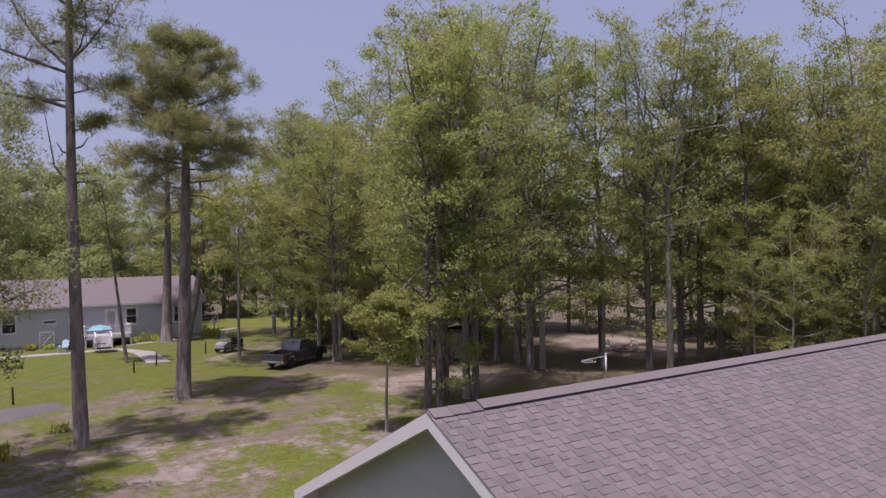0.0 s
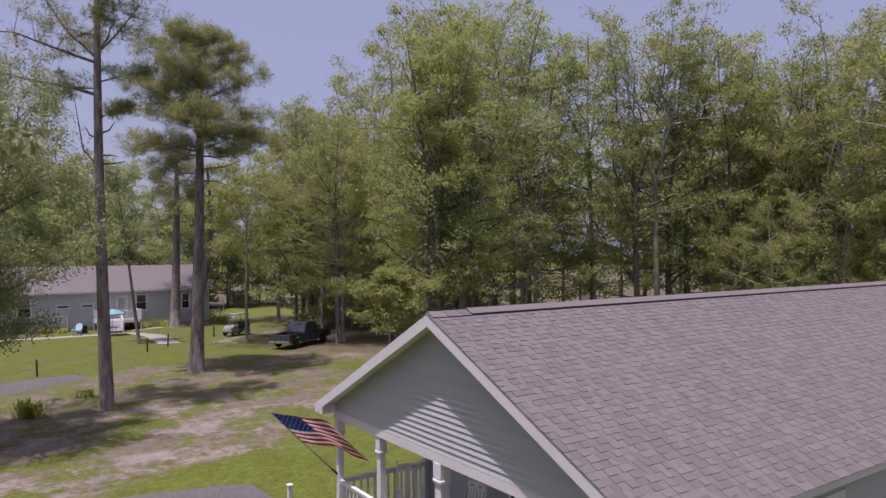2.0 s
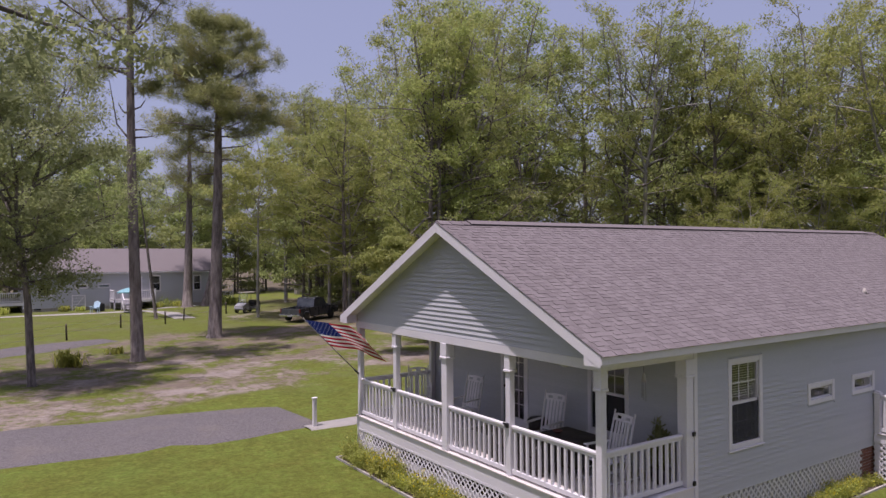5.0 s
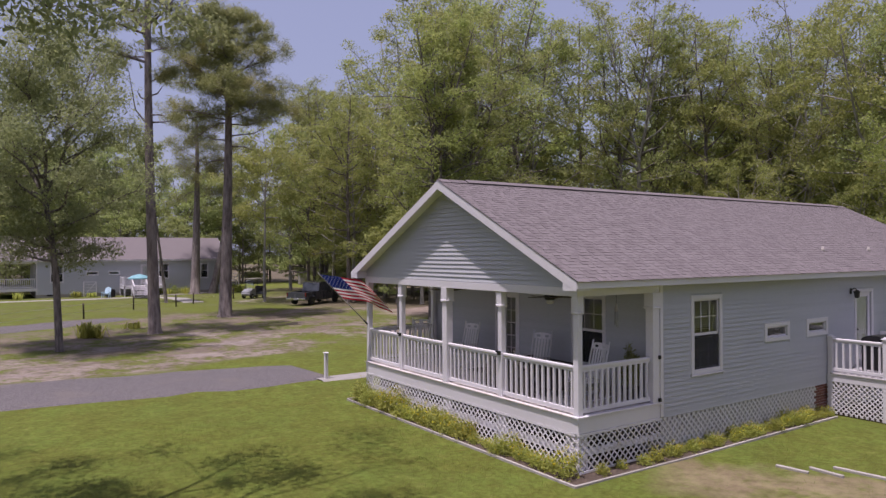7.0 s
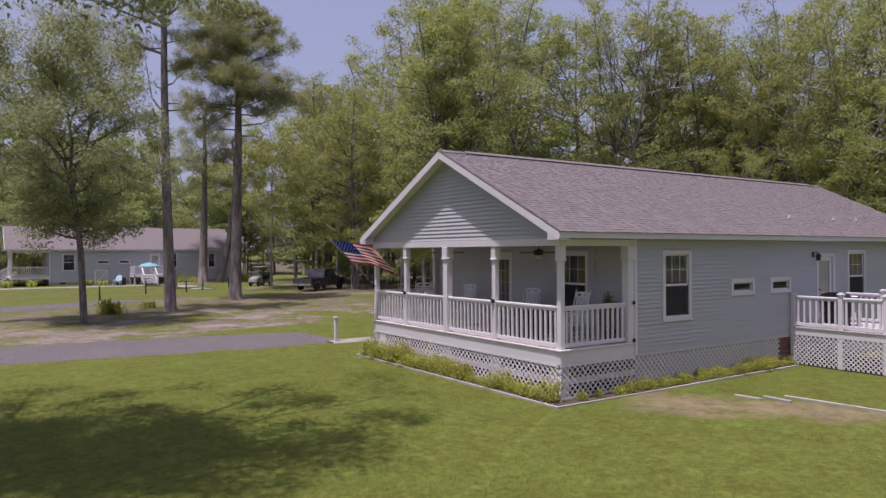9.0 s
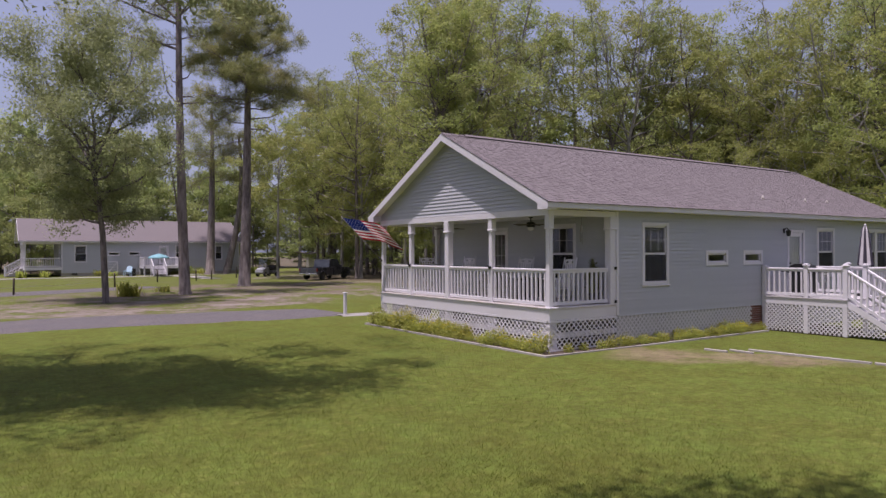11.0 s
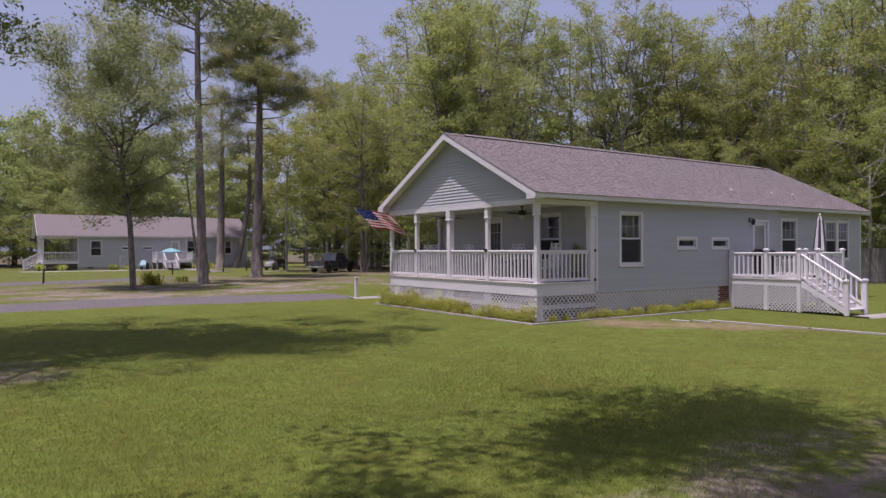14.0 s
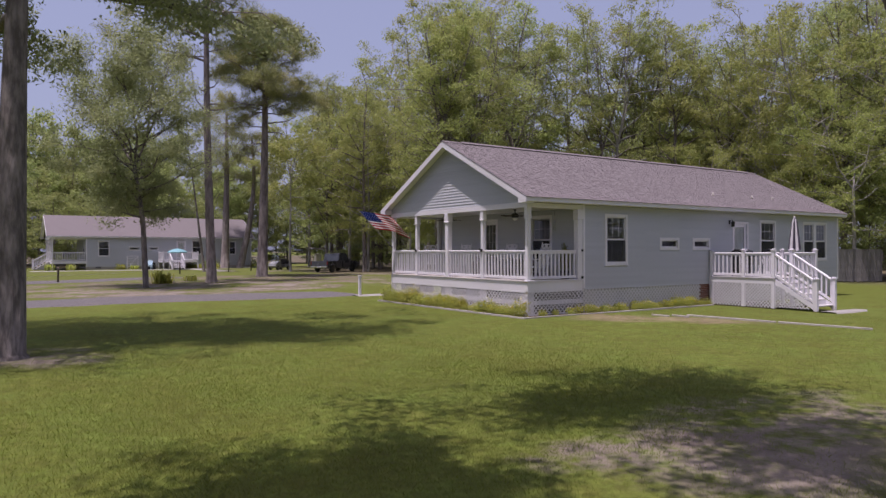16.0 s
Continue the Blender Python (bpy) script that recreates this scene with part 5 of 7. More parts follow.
def make_tree(name, label, parts, bark_mat, leaf_mat, place, turn=0.0, group="", category="tree", scale=1.0):
    wood, verts, faces = parts
    root = thing(name, label, category, place, turn, group)
    root.scale = (scale,) * 3
    part("trunk", wood, bark_mat, root)
    crown = new("crown", quick_mesh("crown", verts, faces, [leaf_mat]))
    crown.parent = root
    return root


WOODS = "trees of the woodland edge"


def woodland():
    """A handful of tree kinds, repeated with turn and size of their own along the edge of the wood and behind it."""
    kinds = {
        "gum": (20.3, make_tree("tree", "tall slender sweetgum with yellow-green leaves at the wood's edge", tree_parts(11, 20.3, 4.5, 4.1, 0.20, 34, 0.80, 38, 0.158, thin_top=0.6, fork=0.62, steep=24), OAK_BARK, LEAF_GUM, (14.3, 27.0, 0), 20, WOODS)),
        "water_oak": (20.0, make_tree("tree", "leafy broad-crowned woodland oak with grey bark", tree_parts(12, 20, 3.4, 4.4, 0.22, 36, 0.84, 35, 0.158, shape=1.05, thin_top=0.6, fork=0.5, steep=22), OAK_BARK, LEAF_DEEP, (17.7, 27.4, 0), 80, WOODS)),
        "maple": (17.0, make_tree("tree", "bright green maple growing at the edge of the wood", tree_parts(13, 17, 3.0, 4.2, 0.16, 30, 0.84, 42, 0.158, shape=1.1, thin_top=0.3, fork=0.5, steep=20), PALE_BARK, LEAF_GUM, (18.1, 45.4, 0), 10, WOODS)),
        "airy": (22.0, make_tree("tree", "tall airy tree with sparse open crown and visible limbs", tree_parts(14, 22, 7.5, 4.8, 0.22, 27, 0.76, 38, 0.158, thin_top=0.6, steep=34, fork=0.55, keep_share=0.7), PALE_BARK, LEAF_GUM, (17.45, 27.9, 0), 200, WOODS)),
        "under": (10.0, make_tree("tree", "low shade-grown understorey tree in the wood", tree_parts(15, 10, 1.0, 3.2, 0.08, 21, 0.75, 24, 0.21, thin_top=0.2, sides=5, twigs=False), OAK_BARK, LEAF_DEEP, (15.75, 27.3, 0), 0, WOODS)),
        "far": (19.0, make_tree("tree", "dense-crowned tree deep in the wood", tree_parts(16, 19, 1.0, 4.8, 0.20, 24, 1.10, 25, 0.35, shape=1.1, sides=5, twigs=False, fork=0.5, steep=24), OAK_BARK, LEAF_DEEP, (44.0, 47.0, 0), 0, WOODS)),
    }
    rng = random.Random(4)
    rows = [
        # x, y, height, kind
        (14.75, 26.6, 19.0, "gum"), (17.0, 29.5, 21.0, "gum"), (17.4, 44.8, 18.2, "gum"),
        (20.8, 59.9, 21.0, "gum"), (21.9, 60.6, 22.0, "water_oak"), (22.4, 58.4, 21.5, "airy"), (26.7, 36.7, 24.5, "water_oak"),
        (26.8, 34.6, 25.0, "gum"), (25.9, 32.2, 22.0, "water_oak"), (27.3, 32.5, 20.0, "maple"), (34.0, 33.3, 26.0, "gum"),
        (32.7, 27.8, 24.0, "water_oak"), (33.2, 26.5, 25.0, "airy"), (36.8, 28.3, 23.0, "water_oak"), (37.6, 27.3, 25.0, "gum"),
        (40.0, 27.2, 24.5, "airy"), (37.0, 23.2, 22.8, "gum"), (40.5, 20.4, 21.5, "water_oak"), (38.6, 16.2, 22.5, "airy"),
        (42.0, 12.4, 23.0, "gum"), (38.2, 9.4, 21.0, "water_oak"), (41.5, 4.6, 22.0, "gum"), (36.6, 2.0, 20.0, "water_oak"),
        (44.5, -2.5, 22.0, "gum"), (33.0, 6.2, 13.0, "maple"), (20.8, 66.8, 20.0, "maple"), (23.4, 62.8, 22.5, "gum"),
        (24.6, 54.8, 24.5, "gum"), (25.2, 49.2, 26.0, "airy"), (25.0, 43.2, 26.5, "airy"), (28.2, 41.0, 27.5, "gum"),
        (21.5, 39.5, 17.0, "maple"), (22.5, 47.5, 19.5, "water_oak"), (30.8, 30.2, 16.0, "maple"),
        (19.5, 52.5, 17.0, "maple"), (43.0, 23.5, 19.0, "maple"),
        (20.5, 42.0, 8.0, "under"), 
        (39.0, 24.8, 10.5, "under"), (24.0, 57.0, 9.5, "under"), (38.5, 12.6, 11.0, "under"), (35.4, 6.4, 8.0, "under"), (42.0, 16.8, 10.5, "under"),
        (39.5, 0.2, 10.0, "under"), (28.0, 45.5, 10.0, "under"), (38.0, 20.2, 7.5, "under"),
        (46.0, 26.0, 9.5, "under"), (30.0, 52.0, 9.0, "under"),
        (26.0, 64.0, 8.0, "under"), (33.0, 60.0, 9.0, "under"), (45.0, 19.0, 8.5, "under"), (40.0, 8.0, 8.0, "under"),
        (20.5, 56.0, 6.5, "under"), (22.8, 52.0, 7.0, "under"), (25.5, 60.5, 7.0, "under"), (27.0, 50.0, 6.5, "under"), (23.5, 44.0, 6.0, "under"), (26.5, 40.5, 6.5, "under"), (29.5, 43.0, 6.0, "under"),
        (31.5, 47.5, 7.0, "under"), (36.0, 50.0, 7.5, "under"), (24.0, 67.5, 7.0, "under"), (29.0, 70.0, 8.0, "under"), 
        (37.0, -1.5, 17.0, "maple"), (44.5, 45.0, 14.0, "maple"), (40.5, 48.5, 13.0, "maple"), (47.0, 23.5, 13.0, "maple"), (33.0, 18.0, 10.5, "maple"), (36.0, 15.5, 11.0, "maple"), (35.0, 21.5, 10.0, "maple"), (38.5, 22.0, 11.0, "maple"), (34.5, 11.0, 10.0, "maple"), (36.5, 10.5, 20.0, "maple"), (40.0, 14.0, 20.0, "maple"), (43.0, 0.0, 21.0, "maple"), (45.0, 6.0, 26.0, "water_oak"), (39.0, 18.6, 19.0, "maple"), (40.5, -4.0, 21.0, "water_oak"), (39.0, 6.6, 22.5, "water_oak"), (43.5, 8.5, 24.0, "gum"), (36.0, 4.2, 17.0, "maple"), (44.5, 15.0, 24.0, "water_oak"), (46.0, 2.0, 24.0, "gum"), (47.5, 10.0, 22.0, "water_oak"),
        (41.5, 23.0, 22.0, "gum"), (44.0, 20.5, 22.5, "water_oak"), 
    ]
    # deeper rows, loosely spaced
    for k in range(58):
        a, d = -0.06 + 1.46 * ((k * 0.618) % 1.0), 60 + 28 * ((k * 0.371 + 0.1) % 1.0)
        x, y = -4 + d * math.cos(a * 1.02 + 0.08), -3 + d * math.sin(a * 1.02 + 0.08)
        if (abs(x - 25) < 9 and abs(y - 82) < 8) or (x < 19 and y > 40) or (abs(x - 40) < 9 and abs(y - 42) < 5):
            continue
        rows.append((x, y, 12.5 + 0.105 * d + rng.uniform(-2.0, 2.0), "far"))
    for k in range(30):
        rows.append((-62 + 3.4 * k + rng.uniform(-1.2, 1.2), 86 + 9 * ((k * 0.41) % 1.0), rng.uniform(14, 19), "far"))
    for k in range(26):
        rows.append((-58 + 2.7 * k + rng.uniform(-1, 1), 99 + 8 * ((k * 0.47) % 1.0), rng.uniform(20, 24), "far"))
    for k in range(9):
        rows.append((20 + 4.0 * k + rng.uniform(-1, 1), 92 + 10 * ((k * 0.37) % 1.0), rng.uniform(14, 18), "far"))
    for k in range(34):
        rows.append((-60 + 3.1 * k + rng.uniform(-1, 1), 80 + 6 * ((k * 0.53) % 1.0) + (8 if abs(-60 + 3.1 * k - 22) < 8 else 0), rng.uniform(5.5, 8.5), "under"))
    # two rows of unseen wood added on the lawn's far sides, for window reflections
    for k in range(15):
        rows.append((4 + 4.2 * k + rng.uniform(-1.2, 1.2), -34 + 5 * ((k * 0.43) % 1.0) + 0.16 * k, rng.uniform(16, 20), "far"))
    for k in range(9):
        rows.append((-46 + rng.uniform(-3, 3), -30 + 5.5 * k, rng.uniform(14, 18), "far"))
    for k in range(16):
        rows.append((-46 + 4.0 * k + rng.uniform(-1, 1), 95 + 3 * ((k * 0.61) % 1.0), rng.uniform(9.5, 12.5), "under"))
    for x, y, h, kind in rows:
        tall, src = kinds[kind]
        s = h / tall * (1.07 if h > 17.5 and kind != "far" and x < 31 else 1.0)
        if kind == "under" and y > 78:
            copy_thing(src, pose(x, y, 0, 0, 0, rng.uniform(0, 360)) @ Matrix.Diagonal((s * 1.5, s * 1.5, s * 1.1, 1)))
            continue
        copy_thing(src, pose(x, y, 0, 0, 0, rng.uniform(0, 360)) @ Matrix.Diagonal((s * rng.uniform(0.88, 1.08), s * rng.uniform(0.88, 1.08), s, 1)))


woodland()
make_tree("sapling", "slim young tree with bright green leaves beside the house", tree_parts(25, 6.3, 3.3, 1.75, 0.075, 18, 0.5, 60, 0.15, thin_top=0.1, steep=20), PALE_BARK, LEAF_GUM, (10.3, 24.3, 0), 0)
make_tree("oak_tree", "medium oak with leaning limbs and olive-green leaves on the lawn", tree_parts(22, 14.8, 3.6, 4.6, 0.16, 54, 0.90, 150, 0.12, lean=(-2.3, 1.55), thin_top=0.5, steep=34, shape=1.0, flat=0.75, fork=0.45, keep_share=0.8, low=0.45, sweep=2.0), OAK_BARK, LEAF_OAK, (-6.34, 25.25, 0), 0)
make_tree("tree", "thin leaning tree with sparse leaves beside the wire fence", tree_parts(23, 14.5, 9.2, 2.6, 0.14, 14, 0.6, 22, 0.2, lean=(-1.6, 0.6), thin_top=0.4), OAK_BARK, LEAF_OAK, (4.5, 54.6, 0), 0)
make_tree("tree", "thin grey trunk with bright leaves beside the parked cart", tree_parts(24, 14.0, 7.0, 4.6, 0.13, 26, 0.85, 48, 0.2, thin_top=0.1, steep=20), PALE_BARK, LEAF_GUM, (11.9, 50.4, 0), 0)
make_tree("oak_tree", "large old oak with thick trunk shading the front lawn", tree_parts(31, 16.0, 6.6, 5.8, 0.31, 38, 0.95, 200, 0.115, lean=(0.2, 0.8), thin_top=0.2, steep=24, shape=1.05, side_pull=(0.30, 0.62)), OAK_BARK, LEAF_OAK, (-13.6, -0.75, 0), 0)
make_tree("oak_tree", "old leaning oak trunk beside the large oak", tree_parts(33, 15.0, 8.0, 4.5, 0.26, 18, 1.0, 70, 0.15, lean=(-2.4, 0.4), thin_top=0.2, side_pull=(-0.2, 0.5)), OAK_BARK, LEAF_OAK, (-14.02, -0.38, 0), 0)
# the next three oaks stay out of view, placed for their crowns' shade
make_tree("oak_tree", "unseen wide-spreading oak placed to shade the lawn", tree_parts(32, 13.5, 8.2, 4.4, 0.16, 24, 0.80, 42, 0.15, lean=(-0.7, 3.5), thin_top=0.2, steep=20, shape=1.0, side_pull=(0.05, 1.4)), OAK_BARK, LEAF_OAK, (-8.6, -15.2, 0), 0)
make_tree("oak_tree", "unseen leafy oak placed to shade the near lawn", tree_parts(34, 13.0, 8.2, 1.8, 0.2, 20, 0.70, 64, 0.15, lean=(3.0, 6.2), thin_top=0.2, steep=16, side_pull=(0.15, 0.2)), OAK_BARK, LEAF_OAK, (-16.9, -17.4, 0), 0)
make_tree("oak_tree", "unseen slim leaning oak added to shade the bare patch of lawn", tree_parts(36, 11.5, 8.0, 2.3, 0.13, 19, 0.75, 38, 0.15, lean=(-1.4, 3.7), thin_top=0.2, steep=18), OAK_BARK, LEAF_OAK, (-8.0, -17.0, 0), 0)


def pine_parts(seed, H, r0, whorls, bend, needles, pad, stubs=()):
    """A pine: straight scaly trunk, crooked limbs given as (height, azimuth, reach, rise), pads of needles at their outer halves."""
    rng = np.random.default_rng(seed)
    wood = Geo()
    n = 10
    pts = [Vector((bend[0] * math.sin(2.2 * i / (n - 1)), bend[1] * math.sin(3.0 * i / (n - 1)), H * i / (n - 1) - 0.1)) for i in range(n)]
    rad = [r0 * (1 - 0.72 * i / (n - 1)) for i in range(n)]
    wood.tube([pts[0], pts[0].lerp(pts[1], 0.12)] + pts[1:], [r0 * 1.45, r0 * 1.08] + rad[1:], 12, False)
    centres, sizes = [], []
    for z, az, reach, rise in whorls:
        f = min(z / H, 0.999) * (n - 1)
        start = pts[int(f)].lerp(pts[int(f) + 1], f - int(f))
        a = radians(az)
        d = Vector((math.cos(a), math.sin(a), rise))
        q, line, rr = start.copy(), [start.copy()], [0.022 + 0.010 * reach]
        for s in range(6):
            d = (d.normalized() + Vector(rng.normal(0, 0.16, 3))).normalized()
            q = q + d * reach / 6
            line.append(q.copy())
            rr.append(rr[0] * (1 - 0.78 * (s + 1) / 6))
        wood.tube(line, rr, 6, False)
        for s in range(2, 7):
            for sg in (-1, 1, -1) if s > 3 else (-1, 1):
                side = Vector((-d.y * sg, d.x * sg, 0.25)) + Vector(rng.normal(0, 0.3, 3))
                e = line[s] + side.normalized() * reach * rng.uniform(0.12, 0.36)
                wood.tube([line[s], e], [rr[s] * 0.5, 0.008], 4, False)
                centres.append(e)
                sizes.append(pad * rng.uniform(0.7, 1.25))
        centres.append(line[-1])
        sizes.append(pad)
    for z, az, reach, rise in stubs:
        f = z / H * (n - 1)
        s = pts[int(f)].lerp(pts[int(f) + 1], f - int(f))
        a = radians(az)
        m = s + Vector((math.cos(a), math.sin(a), rise * 0.4)) * reach * 0.5
        e = m + Vector((math.cos(a + 0.2) * 0.5, math.sin(a + 0.2) * 0.5, rise)) * reach * 0.5
        wood.tube([s, m, e], [0.055, 0.038, 0.014], 6, False)
    v, f = leaf_cards(rng, centres, sizes, needles, 0.34, 0.085, flat=0.75, upward=0.6, outward=1.6)
    return wood, v, f


def pines():
    rng = random.Random(9)
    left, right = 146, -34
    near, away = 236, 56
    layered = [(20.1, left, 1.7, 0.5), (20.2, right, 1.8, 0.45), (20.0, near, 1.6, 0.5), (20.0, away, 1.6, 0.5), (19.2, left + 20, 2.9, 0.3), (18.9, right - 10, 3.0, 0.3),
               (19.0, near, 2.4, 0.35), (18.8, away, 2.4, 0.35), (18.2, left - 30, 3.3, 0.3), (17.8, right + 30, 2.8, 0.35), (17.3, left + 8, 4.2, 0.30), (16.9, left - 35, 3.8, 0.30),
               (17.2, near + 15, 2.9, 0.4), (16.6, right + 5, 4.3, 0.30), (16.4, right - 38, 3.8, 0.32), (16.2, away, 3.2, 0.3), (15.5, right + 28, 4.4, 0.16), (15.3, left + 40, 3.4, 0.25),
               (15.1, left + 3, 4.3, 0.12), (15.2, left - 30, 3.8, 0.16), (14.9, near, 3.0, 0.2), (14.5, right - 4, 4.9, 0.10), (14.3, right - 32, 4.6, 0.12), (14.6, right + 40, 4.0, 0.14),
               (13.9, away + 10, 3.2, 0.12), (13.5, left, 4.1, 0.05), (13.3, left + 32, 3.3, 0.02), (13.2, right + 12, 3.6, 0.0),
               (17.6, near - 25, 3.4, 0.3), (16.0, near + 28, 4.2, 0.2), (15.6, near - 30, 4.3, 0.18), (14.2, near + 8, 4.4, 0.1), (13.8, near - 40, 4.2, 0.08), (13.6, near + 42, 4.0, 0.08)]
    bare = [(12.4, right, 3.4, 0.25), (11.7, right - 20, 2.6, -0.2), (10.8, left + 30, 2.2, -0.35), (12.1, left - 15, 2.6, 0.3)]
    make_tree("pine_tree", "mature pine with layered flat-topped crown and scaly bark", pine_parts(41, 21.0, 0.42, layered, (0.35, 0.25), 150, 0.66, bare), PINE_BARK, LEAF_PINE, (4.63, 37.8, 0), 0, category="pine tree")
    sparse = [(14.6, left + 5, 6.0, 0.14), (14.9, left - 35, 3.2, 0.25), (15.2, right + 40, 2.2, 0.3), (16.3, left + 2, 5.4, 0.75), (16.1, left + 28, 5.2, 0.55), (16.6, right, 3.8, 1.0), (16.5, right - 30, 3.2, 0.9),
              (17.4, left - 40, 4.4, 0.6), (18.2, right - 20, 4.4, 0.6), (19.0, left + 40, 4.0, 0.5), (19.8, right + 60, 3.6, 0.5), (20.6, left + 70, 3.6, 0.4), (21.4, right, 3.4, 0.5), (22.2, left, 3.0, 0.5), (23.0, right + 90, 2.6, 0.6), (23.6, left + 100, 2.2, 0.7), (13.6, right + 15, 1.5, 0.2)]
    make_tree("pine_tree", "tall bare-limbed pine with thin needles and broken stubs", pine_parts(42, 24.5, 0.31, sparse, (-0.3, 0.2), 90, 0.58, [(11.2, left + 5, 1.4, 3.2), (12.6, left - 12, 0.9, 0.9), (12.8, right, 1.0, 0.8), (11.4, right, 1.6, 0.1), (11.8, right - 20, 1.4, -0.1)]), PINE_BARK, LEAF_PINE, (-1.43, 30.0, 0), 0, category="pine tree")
    mid = [(10.5 + 0.45 * k, (k * 137.5) % 360, 3.0 + rng.uniform(-0.6, 0.8), 0.2 + 0.03 * k) for k in range(16)]
    make_tree("pine_tree", "dark-barked pine standing close to the neighbouring house", pine_parts(43, 18.5, 0.49, mid, (0.3, 0.2), 80, 0.8), PINE_BARK, LEAF_PINE, (10.0, 66.6, 0), 0, category="pine tree")
    make_tree("pine_tree", "leaning pine trunk beside the neighbouring house", pine_parts(44, 16.0, 0.42, mid[:12], (1.8, 0.2), 70, 0.8), PINE_BARK, LEAF_PINE, (11.9, 66.9, 0), 0, category="pine tree")


pines()

# ---- things on the porch and deck ----
def rocking_chair(label, place, turn):
    """Slatted white porch rocker; it faces local -x."""
    c = thing("rocking_chair", label, "chair", place, turn, "rocking chairs on the porch")
    seat = part("seat", Geo().box(-0.27, -0.25, 0.375, 0.25, -0.22, 0.398).box(-0.27, 0.22, 0.375, 0.25, 0.25, 0.398).box(-0.27, -0.22, 0.375, -0.24, 0.22, 0.398), WHITE_WOOD, c)
    for k in range(9):
        part("seat_slat", Geo().box(-0.26 + k * 0.058, -0.25, 0.40 - 0.003 * k, -0.21 + k * 0.058, 0.25, 0.42 - 0.003 * k, None, 0.004), WHITE_WOOD, seat)
    tilt = pose(0.24, 0, 0.38, 0, 14, 0)
    back = part("backrest", Geo().box(-0.014, -0.23, 0.04, 0.014, 0.23, 0.09, tilt), WHITE_WOOD, c)
    for k in range(5):
        y = -0.164 + k * 0.082
        part("back_slat", Geo().box(-0.009, y - 0.024, 0.06, 0.009, y + 0.024, 0.67, tilt), WHITE_WOOD, back)
    head = Geo().box(-0.013, -0.235, 0.66, 0.013, 0.235, 0.705, tilt, 0.006)
    for k in range(8):
        y = -0.235 + k * 0.05875
        arch = 0.028 * (1 - ((y + 0.029) / 0.235) ** 2)
        low = 0.705 if k in (0, 3, 4, 7) else 0.760
        head.box(-0.013, y, low, 0.013, y + 0.05875, 0.785 + arch, tilt)
    part("head_rail", head, WHITE_WOOD, c, "arched head rail with two cut-out slots")
    for y in (-0.26, 0.26):
        part("back_post", Geo().tube([tilt @ Vector((0, y, -0.30)), tilt @ Vector((0, y, 0.4)), tilt @ Vector((0, y, 0.86))], [0.019, 0.022, 0.016], 8), WHITE_WOOD, c)
        part("leg", Geo().tube([(-0.24, y, 0.06), (-0.24, y, 0.40), (-0.24, y, 0.63)], [0.018, 0.022, 0.018], 8), WHITE_WOOD, c)
        part("armrest", Geo().box(-0.31, y - 0.045, 0.63, 0.30, y + 0.045, 0.655, None, 0.01), WHITE_WOOD, c)
        pts = [(x, y, 0.02 + 0.16 * (x - 0.02) ** 2) for x in np.linspace(-0.48, 0.58, 9)]
        part("rocker", Geo().tube(pts, [0.02] * 9, 6), WHITE_WOOD, c)
        part("stretcher", Geo().tube([(-0.24, y, 0.22), (0.26, y, 0.22)], [0.012, 0.012], 6), WHITE_WOOD, c)
    return c


DECK_Z = 1.10
chair = rocking_chair("white slatted wooden rocking chair on the porch", (1.55, 5.9, DECK_Z), 12)
for x, y, a in ((1.62, 3.10, 14), (1.32, 1.10, -6), (1.3, 7.55, 60)):
    copy_thing(chair, pose(x, y, DECK_Z, 0, 0, a))


def covered_table(place, turn):
    """Table hidden under a hanging cloth with loose folds along its hem."""
    t = thing("side_table", "low porch table draped in a dark brown cloth", "table", place, turn)
    for x in (-0.32, 0.32):
        for y in (-0.40, 0.40):
            part("leg", Geo().box(x - 0.025, y - 0.025, 0, x + 0.025, y + 0.025, 0.60), DARK_WICKER, t)
    part("tabletop", Geo().box(-0.38, -0.46, 0.60, 0.38, 0.46, 0.63, None, 0.008), DARK_WICKER, t)
    rings = []
    for z, grow in ((0.637, -0.02), (0.630, 0.006), (0.50, 0.012), (0.32, 0.02), (0.12, 0.03)):
        ring = []
        for k in range(64):
            a = 2 * math.pi * k / 64
            c, s = math.cos(a), math.sin(a)
            q = 1 / max(abs(c) / 0.385, abs(s) / 0.465)
            w = grow + (0.63 - z) * 0.05 * math.sin(11 * a + 2 * math.sin(3 * a))
            ring.append((c * (q + w), s * (q + w), z))
        rings.append(ring)
    g = Geo()
    g.add([p for r in rings for p in r], [tuple(range(64))] + [(r * 64 + k, r * 64 + (k + 1) % 64, (r + 1) * 64 + (k + 1) % 64, (r + 1) * 64 + k) for r in range(4) for k in range(64)])
    part("tablecloth", g, CLOTH_BROWN, t, "dark brown hanging cloth")


covered_table((1.36, 2.10, DECK_Z), 0)
g = Geo().lathe([(0.02, 0.64), (0.06, 0.645), (0.07, 0.66), (0.10, 0.675), (0.105, 0.685), (0.02, 0.67)], sides=18)
solid("bowl", g, BRICK, "small dull red bowl on the draped table", "bowl", (1.22, 2.30, DECK_Z))
g = Geo().lathe([(0.16, 0.0), (0.20, 0.03), (0.21, 0.30), (0.24, 0.40), (0.23, 0.50), (0.16, 0.56), (0.02, 0.57)], sides=20)
solid("stool", g, DARK_WICKER, "dark padded round stool against the porch wall", "stool", (2.0, 3.75, DECK_Z))


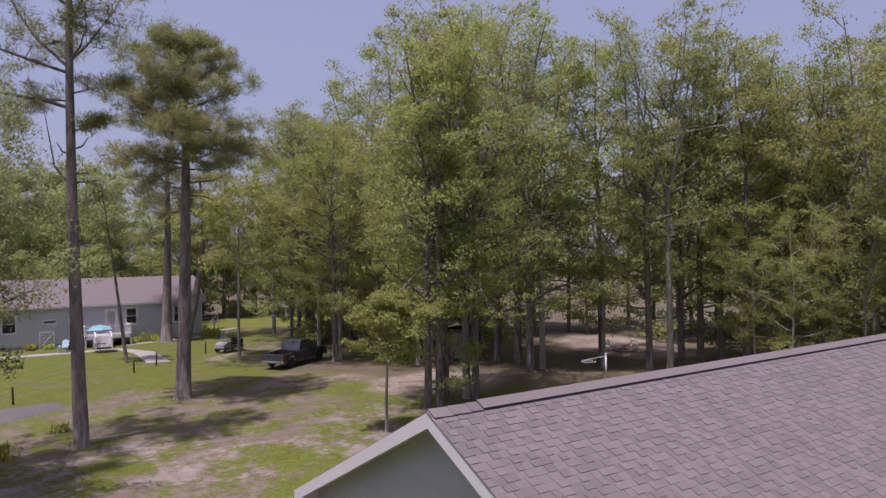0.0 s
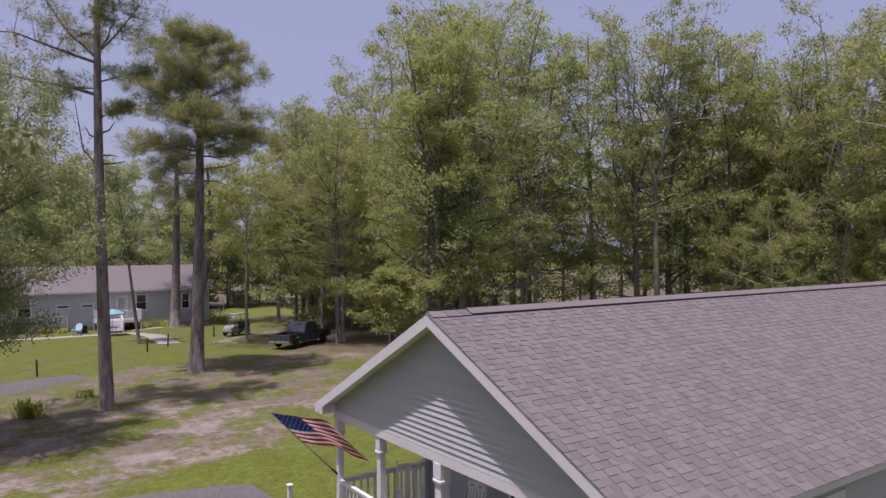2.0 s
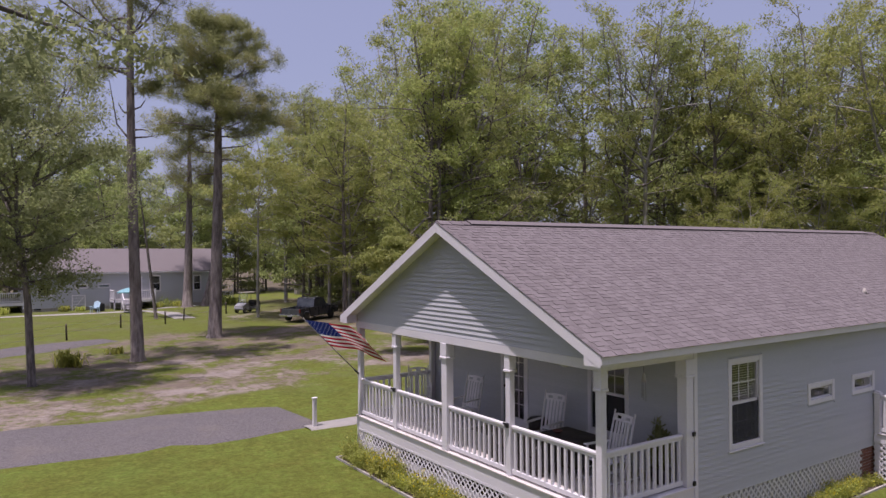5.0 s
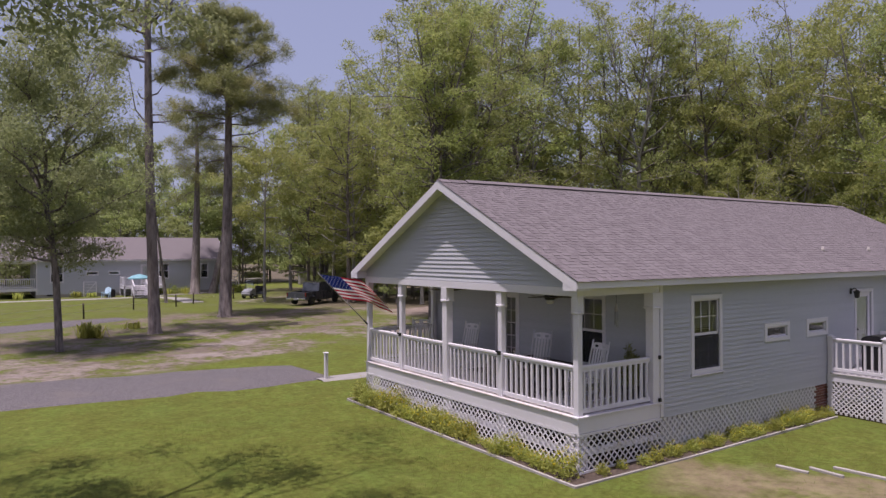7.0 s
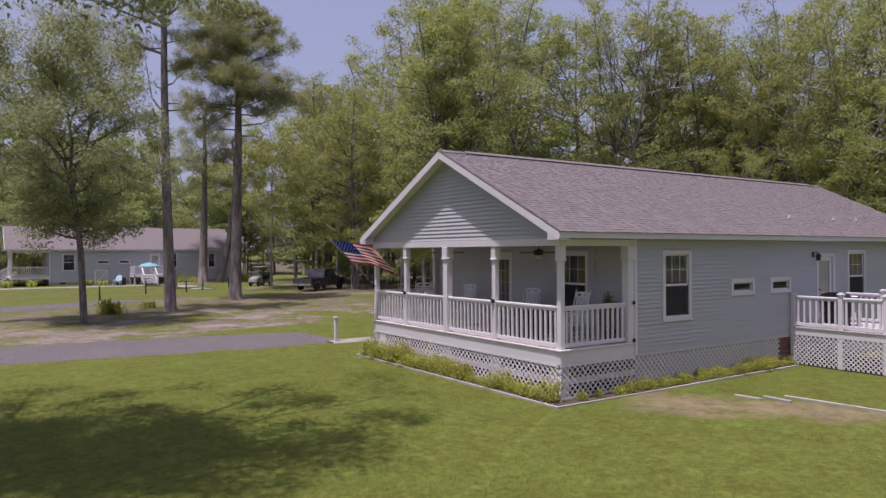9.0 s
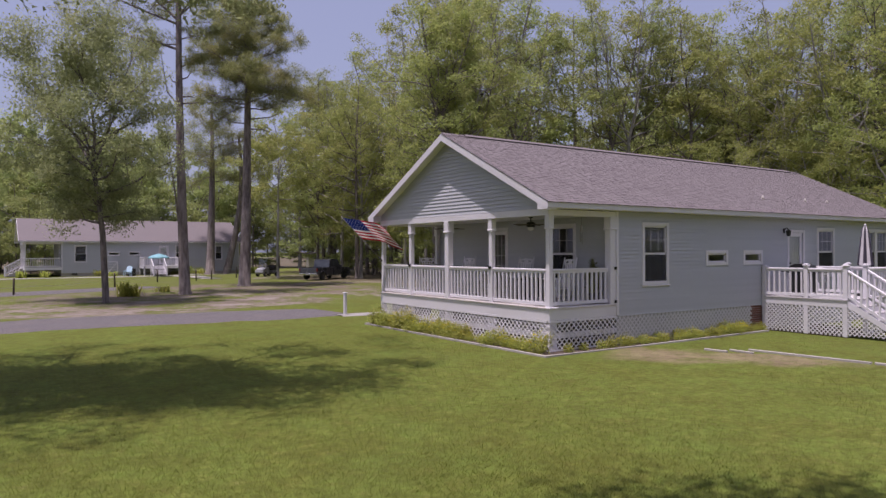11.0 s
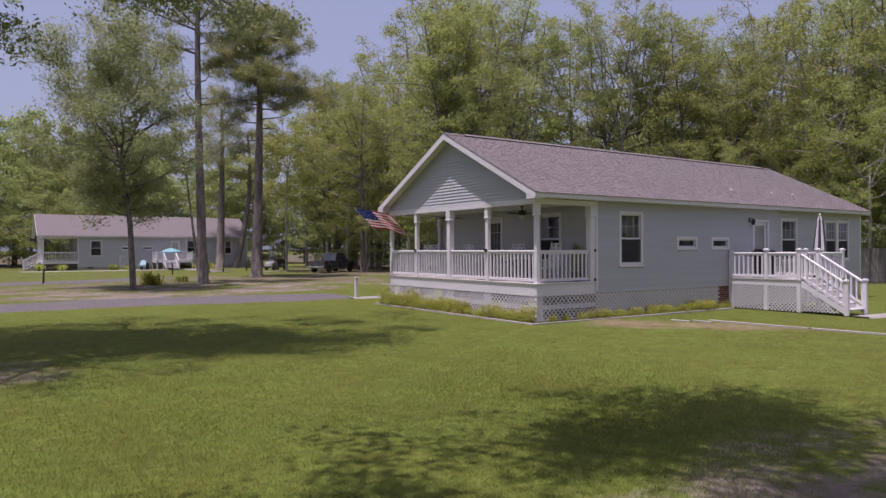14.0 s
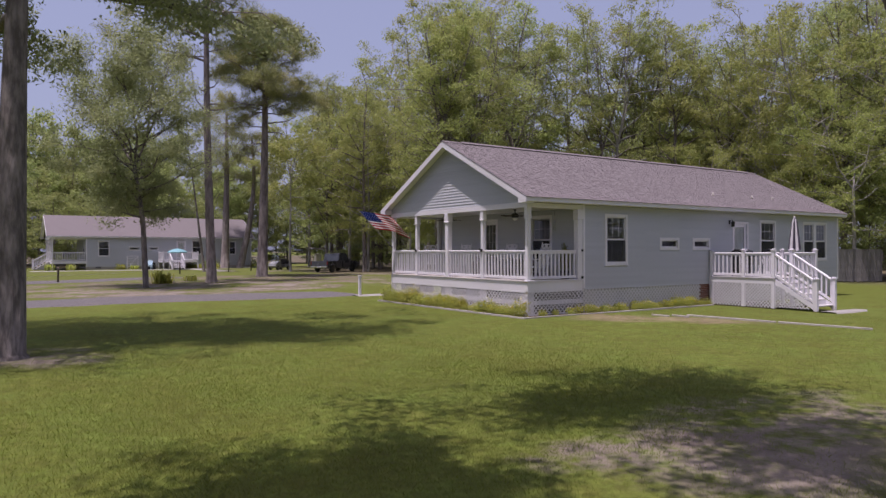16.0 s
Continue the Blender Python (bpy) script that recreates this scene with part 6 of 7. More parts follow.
def covered_sofa(place, turn):
    s = thing("outdoor_bench", "dark-cushioned wicker porch bench by the railing", "bench", place, turn)
    part("seat_base", Geo().box(-0.30, -0.62, 0.05, 0.30, 0.62, 0.36, None, 0.03), DARK_WICKER, s)
    part("cushion", Geo().box(-0.29, -0.58, 0.36, 0.27, 0.58, 0.47, None, 0.045), DARK_WICKER, s, "dark seat cushion")
    part("backrest", Geo().box(0.20, -0.60, 0.36, 0.31, 0.60, 0.74, None, 0.04), DARK_WICKER, s)
    for y in (-0.66, 0.66):
        part("armrest", Geo().box(-0.30, y - 0.05, 0.05, 0.30, y + 0.05, 0.58, None, 0.03), DARK_WICKER, s)


covered_sofa((0.62, 2.6, DECK_Z), 180)


def planter(place, seed, h=0.42, label="dark round pot with a leafy green porch plant"):
    p = thing("potted_plant", label, "plant", place)
    part("pot", Geo().lathe([(0.12, 0), (0.15, 0.02), (0.19, 0.26), (0.20, 0.28), (0.17, 0.28), (0.16, 0.24)], sides=18), DARK_WICKER, p)
    rng = np.random.default_rng(seed)
    stems, tips = Geo(), []
    for k in range(14):
        a, r = k * 0.9, rng.uniform(0.03, 0.22)
        top = 0.28 + h * (1.0 - 2.6 * r) * rng.uniform(0.8, 1.05)
        e = (r * math.cos(a), r * math.sin(a), top)
        stems.tube([(0, 0, 0.22), (e[0] * 0.7, e[1] * 0.7, 0.25 + (top - 0.25) * 0.5), e], [0.008, 0.006, 0.003], 4, False)
        tips += [e, (e[0] * 0.85, e[1] * 0.85, 0.28 + (top - 0.28) * 0.62), (e[0] * 0.7, e[1] * 0.7, 0.28 + (top - 0.28) * 0.3)]
    part("stem", stems, LEAF_PINE, p)
    v, f = leaf_cards(rng, tips, 0.11, 34, 0.14, 0.24, 1.3, 0.2, 1.0)
    part("foliage", quick_mesh("foliage", v, f, [LEAF_PINE]), None, p)


planter((2.0, 0.46, DECK_Z), 3, 0.82, "dark pot with an upright spiky green porch plant")


def ceiling_fan(place):
    f = thing("ceiling_fan", "dark bronze ceiling fan hanging under the porch ceiling", "fan", place, 20, "porch ceiling fans")
    part("downrod", Geo().tube([(0, 0, 0), (0, 0, -0.14)], [0.018, 0.018], 8).lathe([(0.02, -0.04), (0.07, -0.01), (0.075, 0.0)], sides=16), BLACK_METAL, f)
    part("motor", Geo().lathe([(0.03, -0.30), (0.11, -0.28), (0.13, -0.22), (0.12, -0.16), (0.04, -0.13)], sides=18), BLACK_METAL, f)
    part("light_bowl", Geo().lathe([(0.02, -0.38), (0.08, -0.36), (0.10, -0.31), (0.09, -0.29)], sides=16), BLINDS, f, "pale glass light bowl")
    for k in range(5):
        o = part("blade", Geo().box(0.12, -0.065, -0.225, 0.52, 0.065, -0.215, None, 0.004), POST_WOOD, f)
        o.matrix_basis = pose(0, 0, 0, 8, 0, 72 * k)
    return f


fan = ceiling_fan((1.2, 2.05, 3.445))
copy_thing(fan, pose(1.2, 6.1, 3.445, 0, 0, 50))


def wind_chime(place):
    w = thing("wind_chime", "weathered wood and metal wind chime hanging under the porch ceiling", "ornament", place)
    part("cord", Geo().tube([(0, 0, 0), (0, 0, -0.62)], [0.004, 0.004], 5), BLACK_METAL, w)
    part("bell", Geo().lathe([(0.012, -0.28), (0.03, -0.33), (0.042, -0.42), (0.055, -0.44), (0.04, -0.44)], sides=14), TIMBER, w)
    for k in range(5):
        a = 1.257 * k
        part("chime_tube", Geo().tube([(0.035 * math.cos(a), 0.035 * math.sin(a), -0.43), (0.035 * math.cos(a), 0.035 * math.sin(a), -0.66 - 0.03 * k)], [0.008, 0.008], 6), GREY_METAL, w)


wind_chime((1.45, 0.35, 3.445))
solid("doormat", Geo().box(-0.38, -0.6, 0, 0.38, 0.6, 0.018, None, 0.006), MAT_BROWN, "brown fibre doormat on the porch floor", "doormat", (1.85, 5.0, DECK_Z + 0.001))


def wall_lamp(place):
    w = thing("wall_lamp", "black lantern wall lamp mounted beside the side door", "lamp", place)
    part("back_plate", Geo().box(-0.05, -0.02, -0.07, 0.05, 0.0, 0.09, None, 0.006), BLACK_METAL, w)
    part("arm", Geo().tube([(0, -0.02, 0.05), (0, -0.10, 0.10), (0, -0.16, 0.04)], [0.012, 0.012, 0.012], 6), BLACK_METAL, w)
    part("lantern", Geo().lathe([(0.04, -0.17), (0.055, -0.16), (0.075, -0.02), (0.09, 0.0), (0.02, 0.05)], (0, -0.16, 0.0), 6), BLACK_METAL, w)
    part("lamp_glass", Geo().lathe([(0.045, -0.15), (0.066, -0.03)], (0, -0.16, 0.0), 6), BLINDS, w, "frosted lamp glass")


wall_lamp((10.28, -0.022, 3.12))


def patio_umbrella(place):
    u = thing("patio_umbrella", "closed patio umbrella in dark and pale stripes on the deck", "umbrella", place)
    part("pole", Geo().tube([(0, 0, 0.05), (0, 0, 2.18)], [0.022, 0.02], 10), WHITE, u)
    part("base", Geo().lathe([(0.26, 0), (0.26, 0.05), (0.08, 0.10), (0.05, 0.22)], sides=20), BLACK_METAL, u)
    g = Geo()
    n = 16
    prof = ((0.035, 2.18), (0.09, 2.02), (0.125, 1.7), (0.16, 1.35), (0.19, 1.05), (0.20, 0.92))
    verts = []
    for r, z in prof:
        for j in range(n):
            a = 2 * math.pi * j / n
            k = r * (1.12 if j % 2 else 0.72)
            verts.append((k * math.cos(a), k * math.sin(a), z + (0.05 if j % 2 and z < 1 else 0)))
    for i in range(len(prof) - 1):
        for j in range(n):
            g.add([verts[i * n + j], verts[i * n + (j + 1) % n], verts[(i + 1) * n + (j + 1) % n], verts[(i + 1) * n + j]], [(0, 1, 2, 3)], 1 if (j // 2) % 2 == 1 else 0)
    part("canopy", g, [UMBRELLA_DARK, UMBRELLA_PALE], u, "folded striped canopy")
    part("finial", Geo().lathe([(0.02, 2.17), (0.035, 2.20), (0.02, 2.24)], sides=10), WHITE, u)


patio_umbrella((11.3, -2.05, 1.075))


def grill(place, turn):
    g = thing("barbecue_grill", "black covered barbecue grill standing on the deck", "grill", place, turn)
    part("cart", Geo().box(-0.30, -0.25, 0.12, 0.30, 0.25, 0.72, None, 0.02), BLACK_METAL, g)
    lid = [(-0.33, 0.72), (0.33, 0.72), (0.33, 0.84), (0.26, 0.94), (0.10, 1.0), (-0.10, 1.0), (-0.26, 0.94), (-0.33, 0.84)]
    part("lid", Geo().prism(lid, 0.52, pose(0, -0.26, 0)), BLACK_METAL, g)
    for s in (-1, 1):
        part("side_shelf", Geo().box(s * 0.34, -0.22, 0.74, s * 0.62, 0.22, 0.77, None, 0.008), BLACK_METAL, g)
        for y in (-0.22, 0.22):
            part("leg", Geo().tube([(s * 0.27, y, 0.0), (s * 0.27, y, 0.14)], [0.02, 0.02], 8), BLACK_METAL, g)
    part("lid_handle", Geo().tube([(-0.2, -0.30, 0.86), (0.2, -0.30, 0.86)], [0.014, 0.014], 8), GREY_METAL, g)


grill((9.62, -1.0, 1.075), 90)


def deck_chair(place, turn):
    c = thing("patio_chair", "white plastic patio chair on the deck", "chair", place, turn)
    part("seat", Geo().box(-0.25, -0.25, 0.40, 0.25, 0.25, 0.43, None, 0.012), CART_WHITE, c)
    back = Geo()
    for k in range(5):
        back.box(0.22, -0.22 + k * 0.095, 0.43, 0.245, -0.16 + k * 0.095, 0.85, pose(0, 0, 0, 0, 6, 0))
    back.box(0.215, -0.25, 0.83, 0.25, 0.25, 0.90, pose(0, 0, 0, 0, 6, 0), 0.012)
    part("backrest", back, CART_WHITE, c)
    for x in (-0.22, 0.22):
        for y in (-0.22, 0.22):
            part("leg", Geo().box(x - 0.02, y - 0.02, 0, x + 0.02, y + 0.02, 0.41), CART_WHITE, c)
    for y in (-0.27, 0.27):
        part("armrest", Geo().box(-0.24, y - 0.025, 0.62, 0.26, y + 0.025, 0.65, None, 0.008).box(-0.22, y - 0.015, 0.42, -0.19, y + 0.015, 0.62), CART_WHITE, c)
    return c


deck_chair((10.6, -0.9, 1.075), 200)
# ---- flag ----
def build_flag():
    f = thing("flag", "striped national flag flying from an angled pole on the porch post", "flag", (0.0, 8.50, 2.16))
    foot, tip = Vector((0.02, -0.04, 0.0)), Vector((-1.40, 0.22, 1.50))
    part("pole", Geo().tube([foot, foot.lerp(tip, 0.5), tip], [0.014, 0.014, 0.012], 8), CONCRETE, f, "slim pale flagpole")
    part("finial", Geo().lathe([(0.008, -0.02), (0.020, 0.0), (0.016, 0.02), (0.004, 0.035)], tip, 10), MORTAR, f)
    part("bracket", Geo().tube([foot, foot.lerp(tip, 0.09)], [0.026, 0.024], 8), BLACK_METAL, f)
    d = (foot - tip).normalized()
    fly = Vector((0.80, -0.58, -0.10)).normalized()
    out = d.cross(fly).normalized()
    hoist, length, NU, NV = 0.98, 1.58, 30, 26

    def at(u, v, lift=0.0):
        wave = 0.085 * math.sin(7.5 * u + 1.3 * v) * u + 0.05 * math.sin(13 * u - 2.0 * v + 1) * u
        sag = -0.26 * u * u * (0.6 + 0.4 * v)
        return tip + d * (0.03 + hoist * v) + fly * length * u * (1 - 0.08 * u) + out * (wave + lift) + Vector((0, 0, sag))

    verts, faces, slots = [], [], []
    for i in range(NU + 1):
        for j in range(NV + 1):
            verts.append(at(i / NU, j / NV))
    for i in range(NU):
        for j in range(NV):
            a = i * (NV + 1) + j
            faces.append((a, a + 1, a + NV + 2, a + NV + 1))
            stripe = j // 2
            slots.append(2 if (i < 12 and stripe < 7) else (0 if stripe % 2 == 0 else 1))
    me = quick_mesh("cloth", verts, np.array(faces), [FLAG_RED, FLAG_WHITE, FLAG_BLUE], slots)
    me.polygons.foreach_set("use_smooth", [True] * len(me.polygons))
    cloth = part("cloth", me, None, f, "red and white striped cloth with blue corner")
    star = Geo()
    for r in range(9):
        for c in range(6 if r % 2 == 0 else 5):
            u0, v0 = (0.033 + (c + (0.5 if r % 2 else 0.0)) * 0.064), 0.05 + r * 0.0535
            for lift in (0.006, -0.006):
                pts = []
                for k in range(10):
                    a, rad = math.pi * k / 5, 0.021 if k % 2 == 0 else 0.009
                    pts.append(at(u0 + rad * math.cos(a) / length, v0 + rad * math.sin(a) / hoist, lift))
                star.add(pts, [tuple(range(10))])
    part("stars", star, FLAG_WHITE, cloth, "white stars")


build_flag()

# ---- beds, edging and small garden things ----
def edging():
    e = thing("garden_edging", "weathered timber edging round the flower bed", "edging")
    for a, b in (((-0.50, 8.75), (-0.48, 4.2)), ((-0.48, 4.2), (-0.50, -0.42)), ((-0.50, -0.42), (2.6, -0.46)), ((2.6, -0.46), (5.6, -0.42)), ((5.6, -0.42), (8.75, -0.40)), ((-0.50, 8.75), (0.0, 8.80))):
        part("edging_board", Geo().beam((*a, -0.012), (*b, -0.012), 0.045, 0.09, bevel=0.010), TIMBER, e)
    # bed soil also runs under porch and deck, as shade-dark ground behind the lattice
    bed = Geo().box(-0.47, -0.40, -0.05, 2.4, 8.75, 0.012).box(2.4, -0.40, -0.05, 8.75, 0.05, 0.012).box(9.05, -2.6, -0.05, 11.8, 0.05, 0.012)
    tagged(part("garden_bed", bed, SOIL), "flower bed of dark bare soil, run on under porch and deck to darken the lattice gaps", "garden bed", kind="structure")


edging()


def shrub_parts(seed, h, r, n, leaf, count):
    rng = np.random.default_rng(seed)
    stems, tips = Geo(), []
    for k in range(n):
        a, q = k * 2.4, r * math.sqrt((k + 0.5) / n)
        e = (q * math.cos(a), q * math.sin(a), h * (1 - 0.3 * (q / r) ** 2) * rng.uniform(0.45, 1.15))
        stems.tube([(q * 0.3 * math.cos(a), q * 0.3 * math.sin(a), -0.02), (e[0] * 0.7, e[1] * 0.7, e[2] * 0.55), e], [0.008, 0.006, 0.003], 4, False)
        tips += [e, (e[0] * 0.9, e[1] * 0.9, e[2] * 0.6), (e[0] * 0.8, e[1] * 0.8, e[2] * 0.3)]
    v, f = leaf_cards(rng, tips, r * 0.46, count, leaf, 0.34, 1.0, 0.3, 0.9)
    return stems, v, f, tips[::3], rng


def flower_shrub(seed, h, r, label, blooms, place, leaf=0.075):
    stems, v, f, tips, rng = shrub_parts(seed, h, r, 22, leaf, 9)
    s = thing("flowering_shrub", label, "shrub", place, 0, "shrubs in the flower bed")
    part("stem", stems, LEAF_BED, s)
    part("foliage", quick_mesh("foliage", v, f, [LEAF_BED]), None, s)
    if blooms:
        v, f = leaf_cards(rng, tips, 0.06, blooms, 0.034, 0.8, 0.6, 1.0)
        v = v + (0, 0, 0.03)
        part("blossom", quick_mesh("blossom", v, f, [PETAL]), None, s, "small yellow blossoms")
    return s


def bed_planting():
    rng = random.Random(6)
    kinds = [flower_shrub(51, 0.45, 0.30, "low yellow-green shrub with small yellow flowers in the bed", 4, (-0.24, 0.1, 0.012)),
             flower_shrub(52, 0.38, 0.27, "low yellow-green shrub in the flower bed", 1, (-0.24, 4.2, 0.012)),
             flower_shrub(53, 0.58, 0.36, "rounded leafy green shrub at the porch corner", 0, (-0.20, 8.3, 0.012))]
    y = 0.5
    while y < 8.6:
        k = 2 if y > 7.6 else (0 if rng.random() < (0.75 if y < 4 else 0.4) else 1)
        s = rng.uniform(0.5, 1.1) * (0.75 if y < 3.2 else 1.0)
        copy_thing(kinds[k], pose(-0.25 + rng.uniform(-0.10, 0.10), y, 0.012, 0, 0, rng.uniform(0, 360)) @ Matrix.Diagonal((s, s, s * rng.uniform(0.8, 1.3), 1)))
        y += rng.uniform(0.14, 0.27)
    x = 0.45
    while x < 8.7:
        s = rng.uniform(0.30, 0.66) * (1.15 if x > 6 else 1.0)
        copy_thing(kinds[0 if rng.random() < 0.55 else 1], pose(x, -0.22 + rng.uniform(-0.07, 0.07), 0.012, 0, 0, rng.uniform(0, 360)) @ Matrix.Diagonal((s * 1.25, s, s, 1)))
        x += rng.uniform(0.4, 0.6) if x < 2.4 else rng.uniform(0.14, 0.28)


bed_planting()
g = Geo().box(-0.055, -0.055, -0.05, 0.055, 0.055, 0.86, None, 0.008).box(-0.075, -0.075, 0.86, 0.075, 0.075, 0.90, None, 0.01)
solid("path_post", g, WHITE, "short white capped post beside the garden path", "post", (0.36, 12.1, 0.0))


def loose_timber(a, b, label):
    a, b = Vector((*a, 0.002)), Vector((*b, 0.002))
    d = b - a
    g = Geo().box(0, -0.035, -0.04, d.length, 0.035, 0.025, None, 0.008)
    solid("timber", g, TIMBER, label, "timber", a, math.degrees(math.atan2(d.y, d.x)), "timbers on the lawn")


loose_timber((3.65, -1.75), (3.72, -2.35), "short weathered timber lying on the lawn")
loose_timber((4.05, -2.2), (4.02, -2.85), "short weathered timber lying on the worn grass")
loose_timber((4.45, -2.45), (4.75, -5.2), "long weathered timber lying on the lawn")
loose_timber((4.78, -5.25), (5.1, -7.6), "long weathered timber lying in the grass")


def spiky_plant(place, seed, n=60, h=0.75, mat=LEAF_BED, label="clump of arching strap-leaved garden plants"):
    rng = np.random.default_rng(seed)
    v, f = [], []
    for k in range(n):
        a, r = rng.random() * 6.28, rng.uniform(0.15, 0.8)
        o = Vector((rng.normal(0, 0.22), rng.normal(0, 0.22), 0))
        d = Vector((math.cos(a) * r, math.sin(a) * r, 0)) * h * 0.8
        s = Vector((-math.sin(a), math.cos(a), 0)) * 0.04
        top = h * rng.uniform(0.6, 1.0)
        i = len(v)
        pts = [o, o + d * 0.45 + Vector((0, 0, top * 0.75)), o + d + Vector((0, 0, top * (1.0 - 0.35 * r)))]
        v += [pts[0] - s, pts[0] + s, pts[1] + s, pts[1] - s, pts[2] + s * 0.15, pts[2] - s * 0.15]
        f += [(i, i + 1, i + 2, i + 3), (i + 3, i + 2, i + 4, i + 5)]
    ob = new("garden_plant", quick_mesh("garden_plant", [tuple(p) for p in v], np.array(f), [mat]))
    ob.matrix_basis = pose(*place)
    return tagged(ob, label, "plant", "strap-leaved plants")


for i, (x, y, h) in enumerate(((-4.75, 30.0, 1.0), (-4.35, 29.8, 0.85), (-1.9, 33.5, 0.45), (9.2, 67.6, 0.8), (14.6, 68.0, 0.9), (15.6, 69.5, 0.9), (-1.0, 68.2, 0.7), (16.6, 71.0, 0.8), (0.3, 67.9, 0.6), (7.4, 68.0, 0.7), (-8.2, 66.8, 0.9), (-6.0, 67.9, 0.8))):
    spiky_plant((x, y, -0.02), 60 + i, 60, h)


# ---- fence, yard and neighbour's things ----
def wire_fence():
    fence = thing("wire_fence", "low wire fence on dark wooden posts across the yard", "fence")
    spots = [(-16.5, 28.5), (-9.9, 35.0), (-3.45, 42.0), (0.7, 48.2), (4.0, 48.9), (6.0, 51.5), (9.18, 54.4), (10.8, 55.9)]
    me = Geo().tube([(0, 0, -0.1), (0, 0, 0.9), (0.01, 0, 1.02)], [0.062, 0.058, 0.05], 8).mesh("fence_post", POST_WOOD)
    for i, (x, y) in enumerate(spots):
        o = part("fence_post", me, None, fence)
        o.matrix_basis = pose(x, y, 0, 2 * math.sin(i * 2.1), 2 * math.cos(i * 1.7), 40 * i)
    for a, b in zip(spots, spots[1:]):
        for z in (0.45, 0.92):
            p, q = Vector((*a, z)), Vector((*b, z))
            part("wire", Geo().tube([p, p.lerp(q, 0.5) - Vector((0, 0, 0.05)), q], [0.007] * 3, 4, False), GREY_METAL, fence)


wire_fence()


def board_fence(a, b, h, label):
    a, b = Vector((*a, 0)), Vector((*b, 0))
    f = thing("board_fence", label, "fence", a, math.degrees(math.atan2((b - a).y, (b - a).x)))
    L = (b - a).length
    me = Geo().box(0, -0.01, 0.03, 0.138, 0.01, h, None, 0.004).mesh("fence_board", FENCE_WOOD)
    n = int(L / 0.145)
    for k in range(n):
        o = part("fence_board", me, None, f)
        o.matrix_basis = pose(k * 0.145, 0, 0.012 * math.sin(k * 2.3))
    for k in range(int(L / 2.4) + 1):
        part("fence_post", Geo().box(k * 2.4 - 0.045, 0.02, -0.1, k * 2.4 + 0.045, 0.11, h + 0.03), FENCE_WOOD, f)
    for z in (0.4, h - 0.3):
        part("fence_rail", Geo().box(0, 0.012, z, L, 0.05, z + 0.09), FENCE_WOOD, f)


board_fence((31.0, 7.4), (34.2, 5.0), 2.1, "weathered grey board fence panel at the wood's edge")
board_fence((34.4, 4.6), (39.5, 1.0), 1.4, "low dark board fence among the trees")


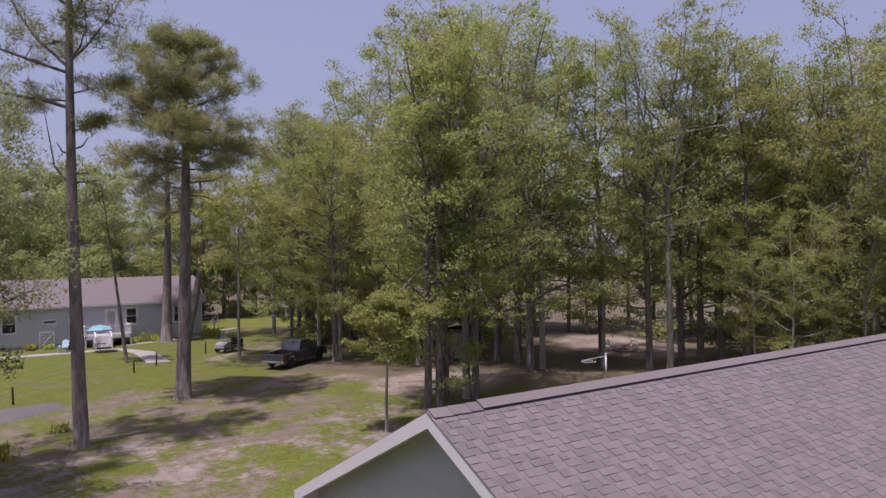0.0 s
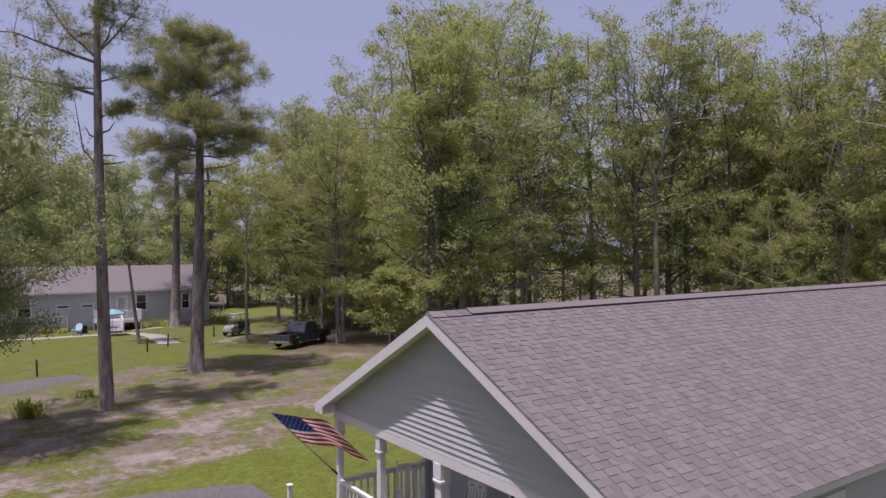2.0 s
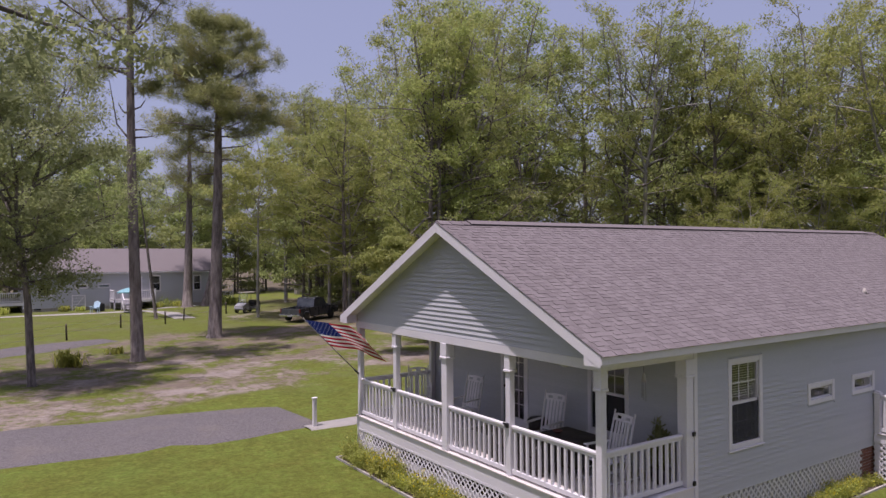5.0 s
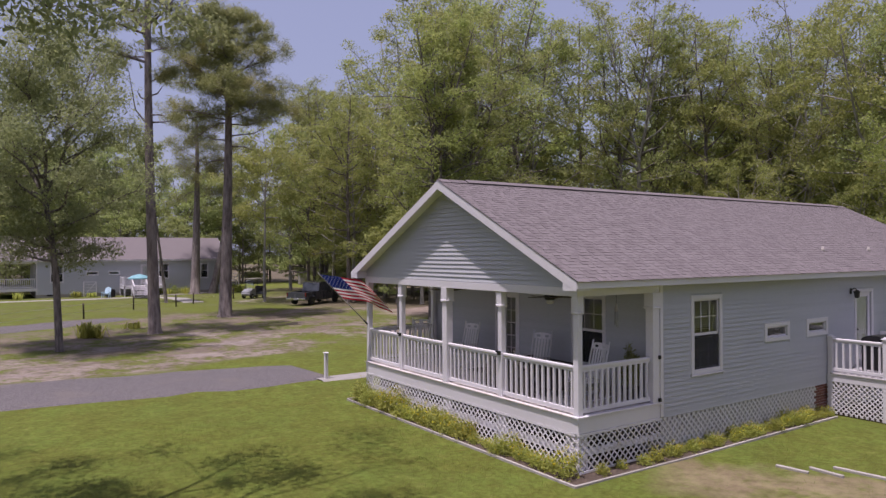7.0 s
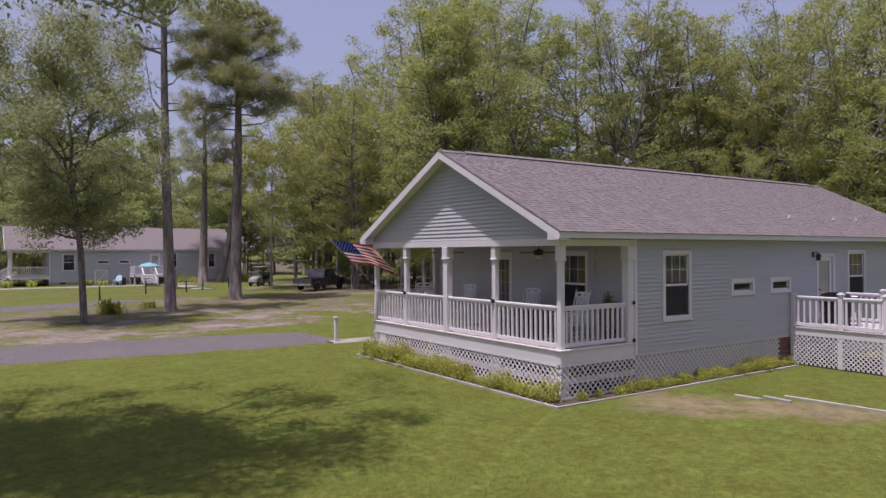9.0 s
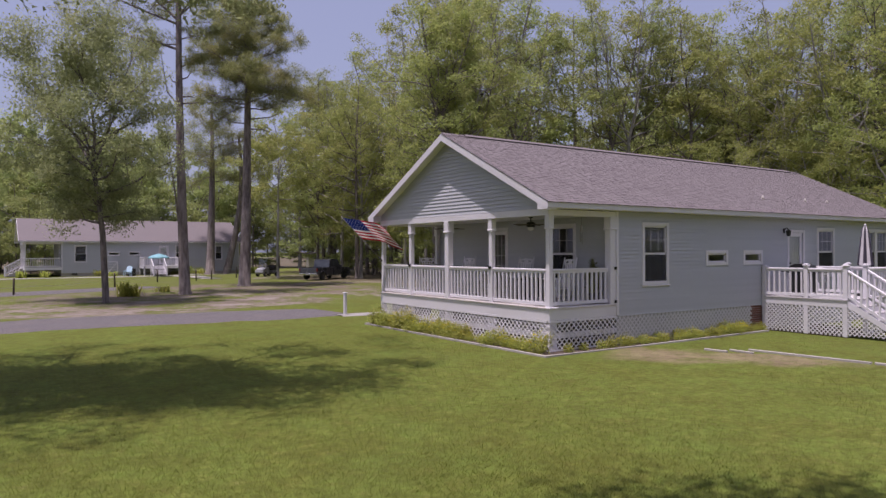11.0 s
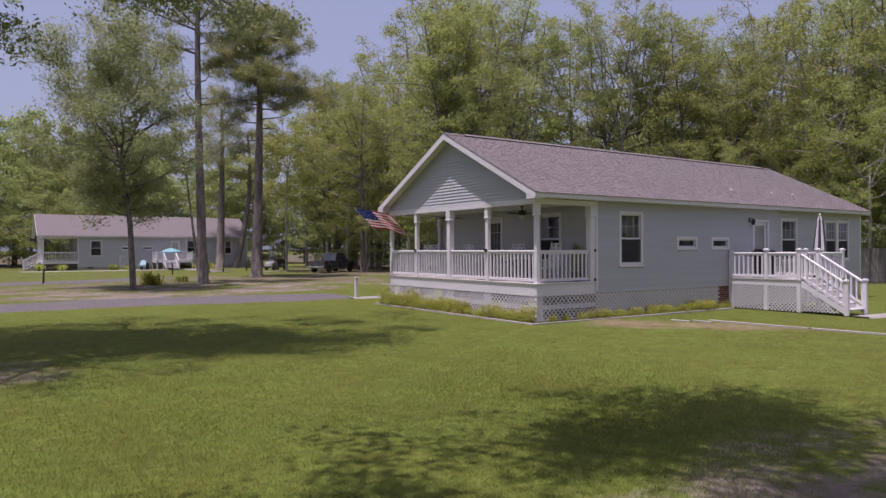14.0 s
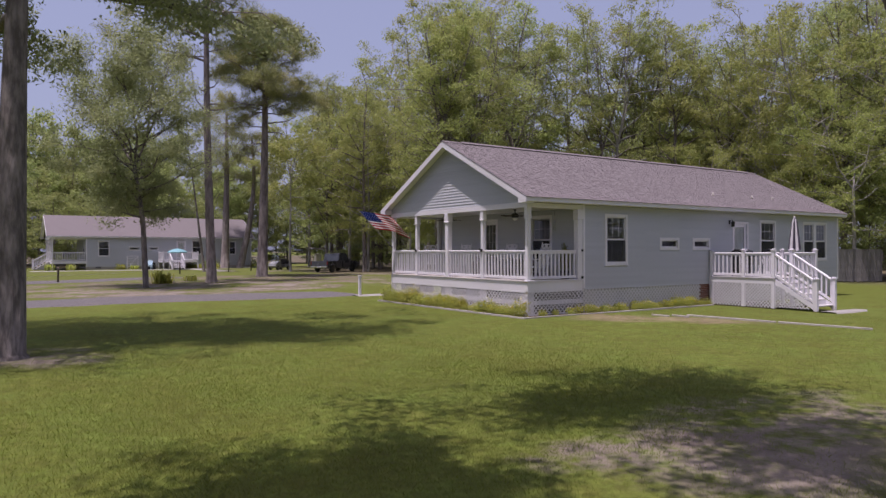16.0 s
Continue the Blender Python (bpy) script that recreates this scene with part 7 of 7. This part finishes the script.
def pickup(place, turn):
    """A crew-cab pickup; its nose points along local +x."""
    t = thing("pickup_truck", "dark pickup truck parked under the trees on the dirt", "pickup truck", place, turn)
    w = 0.93
    low = [(-2.85, 0.50), (-2.85, 1.06), (-0.72, 1.10), (1.0, 1.12), (2.55, 1.02), (2.82, 0.90), (2.86, 0.50), (2.42, 0.42), (2.3, 0.70), (2.05, 0.86), (1.7, 0.86), (1.45, 0.70), (1.33, 0.42), (-1.33, 0.42), (-1.45, 0.70), (-1.7, 0.86), (-2.05, 0.86), (-2.3, 0.70), (-2.42, 0.42)]
    body = Geo()
    for y0, y1 in ((-w, -w + 0.09), (w - 0.09, w)):
        body.prism(low, y1 - y0, pose(0, y0, 0))
    body.box(0.98, -w + 0.09, 0.55, 2.72, w - 0.09, 1.06, None, 0.04)
    body.box(-2.80, -w + 0.09, 0.60, -0.76, w - 0.09, 0.70).box(-0.80, -w + 0.09, 0.5, 1.0, w - 0.09, 1.08)
    body.box(-0.80, -w + 0.09, 0.7, -0.72, w - 0.09, 1.08)
    part("body", body, TRUCK_PAINT, t, "dark glossy truck body with open bed")
    part("tailgate", Geo().box(-2.87, -w + 0.10, 0.60, -2.79, w - 0.10, 1.06, None, 0.02), TRUCK_PAINT, t)
    cab = [(-0.76, 1.08), (-0.62, 1.74), (-0.30, 1.83), (0.55, 1.81), (0.78, 1.72), (1.30, 1.12)]
    part("cab", Geo().prism(cab, 2 * w - 0.24, pose(0, -w + 0.12, 0)), TRUCK_PAINT, t)
    side = [[(-0.60, 1.16), (-0.50, 1.66), (0.02, 1.72), (0.02, 1.16)], [(0.10, 1.16), (0.10, 1.72), (0.52, 1.72), (0.70, 1.66), (1.10, 1.17)]]
    for s in side:
        for y in (-w + 0.112, w - 0.122):
            part("side_window", Geo().prism(s, 0.010, pose(0, y, 0)), TINTED, t, "tinted side window")
    part("rear_window", Geo().box(-0.004, -0.66, 0.02, 0.006, 0.66, 0.50, pose(-0.752, 0, 1.14, 0, 12, 0)), TINTED, t, "tinted rear window")
    part("windscreen", Geo().box(-0.006, -0.70, 0.02, 0.006, 0.70, 0.70, pose(1.275, 0, 1.16, 0, -41, 0)), TINTED, t)
    part("rear_bumper", Geo().box(-3.0, -0.90, 0.44, -2.86, 0.90, 0.60, None, 0.03), CHROME, t, "chrome rear bumper")
    part("front_bumper", Geo().box(2.82, -0.9, 0.42, 2.98, 0.9, 0.62, None, 0.04), CHROME, t)
    part("running_board", Geo().box(-1.25, -w - 0.02, 0.36, 1.25, -w + 0.1, 0.42, None, 0.02), CHROME, t, "bright running board")
    part("number_plate", Geo().box(-3.012, -0.16, 0.46, -3.0, 0.16, 0.58), CART_WHITE, t)
    for y in (-w + 0.06, w - 0.06):
        part("tail_lamp", Geo().box(-2.872, y - 0.07, 0.74, -2.80, y + 0.07, 1.04, None, 0.015), RED_LENS, t, "red tail lamp")
        part("mirror", Geo().box(0.95, y * 1.17 - 0.08, 1.12, 1.08, y * 1.17 + 0.08, 1.30, None, 0.03), TRUCK_PAINT, t)
        part("headlamp", Geo().box(2.70, y - 0.12, 0.78, 2.84, y + 0.08, 0.95, None, 0.02), CART_WHITE, t)
    for x in (-1.88, 1.88):
        for y in (-w + 0.13, w - 0.13):
            wheel = part("wheel", Geo().lathe([(0.24, -0.12), (0.36, -0.12), (0.39, -0.07), (0.39, 0.07), (0.36, 0.12), (0.24, 0.12)], sides=24), RUBBER, t, "black truck tyre")
            wheel.matrix_basis = pose(x, y, 0.39, 90)
            part("rim", Geo().lathe([(0.03, 0.125), (0.10, 0.10), (0.20, 0.105), (0.245, 0.122), (0.245, -0.122), (0.20, -0.105), (0.10, -0.10), (0.03, -0.125)], sides=20), CHROME, wheel)


pickup((14.65, 45.7, 0.0), 34)


def golf_cart(place, turn):
    """A two-row golf cart; its nose points along local +x."""
    c = thing("golf_cart", "white golf cart with tan roof parked near the woods", "golf cart", place, turn)
    nose = [(0.35, 0.30), (0.35, 0.92), (0.72, 0.90), (1.12, 0.66), (1.20, 0.42), (1.05, 0.28)]
    part("front_cowl", Geo().prism(nose, 1.06, pose(0, -0.53, 0)), CART_WHITE, c, "white moulded front cowl")
    part("rear_body", Geo().box(-1.15, -0.55, 0.34, -0.30, 0.55, 0.62, None, 0.05), CART_WHITE, c)
    part("floor_pan", Geo().box(-0.4, -0.55, 0.24, 0.5, 0.55, 0.30, None, 0.01), BLACK_METAL, c)
    part("seat", Geo().box(-0.65, -0.5, 0.62, -0.15, 0.5, 0.74, None, 0.04), DARK_WICKER, c, "dark seat cushion")
    part("backrest", Geo().box(-0.72, -0.5, 0.76, -0.62, 0.5, 1.15, None, 0.04), DARK_WICKER, c)
    part("rear_box", Geo().box(-1.2, -0.45, 0.64, -0.80, 0.45, 0.98, None, 0.03), BLACK_METAL, c)
    part("roof", Geo().box(-1.05, -0.58, 1.82, 0.62, 0.58, 1.90, None, 0.035), CANVAS_TAN, c, "tan cart roof")
    for x, lean in ((0.55, 0.18), (-0.95, 0.0)):
        for y in (-0.50, 0.50):
            part("roof_strut", Geo().tube([(x + lean, y, 0.85 if x > 0 else 0.6), (x - 0.05, y, 1.83)], [0.018, 0.018], 8), BLACK_METAL, c)
    part("windscreen", Geo().box(-0.004, -0.5, 0.0, 0.004, 0.5, 0.9, pose(0.72, 0, 0.92, 0, -13, 0)), GLASS, c, "clear windscreen")
    part("steering_wheel", Geo().tube([(0.25 + 0.06 * math.cos(a), 0.25 + 0.16 * math.sin(a), 0.98 + 0.13 * math.cos(a)) for a in np.linspace(0, 6.28, 17)], [0.012] * 17, 6), BLACK_METAL, c)
    for y in (-0.36, 0.36):
        part("headlamp", Geo().box(1.02, y - 0.10, 0.56, 1.17, y + 0.10, 0.66, None, 0.02), CONCRETE, c)
    for x in (-0.80, 0.85):
        for y in (-0.50, 0.50):
            wheel = part("wheel", Geo().lathe([(0.12, -0.09), (0.21, -0.09), (0.235, -0.05), (0.235, 0.05), (0.21, 0.09), (0.12, 0.09)], sides=20), RUBBER, c, "small black tyre")
            wheel.matrix_basis = pose(x, y, 0.235, 90)
            part("rim", Geo().lathe([(0.02, 0.095), (0.12, 0.092), (0.12, -0.092), (0.02, -0.095)], sides=14), CHROME, wheel)


golf_cart((12.7, 55.6, 0.0), -152)


def parasol_table(place):
    t = thing("patio_table", "round garden table under an open teal parasol", "table", place)
    part("tabletop", Geo().lathe([(0.5, 0.70), (0.52, 0.715), (0.52, 0.735), (0.5, 0.74)], sides=24), CART_WHITE, t)
    part("pole", Geo().tube([(0, 0, 0), (0, 0, 2.34)], [0.022, 0.02], 8), GREY_METAL, t)
    for k in range(4):
        a = math.radians(45 + 90 * k)
        part("leg", Geo().tube([(0.42 * math.cos(a), 0.42 * math.sin(a), 0.70), (0.46 * math.cos(a), 0.46 * math.sin(a), 0)], [0.018, 0.018], 6), CART_WHITE, t)
    g = Geo()
    n = 8
    top = (0, 0, 2.34)
    rim = [(1.05 * math.cos(2 * math.pi * k / n), 1.05 * math.sin(2 * math.pi * k / n), 1.94) for k in range(n)]
    mid = [(0.62 * math.cos(2 * math.pi * k / n), 0.62 * math.sin(2 * math.pi * k / n), 2.18) for k in range(n)]
    hem = [(x, y, z - 0.10) for x, y, z in rim]
    for k in range(n):
        j = (k + 1) % n
        g.add([top, mid[k], mid[j]], [(0, 1, 2)])
        g.add([mid[k], rim[k], rim[j], mid[j]], [(0, 1, 2, 3)])
        g.add([rim[k], hem[k], hem[j], rim[j]], [(0, 1, 2, 3)])
    canopy = part("canopy", g, TEAL, t, "open teal parasol canopy")
    for k in range(n):
        part("rib", Geo().tube([(0, 0, 2.31), tuple(0.97 * a for a in rim[k][:2]) + (1.92,)], [0.008, 0.006], 4, False), GREY_METAL, canopy)


parasol_table((3.75, 62.7, 0.0))


def adirondack(place, turn):
    c = thing("garden_chair", "pale blue slatted garden chair on the neighbour's lawn", "chair", place, turn)
    part("seat", Geo().box(-0.3, -0.28, 0.0, 0.3, 0.28, 0.03, pose(0, 0, 0.36, 0, 12, 0), 0.008), CHAIR_BLUE, c)
    back = Geo()
    for k in range(5):
        back.box(0.0, -0.28 + k * 0.115, 0.0, 0.02, -0.18 + k * 0.115, 0.82 - 0.05 * abs(k - 2), pose(0.24, 0, 0.28, 0, 22, 0), 0.006)
    part("backrest", back, CHAIR_BLUE, c)
    for y in (-0.32, 0.32):
        part("armrest", Geo().box(-0.36, y - 0.06, 0.54, 0.36, y + 0.06, 0.565, None, 0.008), CHAIR_BLUE, c)
        part("leg", Geo().box(-0.32, y - 0.02, 0, -0.22, y + 0.02, 0.54), CHAIR_BLUE, c)
        part("leg", Geo().box(0.10, y - 0.02, 0, 0.20, y + 0.02, 0.54), CHAIR_BLUE, c)


adirondack((1.1, 64.4, 0.04), 60)
g = Geo().box(-0.4, -0.4, 0.0, 0.4, 0.4, 0.75, None, 0.04).lathe([(0.3, 0.75), (0.3, 0.79), (0.05, 0.80)], sides=20)
solid("cooling_unit", g, BLACK_METAL, "dark square cooling unit beside the neighbouring house", "machine", (1.75, 66.4, 0.0))


def trellis(place, turn, w, h, label):
    t = thing("trellis", label, "trellis", place, turn)
    part("trellis_frame", Geo().box(0, -0.03, 0, 0.06, 0.03, h).box(w - 0.06, -0.03, 0, w, 0.03, h).box(0.06, -0.03, h - 0.06, w - 0.06, 0.03, h).beam((0.03, 0, 0.05), (w - 0.03, 0, h - 0.05), 0.05, 0.05), WHITE_WOOD, t)
    for k in range(1, 5):
        part("slat", Geo().box(0.06, -0.012, h * k / 5 - 0.015, w - 0.06, 0.012, h * k / 5 + 0.015), WHITE_WOOD, t)


trellis((-0.4, 68.6, 0.0), 0, 1.2, 1.5, "white wooden trellis against the neighbouring house")
trellis((14.6, 72.0, 0.0), 25, 2.4, 1.9, "white wooden gate frame behind the neighbouring house")
g = Geo().box(-0.4, -0.4, 0, 0.4, 0.4, 1.5, None, 0.03).box(-0.45, -0.45, 1.5, 0.45, 0.45, 1.62, None, 0.03)
solid("utility_box", g, CONCRETE, "pale utility box standing in the forest glade", "utility box", (27.9, 80.6, 0.0))


def fire_ring(place):
    f = thing("fire_ring", "rough ring of stones and brush in the clearing", "fire ring", place)
    rng = random.Random(3)
    for k in range(22):
        a, r = k * 0.286 * 1.0, 0.75 + rng.uniform(-0.06, 0.06)
        s = rng.uniform(0.10, 0.17)
        g = Geo().lathe([(s * 0.6, -0.04), (s, s * 0.35), (s * 0.8, s * 0.8), (s * 0.2, s)], sides=7)
        o = part("stone", g, CONCRETE, f)
        o.matrix_basis = pose(r * math.cos(a), r * math.sin(a), 0, rng.uniform(-8, 8), rng.uniform(-8, 8), rng.uniform(0, 360))
    for k in range(14):
        a = rng.uniform(0, 6.28)
        part("stick", Geo().tube([(0.5 * math.cos(a), 0.5 * math.sin(a), 0.02), (-0.2 * math.cos(a + 0.5), -0.2 * math.sin(a + 0.5), 0.35)], [0.02, 0.012], 5), POST_WOOD, f)


g = Geo().beam((-0.8, 0, 0.06), (-0.8, 0, 1.3), 0.09, 0.09, up=Vector((0, 1, 0))).beam((0.8, 0, 0.06), (0.8, 0, 1.3), 0.09, 0.09, up=Vector((0, 1, 0)))
g.beam((-0.8, 0, 1.26), (0.8, 0, 1.26), 0.08, 0.08).beam((-0.8, 0, 0.12), (0.8, 0, 0.12), 0.08, 0.08).beam((-0.78, 0, 1.22), (0.78, 0, 0.16), 0.06, 0.05)
solid("yard_gate", g, WHITE_WOOD, "white timber gate panel beside the neighbouring house", "gate", (15.0, 71.0, -0.06), 0)
for x, y, s in ((8.2, 68.3, 1.6), (9.3, 68.4, 1.3), (14.2, 69.5, 1.9), (6.6, 68.2, 1.2), (-1.2, 68.2, 1.2)):
    stems, v, f, _, _ = shrub_parts(int(60 + x), 0.5, 0.42, 16, 0.12, 9)
    bush = thing("shrub", "low bright green shrub by the neighbouring house wall", "shrub", (x, y, 0), 0, "shrubs by the far house")
    bush.scale = (s, s, s)
    part("stem", stems, LEAF_DEEP, bush)
    part("foliage", quick_mesh("foliage", v, f, [LEAF_GUM]), None, bush)


fire_ring((38.2, 34.9, 0.0))


def clothes_pole(place):
    p = thing("yard_pole", "white metal pole with a flat rack in the back yard", "pole", place)
    part("pole", Geo().tube([(0, 0, -0.1), (0, 0, 1.55)], [0.06, 0.055], 10), WHITE, p)
    part("cap", Geo().lathe([(0.07, 1.55), (0.08, 1.58), (0.05, 1.64)], sides=12), WHITE, p)
    part("rack", Geo().beam((0, 0, 1.45), (-1.3, 0.75, 1.2), 0.05, 0.05).beam((-0.75, 0.1, 1.15), (-1.4, 0.45, 1.12), 0.04, 0.04).beam((-0.55, 0.6, 1.15), (-1.2, 0.95, 1.12), 0.04, 0.04).beam((-1.4, 0.45, 1.12), (-1.2, 0.95, 1.12), 0.04, 0.04), WHITE, p)


clothes_pole((27.6, 27.0, 0.0))


def resin_chair(place, turn):
    """Moulded garden armchair, facing local -x."""
    c = thing("garden_chair", "white moulded plastic chair in the forest clearing", "chair", place, turn, "chairs in the clearing")
    part("seat", Geo().box(-0.26, -0.24, 0.40, 0.22, 0.24, 0.43, None, 0.012), WHITE, c)
    tilt = pose(0.21, 0, 0.42, 0, 14, 0)
    for k in range(5):
        y = -0.18 + 0.09 * k
        part("back_slat", Geo().box(-0.012, y - 0.033, 0.0, 0.012, y + 0.033, 0.42 - 0.06 * abs(k - 2) ** 1.5, tilt, 0.006), WHITE, c)
    for y in (-0.26, 0.26):
        part("armrest", Geo().tube([(-0.26, y, 0.42), (-0.25, y, 0.62), (0.05, y, 0.65), (0.27, y * 0.9, 0.66)], [0.025] * 4, 6), WHITE, c)
        for x in (-0.24, 0.24):
            part("leg", Geo().tube([(x * 1.1, y, 0.0), (x, y * 0.95, 0.42)], [0.022, 0.03], 6), WHITE, c)


resin_chair((37.9, 36.2, 0.0), 60)
resin_chair((39.5, 34.9, 0.0), 140)


def shed(place, turn):
    s = thing("garden_shed", "dark green wooden shed half hidden among the trees", "shed", place, turn)
    part("wall", Geo().box(-1.6, -1.3, 0.1, 1.6, 1.3, 2.3, None, 0.02), POST_WOOD, s)
    part("roof", Geo().prism([(-1.8, 2.25), (0, 3.0), (1.8, 2.25), (1.8, 2.15), (0, 2.9), (-1.8, 2.15)], 3.0, pose(0, -1.5, 0)), ROOF_EDGE, s)
    part("door", Geo().box(-0.5, -1.33, 0.15, 0.5, -1.30, 2.05), FENCE_WOOD, s)
    part("skid", Geo().box(-1.6, -1.2, 0, 1.6, -1.0, 0.1).box(-1.6, 1.0, 0, 1.6, 1.2, 0.1), POST_WOOD, s)


shed((25.5, 40.2, 0.0), -34)

# ---- lawn blades ----
def lawn(name, label, seed, size):
    """Short blades strewn over the front lawn, thickest in its middle, thinned where soil shows."""
    rng = np.random.default_rng(seed)
    q = np.c_[rng.uniform(-16, 9, 1500000), rng.uniform(-14.5, 9, 1500000)]
    away = (q[:, 0] + 9.5) ** 2 + (q[:, 1] + 9.5) ** 2
    p = q[rng.random(len(q)) < 0.085 + 0.90 * np.exp(-away / 26.0)]
    bare = np.zeros(len(p), bool)
    for x0, x1, y0, y1 in ((-0.55, 18.7, -0.5, 8.9), (8.9, 12, -4.2, 0), (8.9, 13, -5.9, -4.2), (0.0, 2.5, 11.7, 12.6)):
        bare |= (p[:, 0] > x0) & (p[:, 0] < x1) & (p[:, 1] > y0) & (p[:, 1] < y1)
    drive = (p[:, 0] < 0.6) & (p[:, 1] > 12.3 - 0.03 * (p[:, 0] + 2)) & (p[:, 1] < 17.2)
    patch = 0.5 + 0.25 * np.sin(0.9 * p[:, 0] + 1.3 * np.sin(0.7 * p[:, 1])) + 0.25 * np.sin(1.7 * p[:, 1] + 0.8 * np.sin(1.1 * p[:, 0]))
    for cx, cy, r in ((-5.4, -12.2, 1.3), (-6.9, -12.4, 1.2), (-8.2, -12.4, 0.8), (-9.2, -12.0, 0.7), (3.2, -3.0, 1.6), (-13.6, -0.4, 1.3)):
        bare |= ((p[:, 0] - cx) ** 2 + (p[:, 1] - cy) ** 2 < r * r * (0.6 + 0.8 * rng.random(len(p)))) & (rng.random(len(p)) < 0.75)
    kept = ~bare & ~drive & (rng.random(len(p)) < 0.7 + 0.3 * patch)
    p = p[kept]
    n = len(p)
    h = size * rng.uniform(0.45, 1.35, n) * (0.85 + 0.3 * patch[kept])
    a, lean = rng.uniform(0, 2 * np.pi, n), rng.normal(0, 1.25, (n, 2))
    w = 0.0026
    base = np.c_[p, np.full(n, -0.022)]
    side = np.c_[np.cos(a), np.sin(a), np.zeros(n)] * w
    tip = base + np.c_[lean * h[:, None], h + 0.02]
    verts = np.stack([base - side, base + side, tip], 1).reshape(-1, 3)
    ob = new(name, quick_mesh(name, verts, np.arange(3 * n).reshape(n, 3), [BLADE]))
    tagged(ob, label, "grass", kind="stuff")


lawn("grass", "short mown green grass blades of the front lawn", 7, 0.024)

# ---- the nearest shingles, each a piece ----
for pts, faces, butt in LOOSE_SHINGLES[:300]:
    part("shingle", Geo().add(pts, faces).add(pts, butt, 1), [SHINGLE, SHINGLE_BUTT_SHADE], NEAR_SLOPE)
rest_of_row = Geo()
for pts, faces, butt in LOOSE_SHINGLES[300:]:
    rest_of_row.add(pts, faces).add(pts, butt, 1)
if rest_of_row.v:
    part("shingle_layer", rest_of_row, [SHINGLE_JOINED, SHINGLE_BUTT_SHADE], NEAR_SLOPE)["kind"] = "stuff"
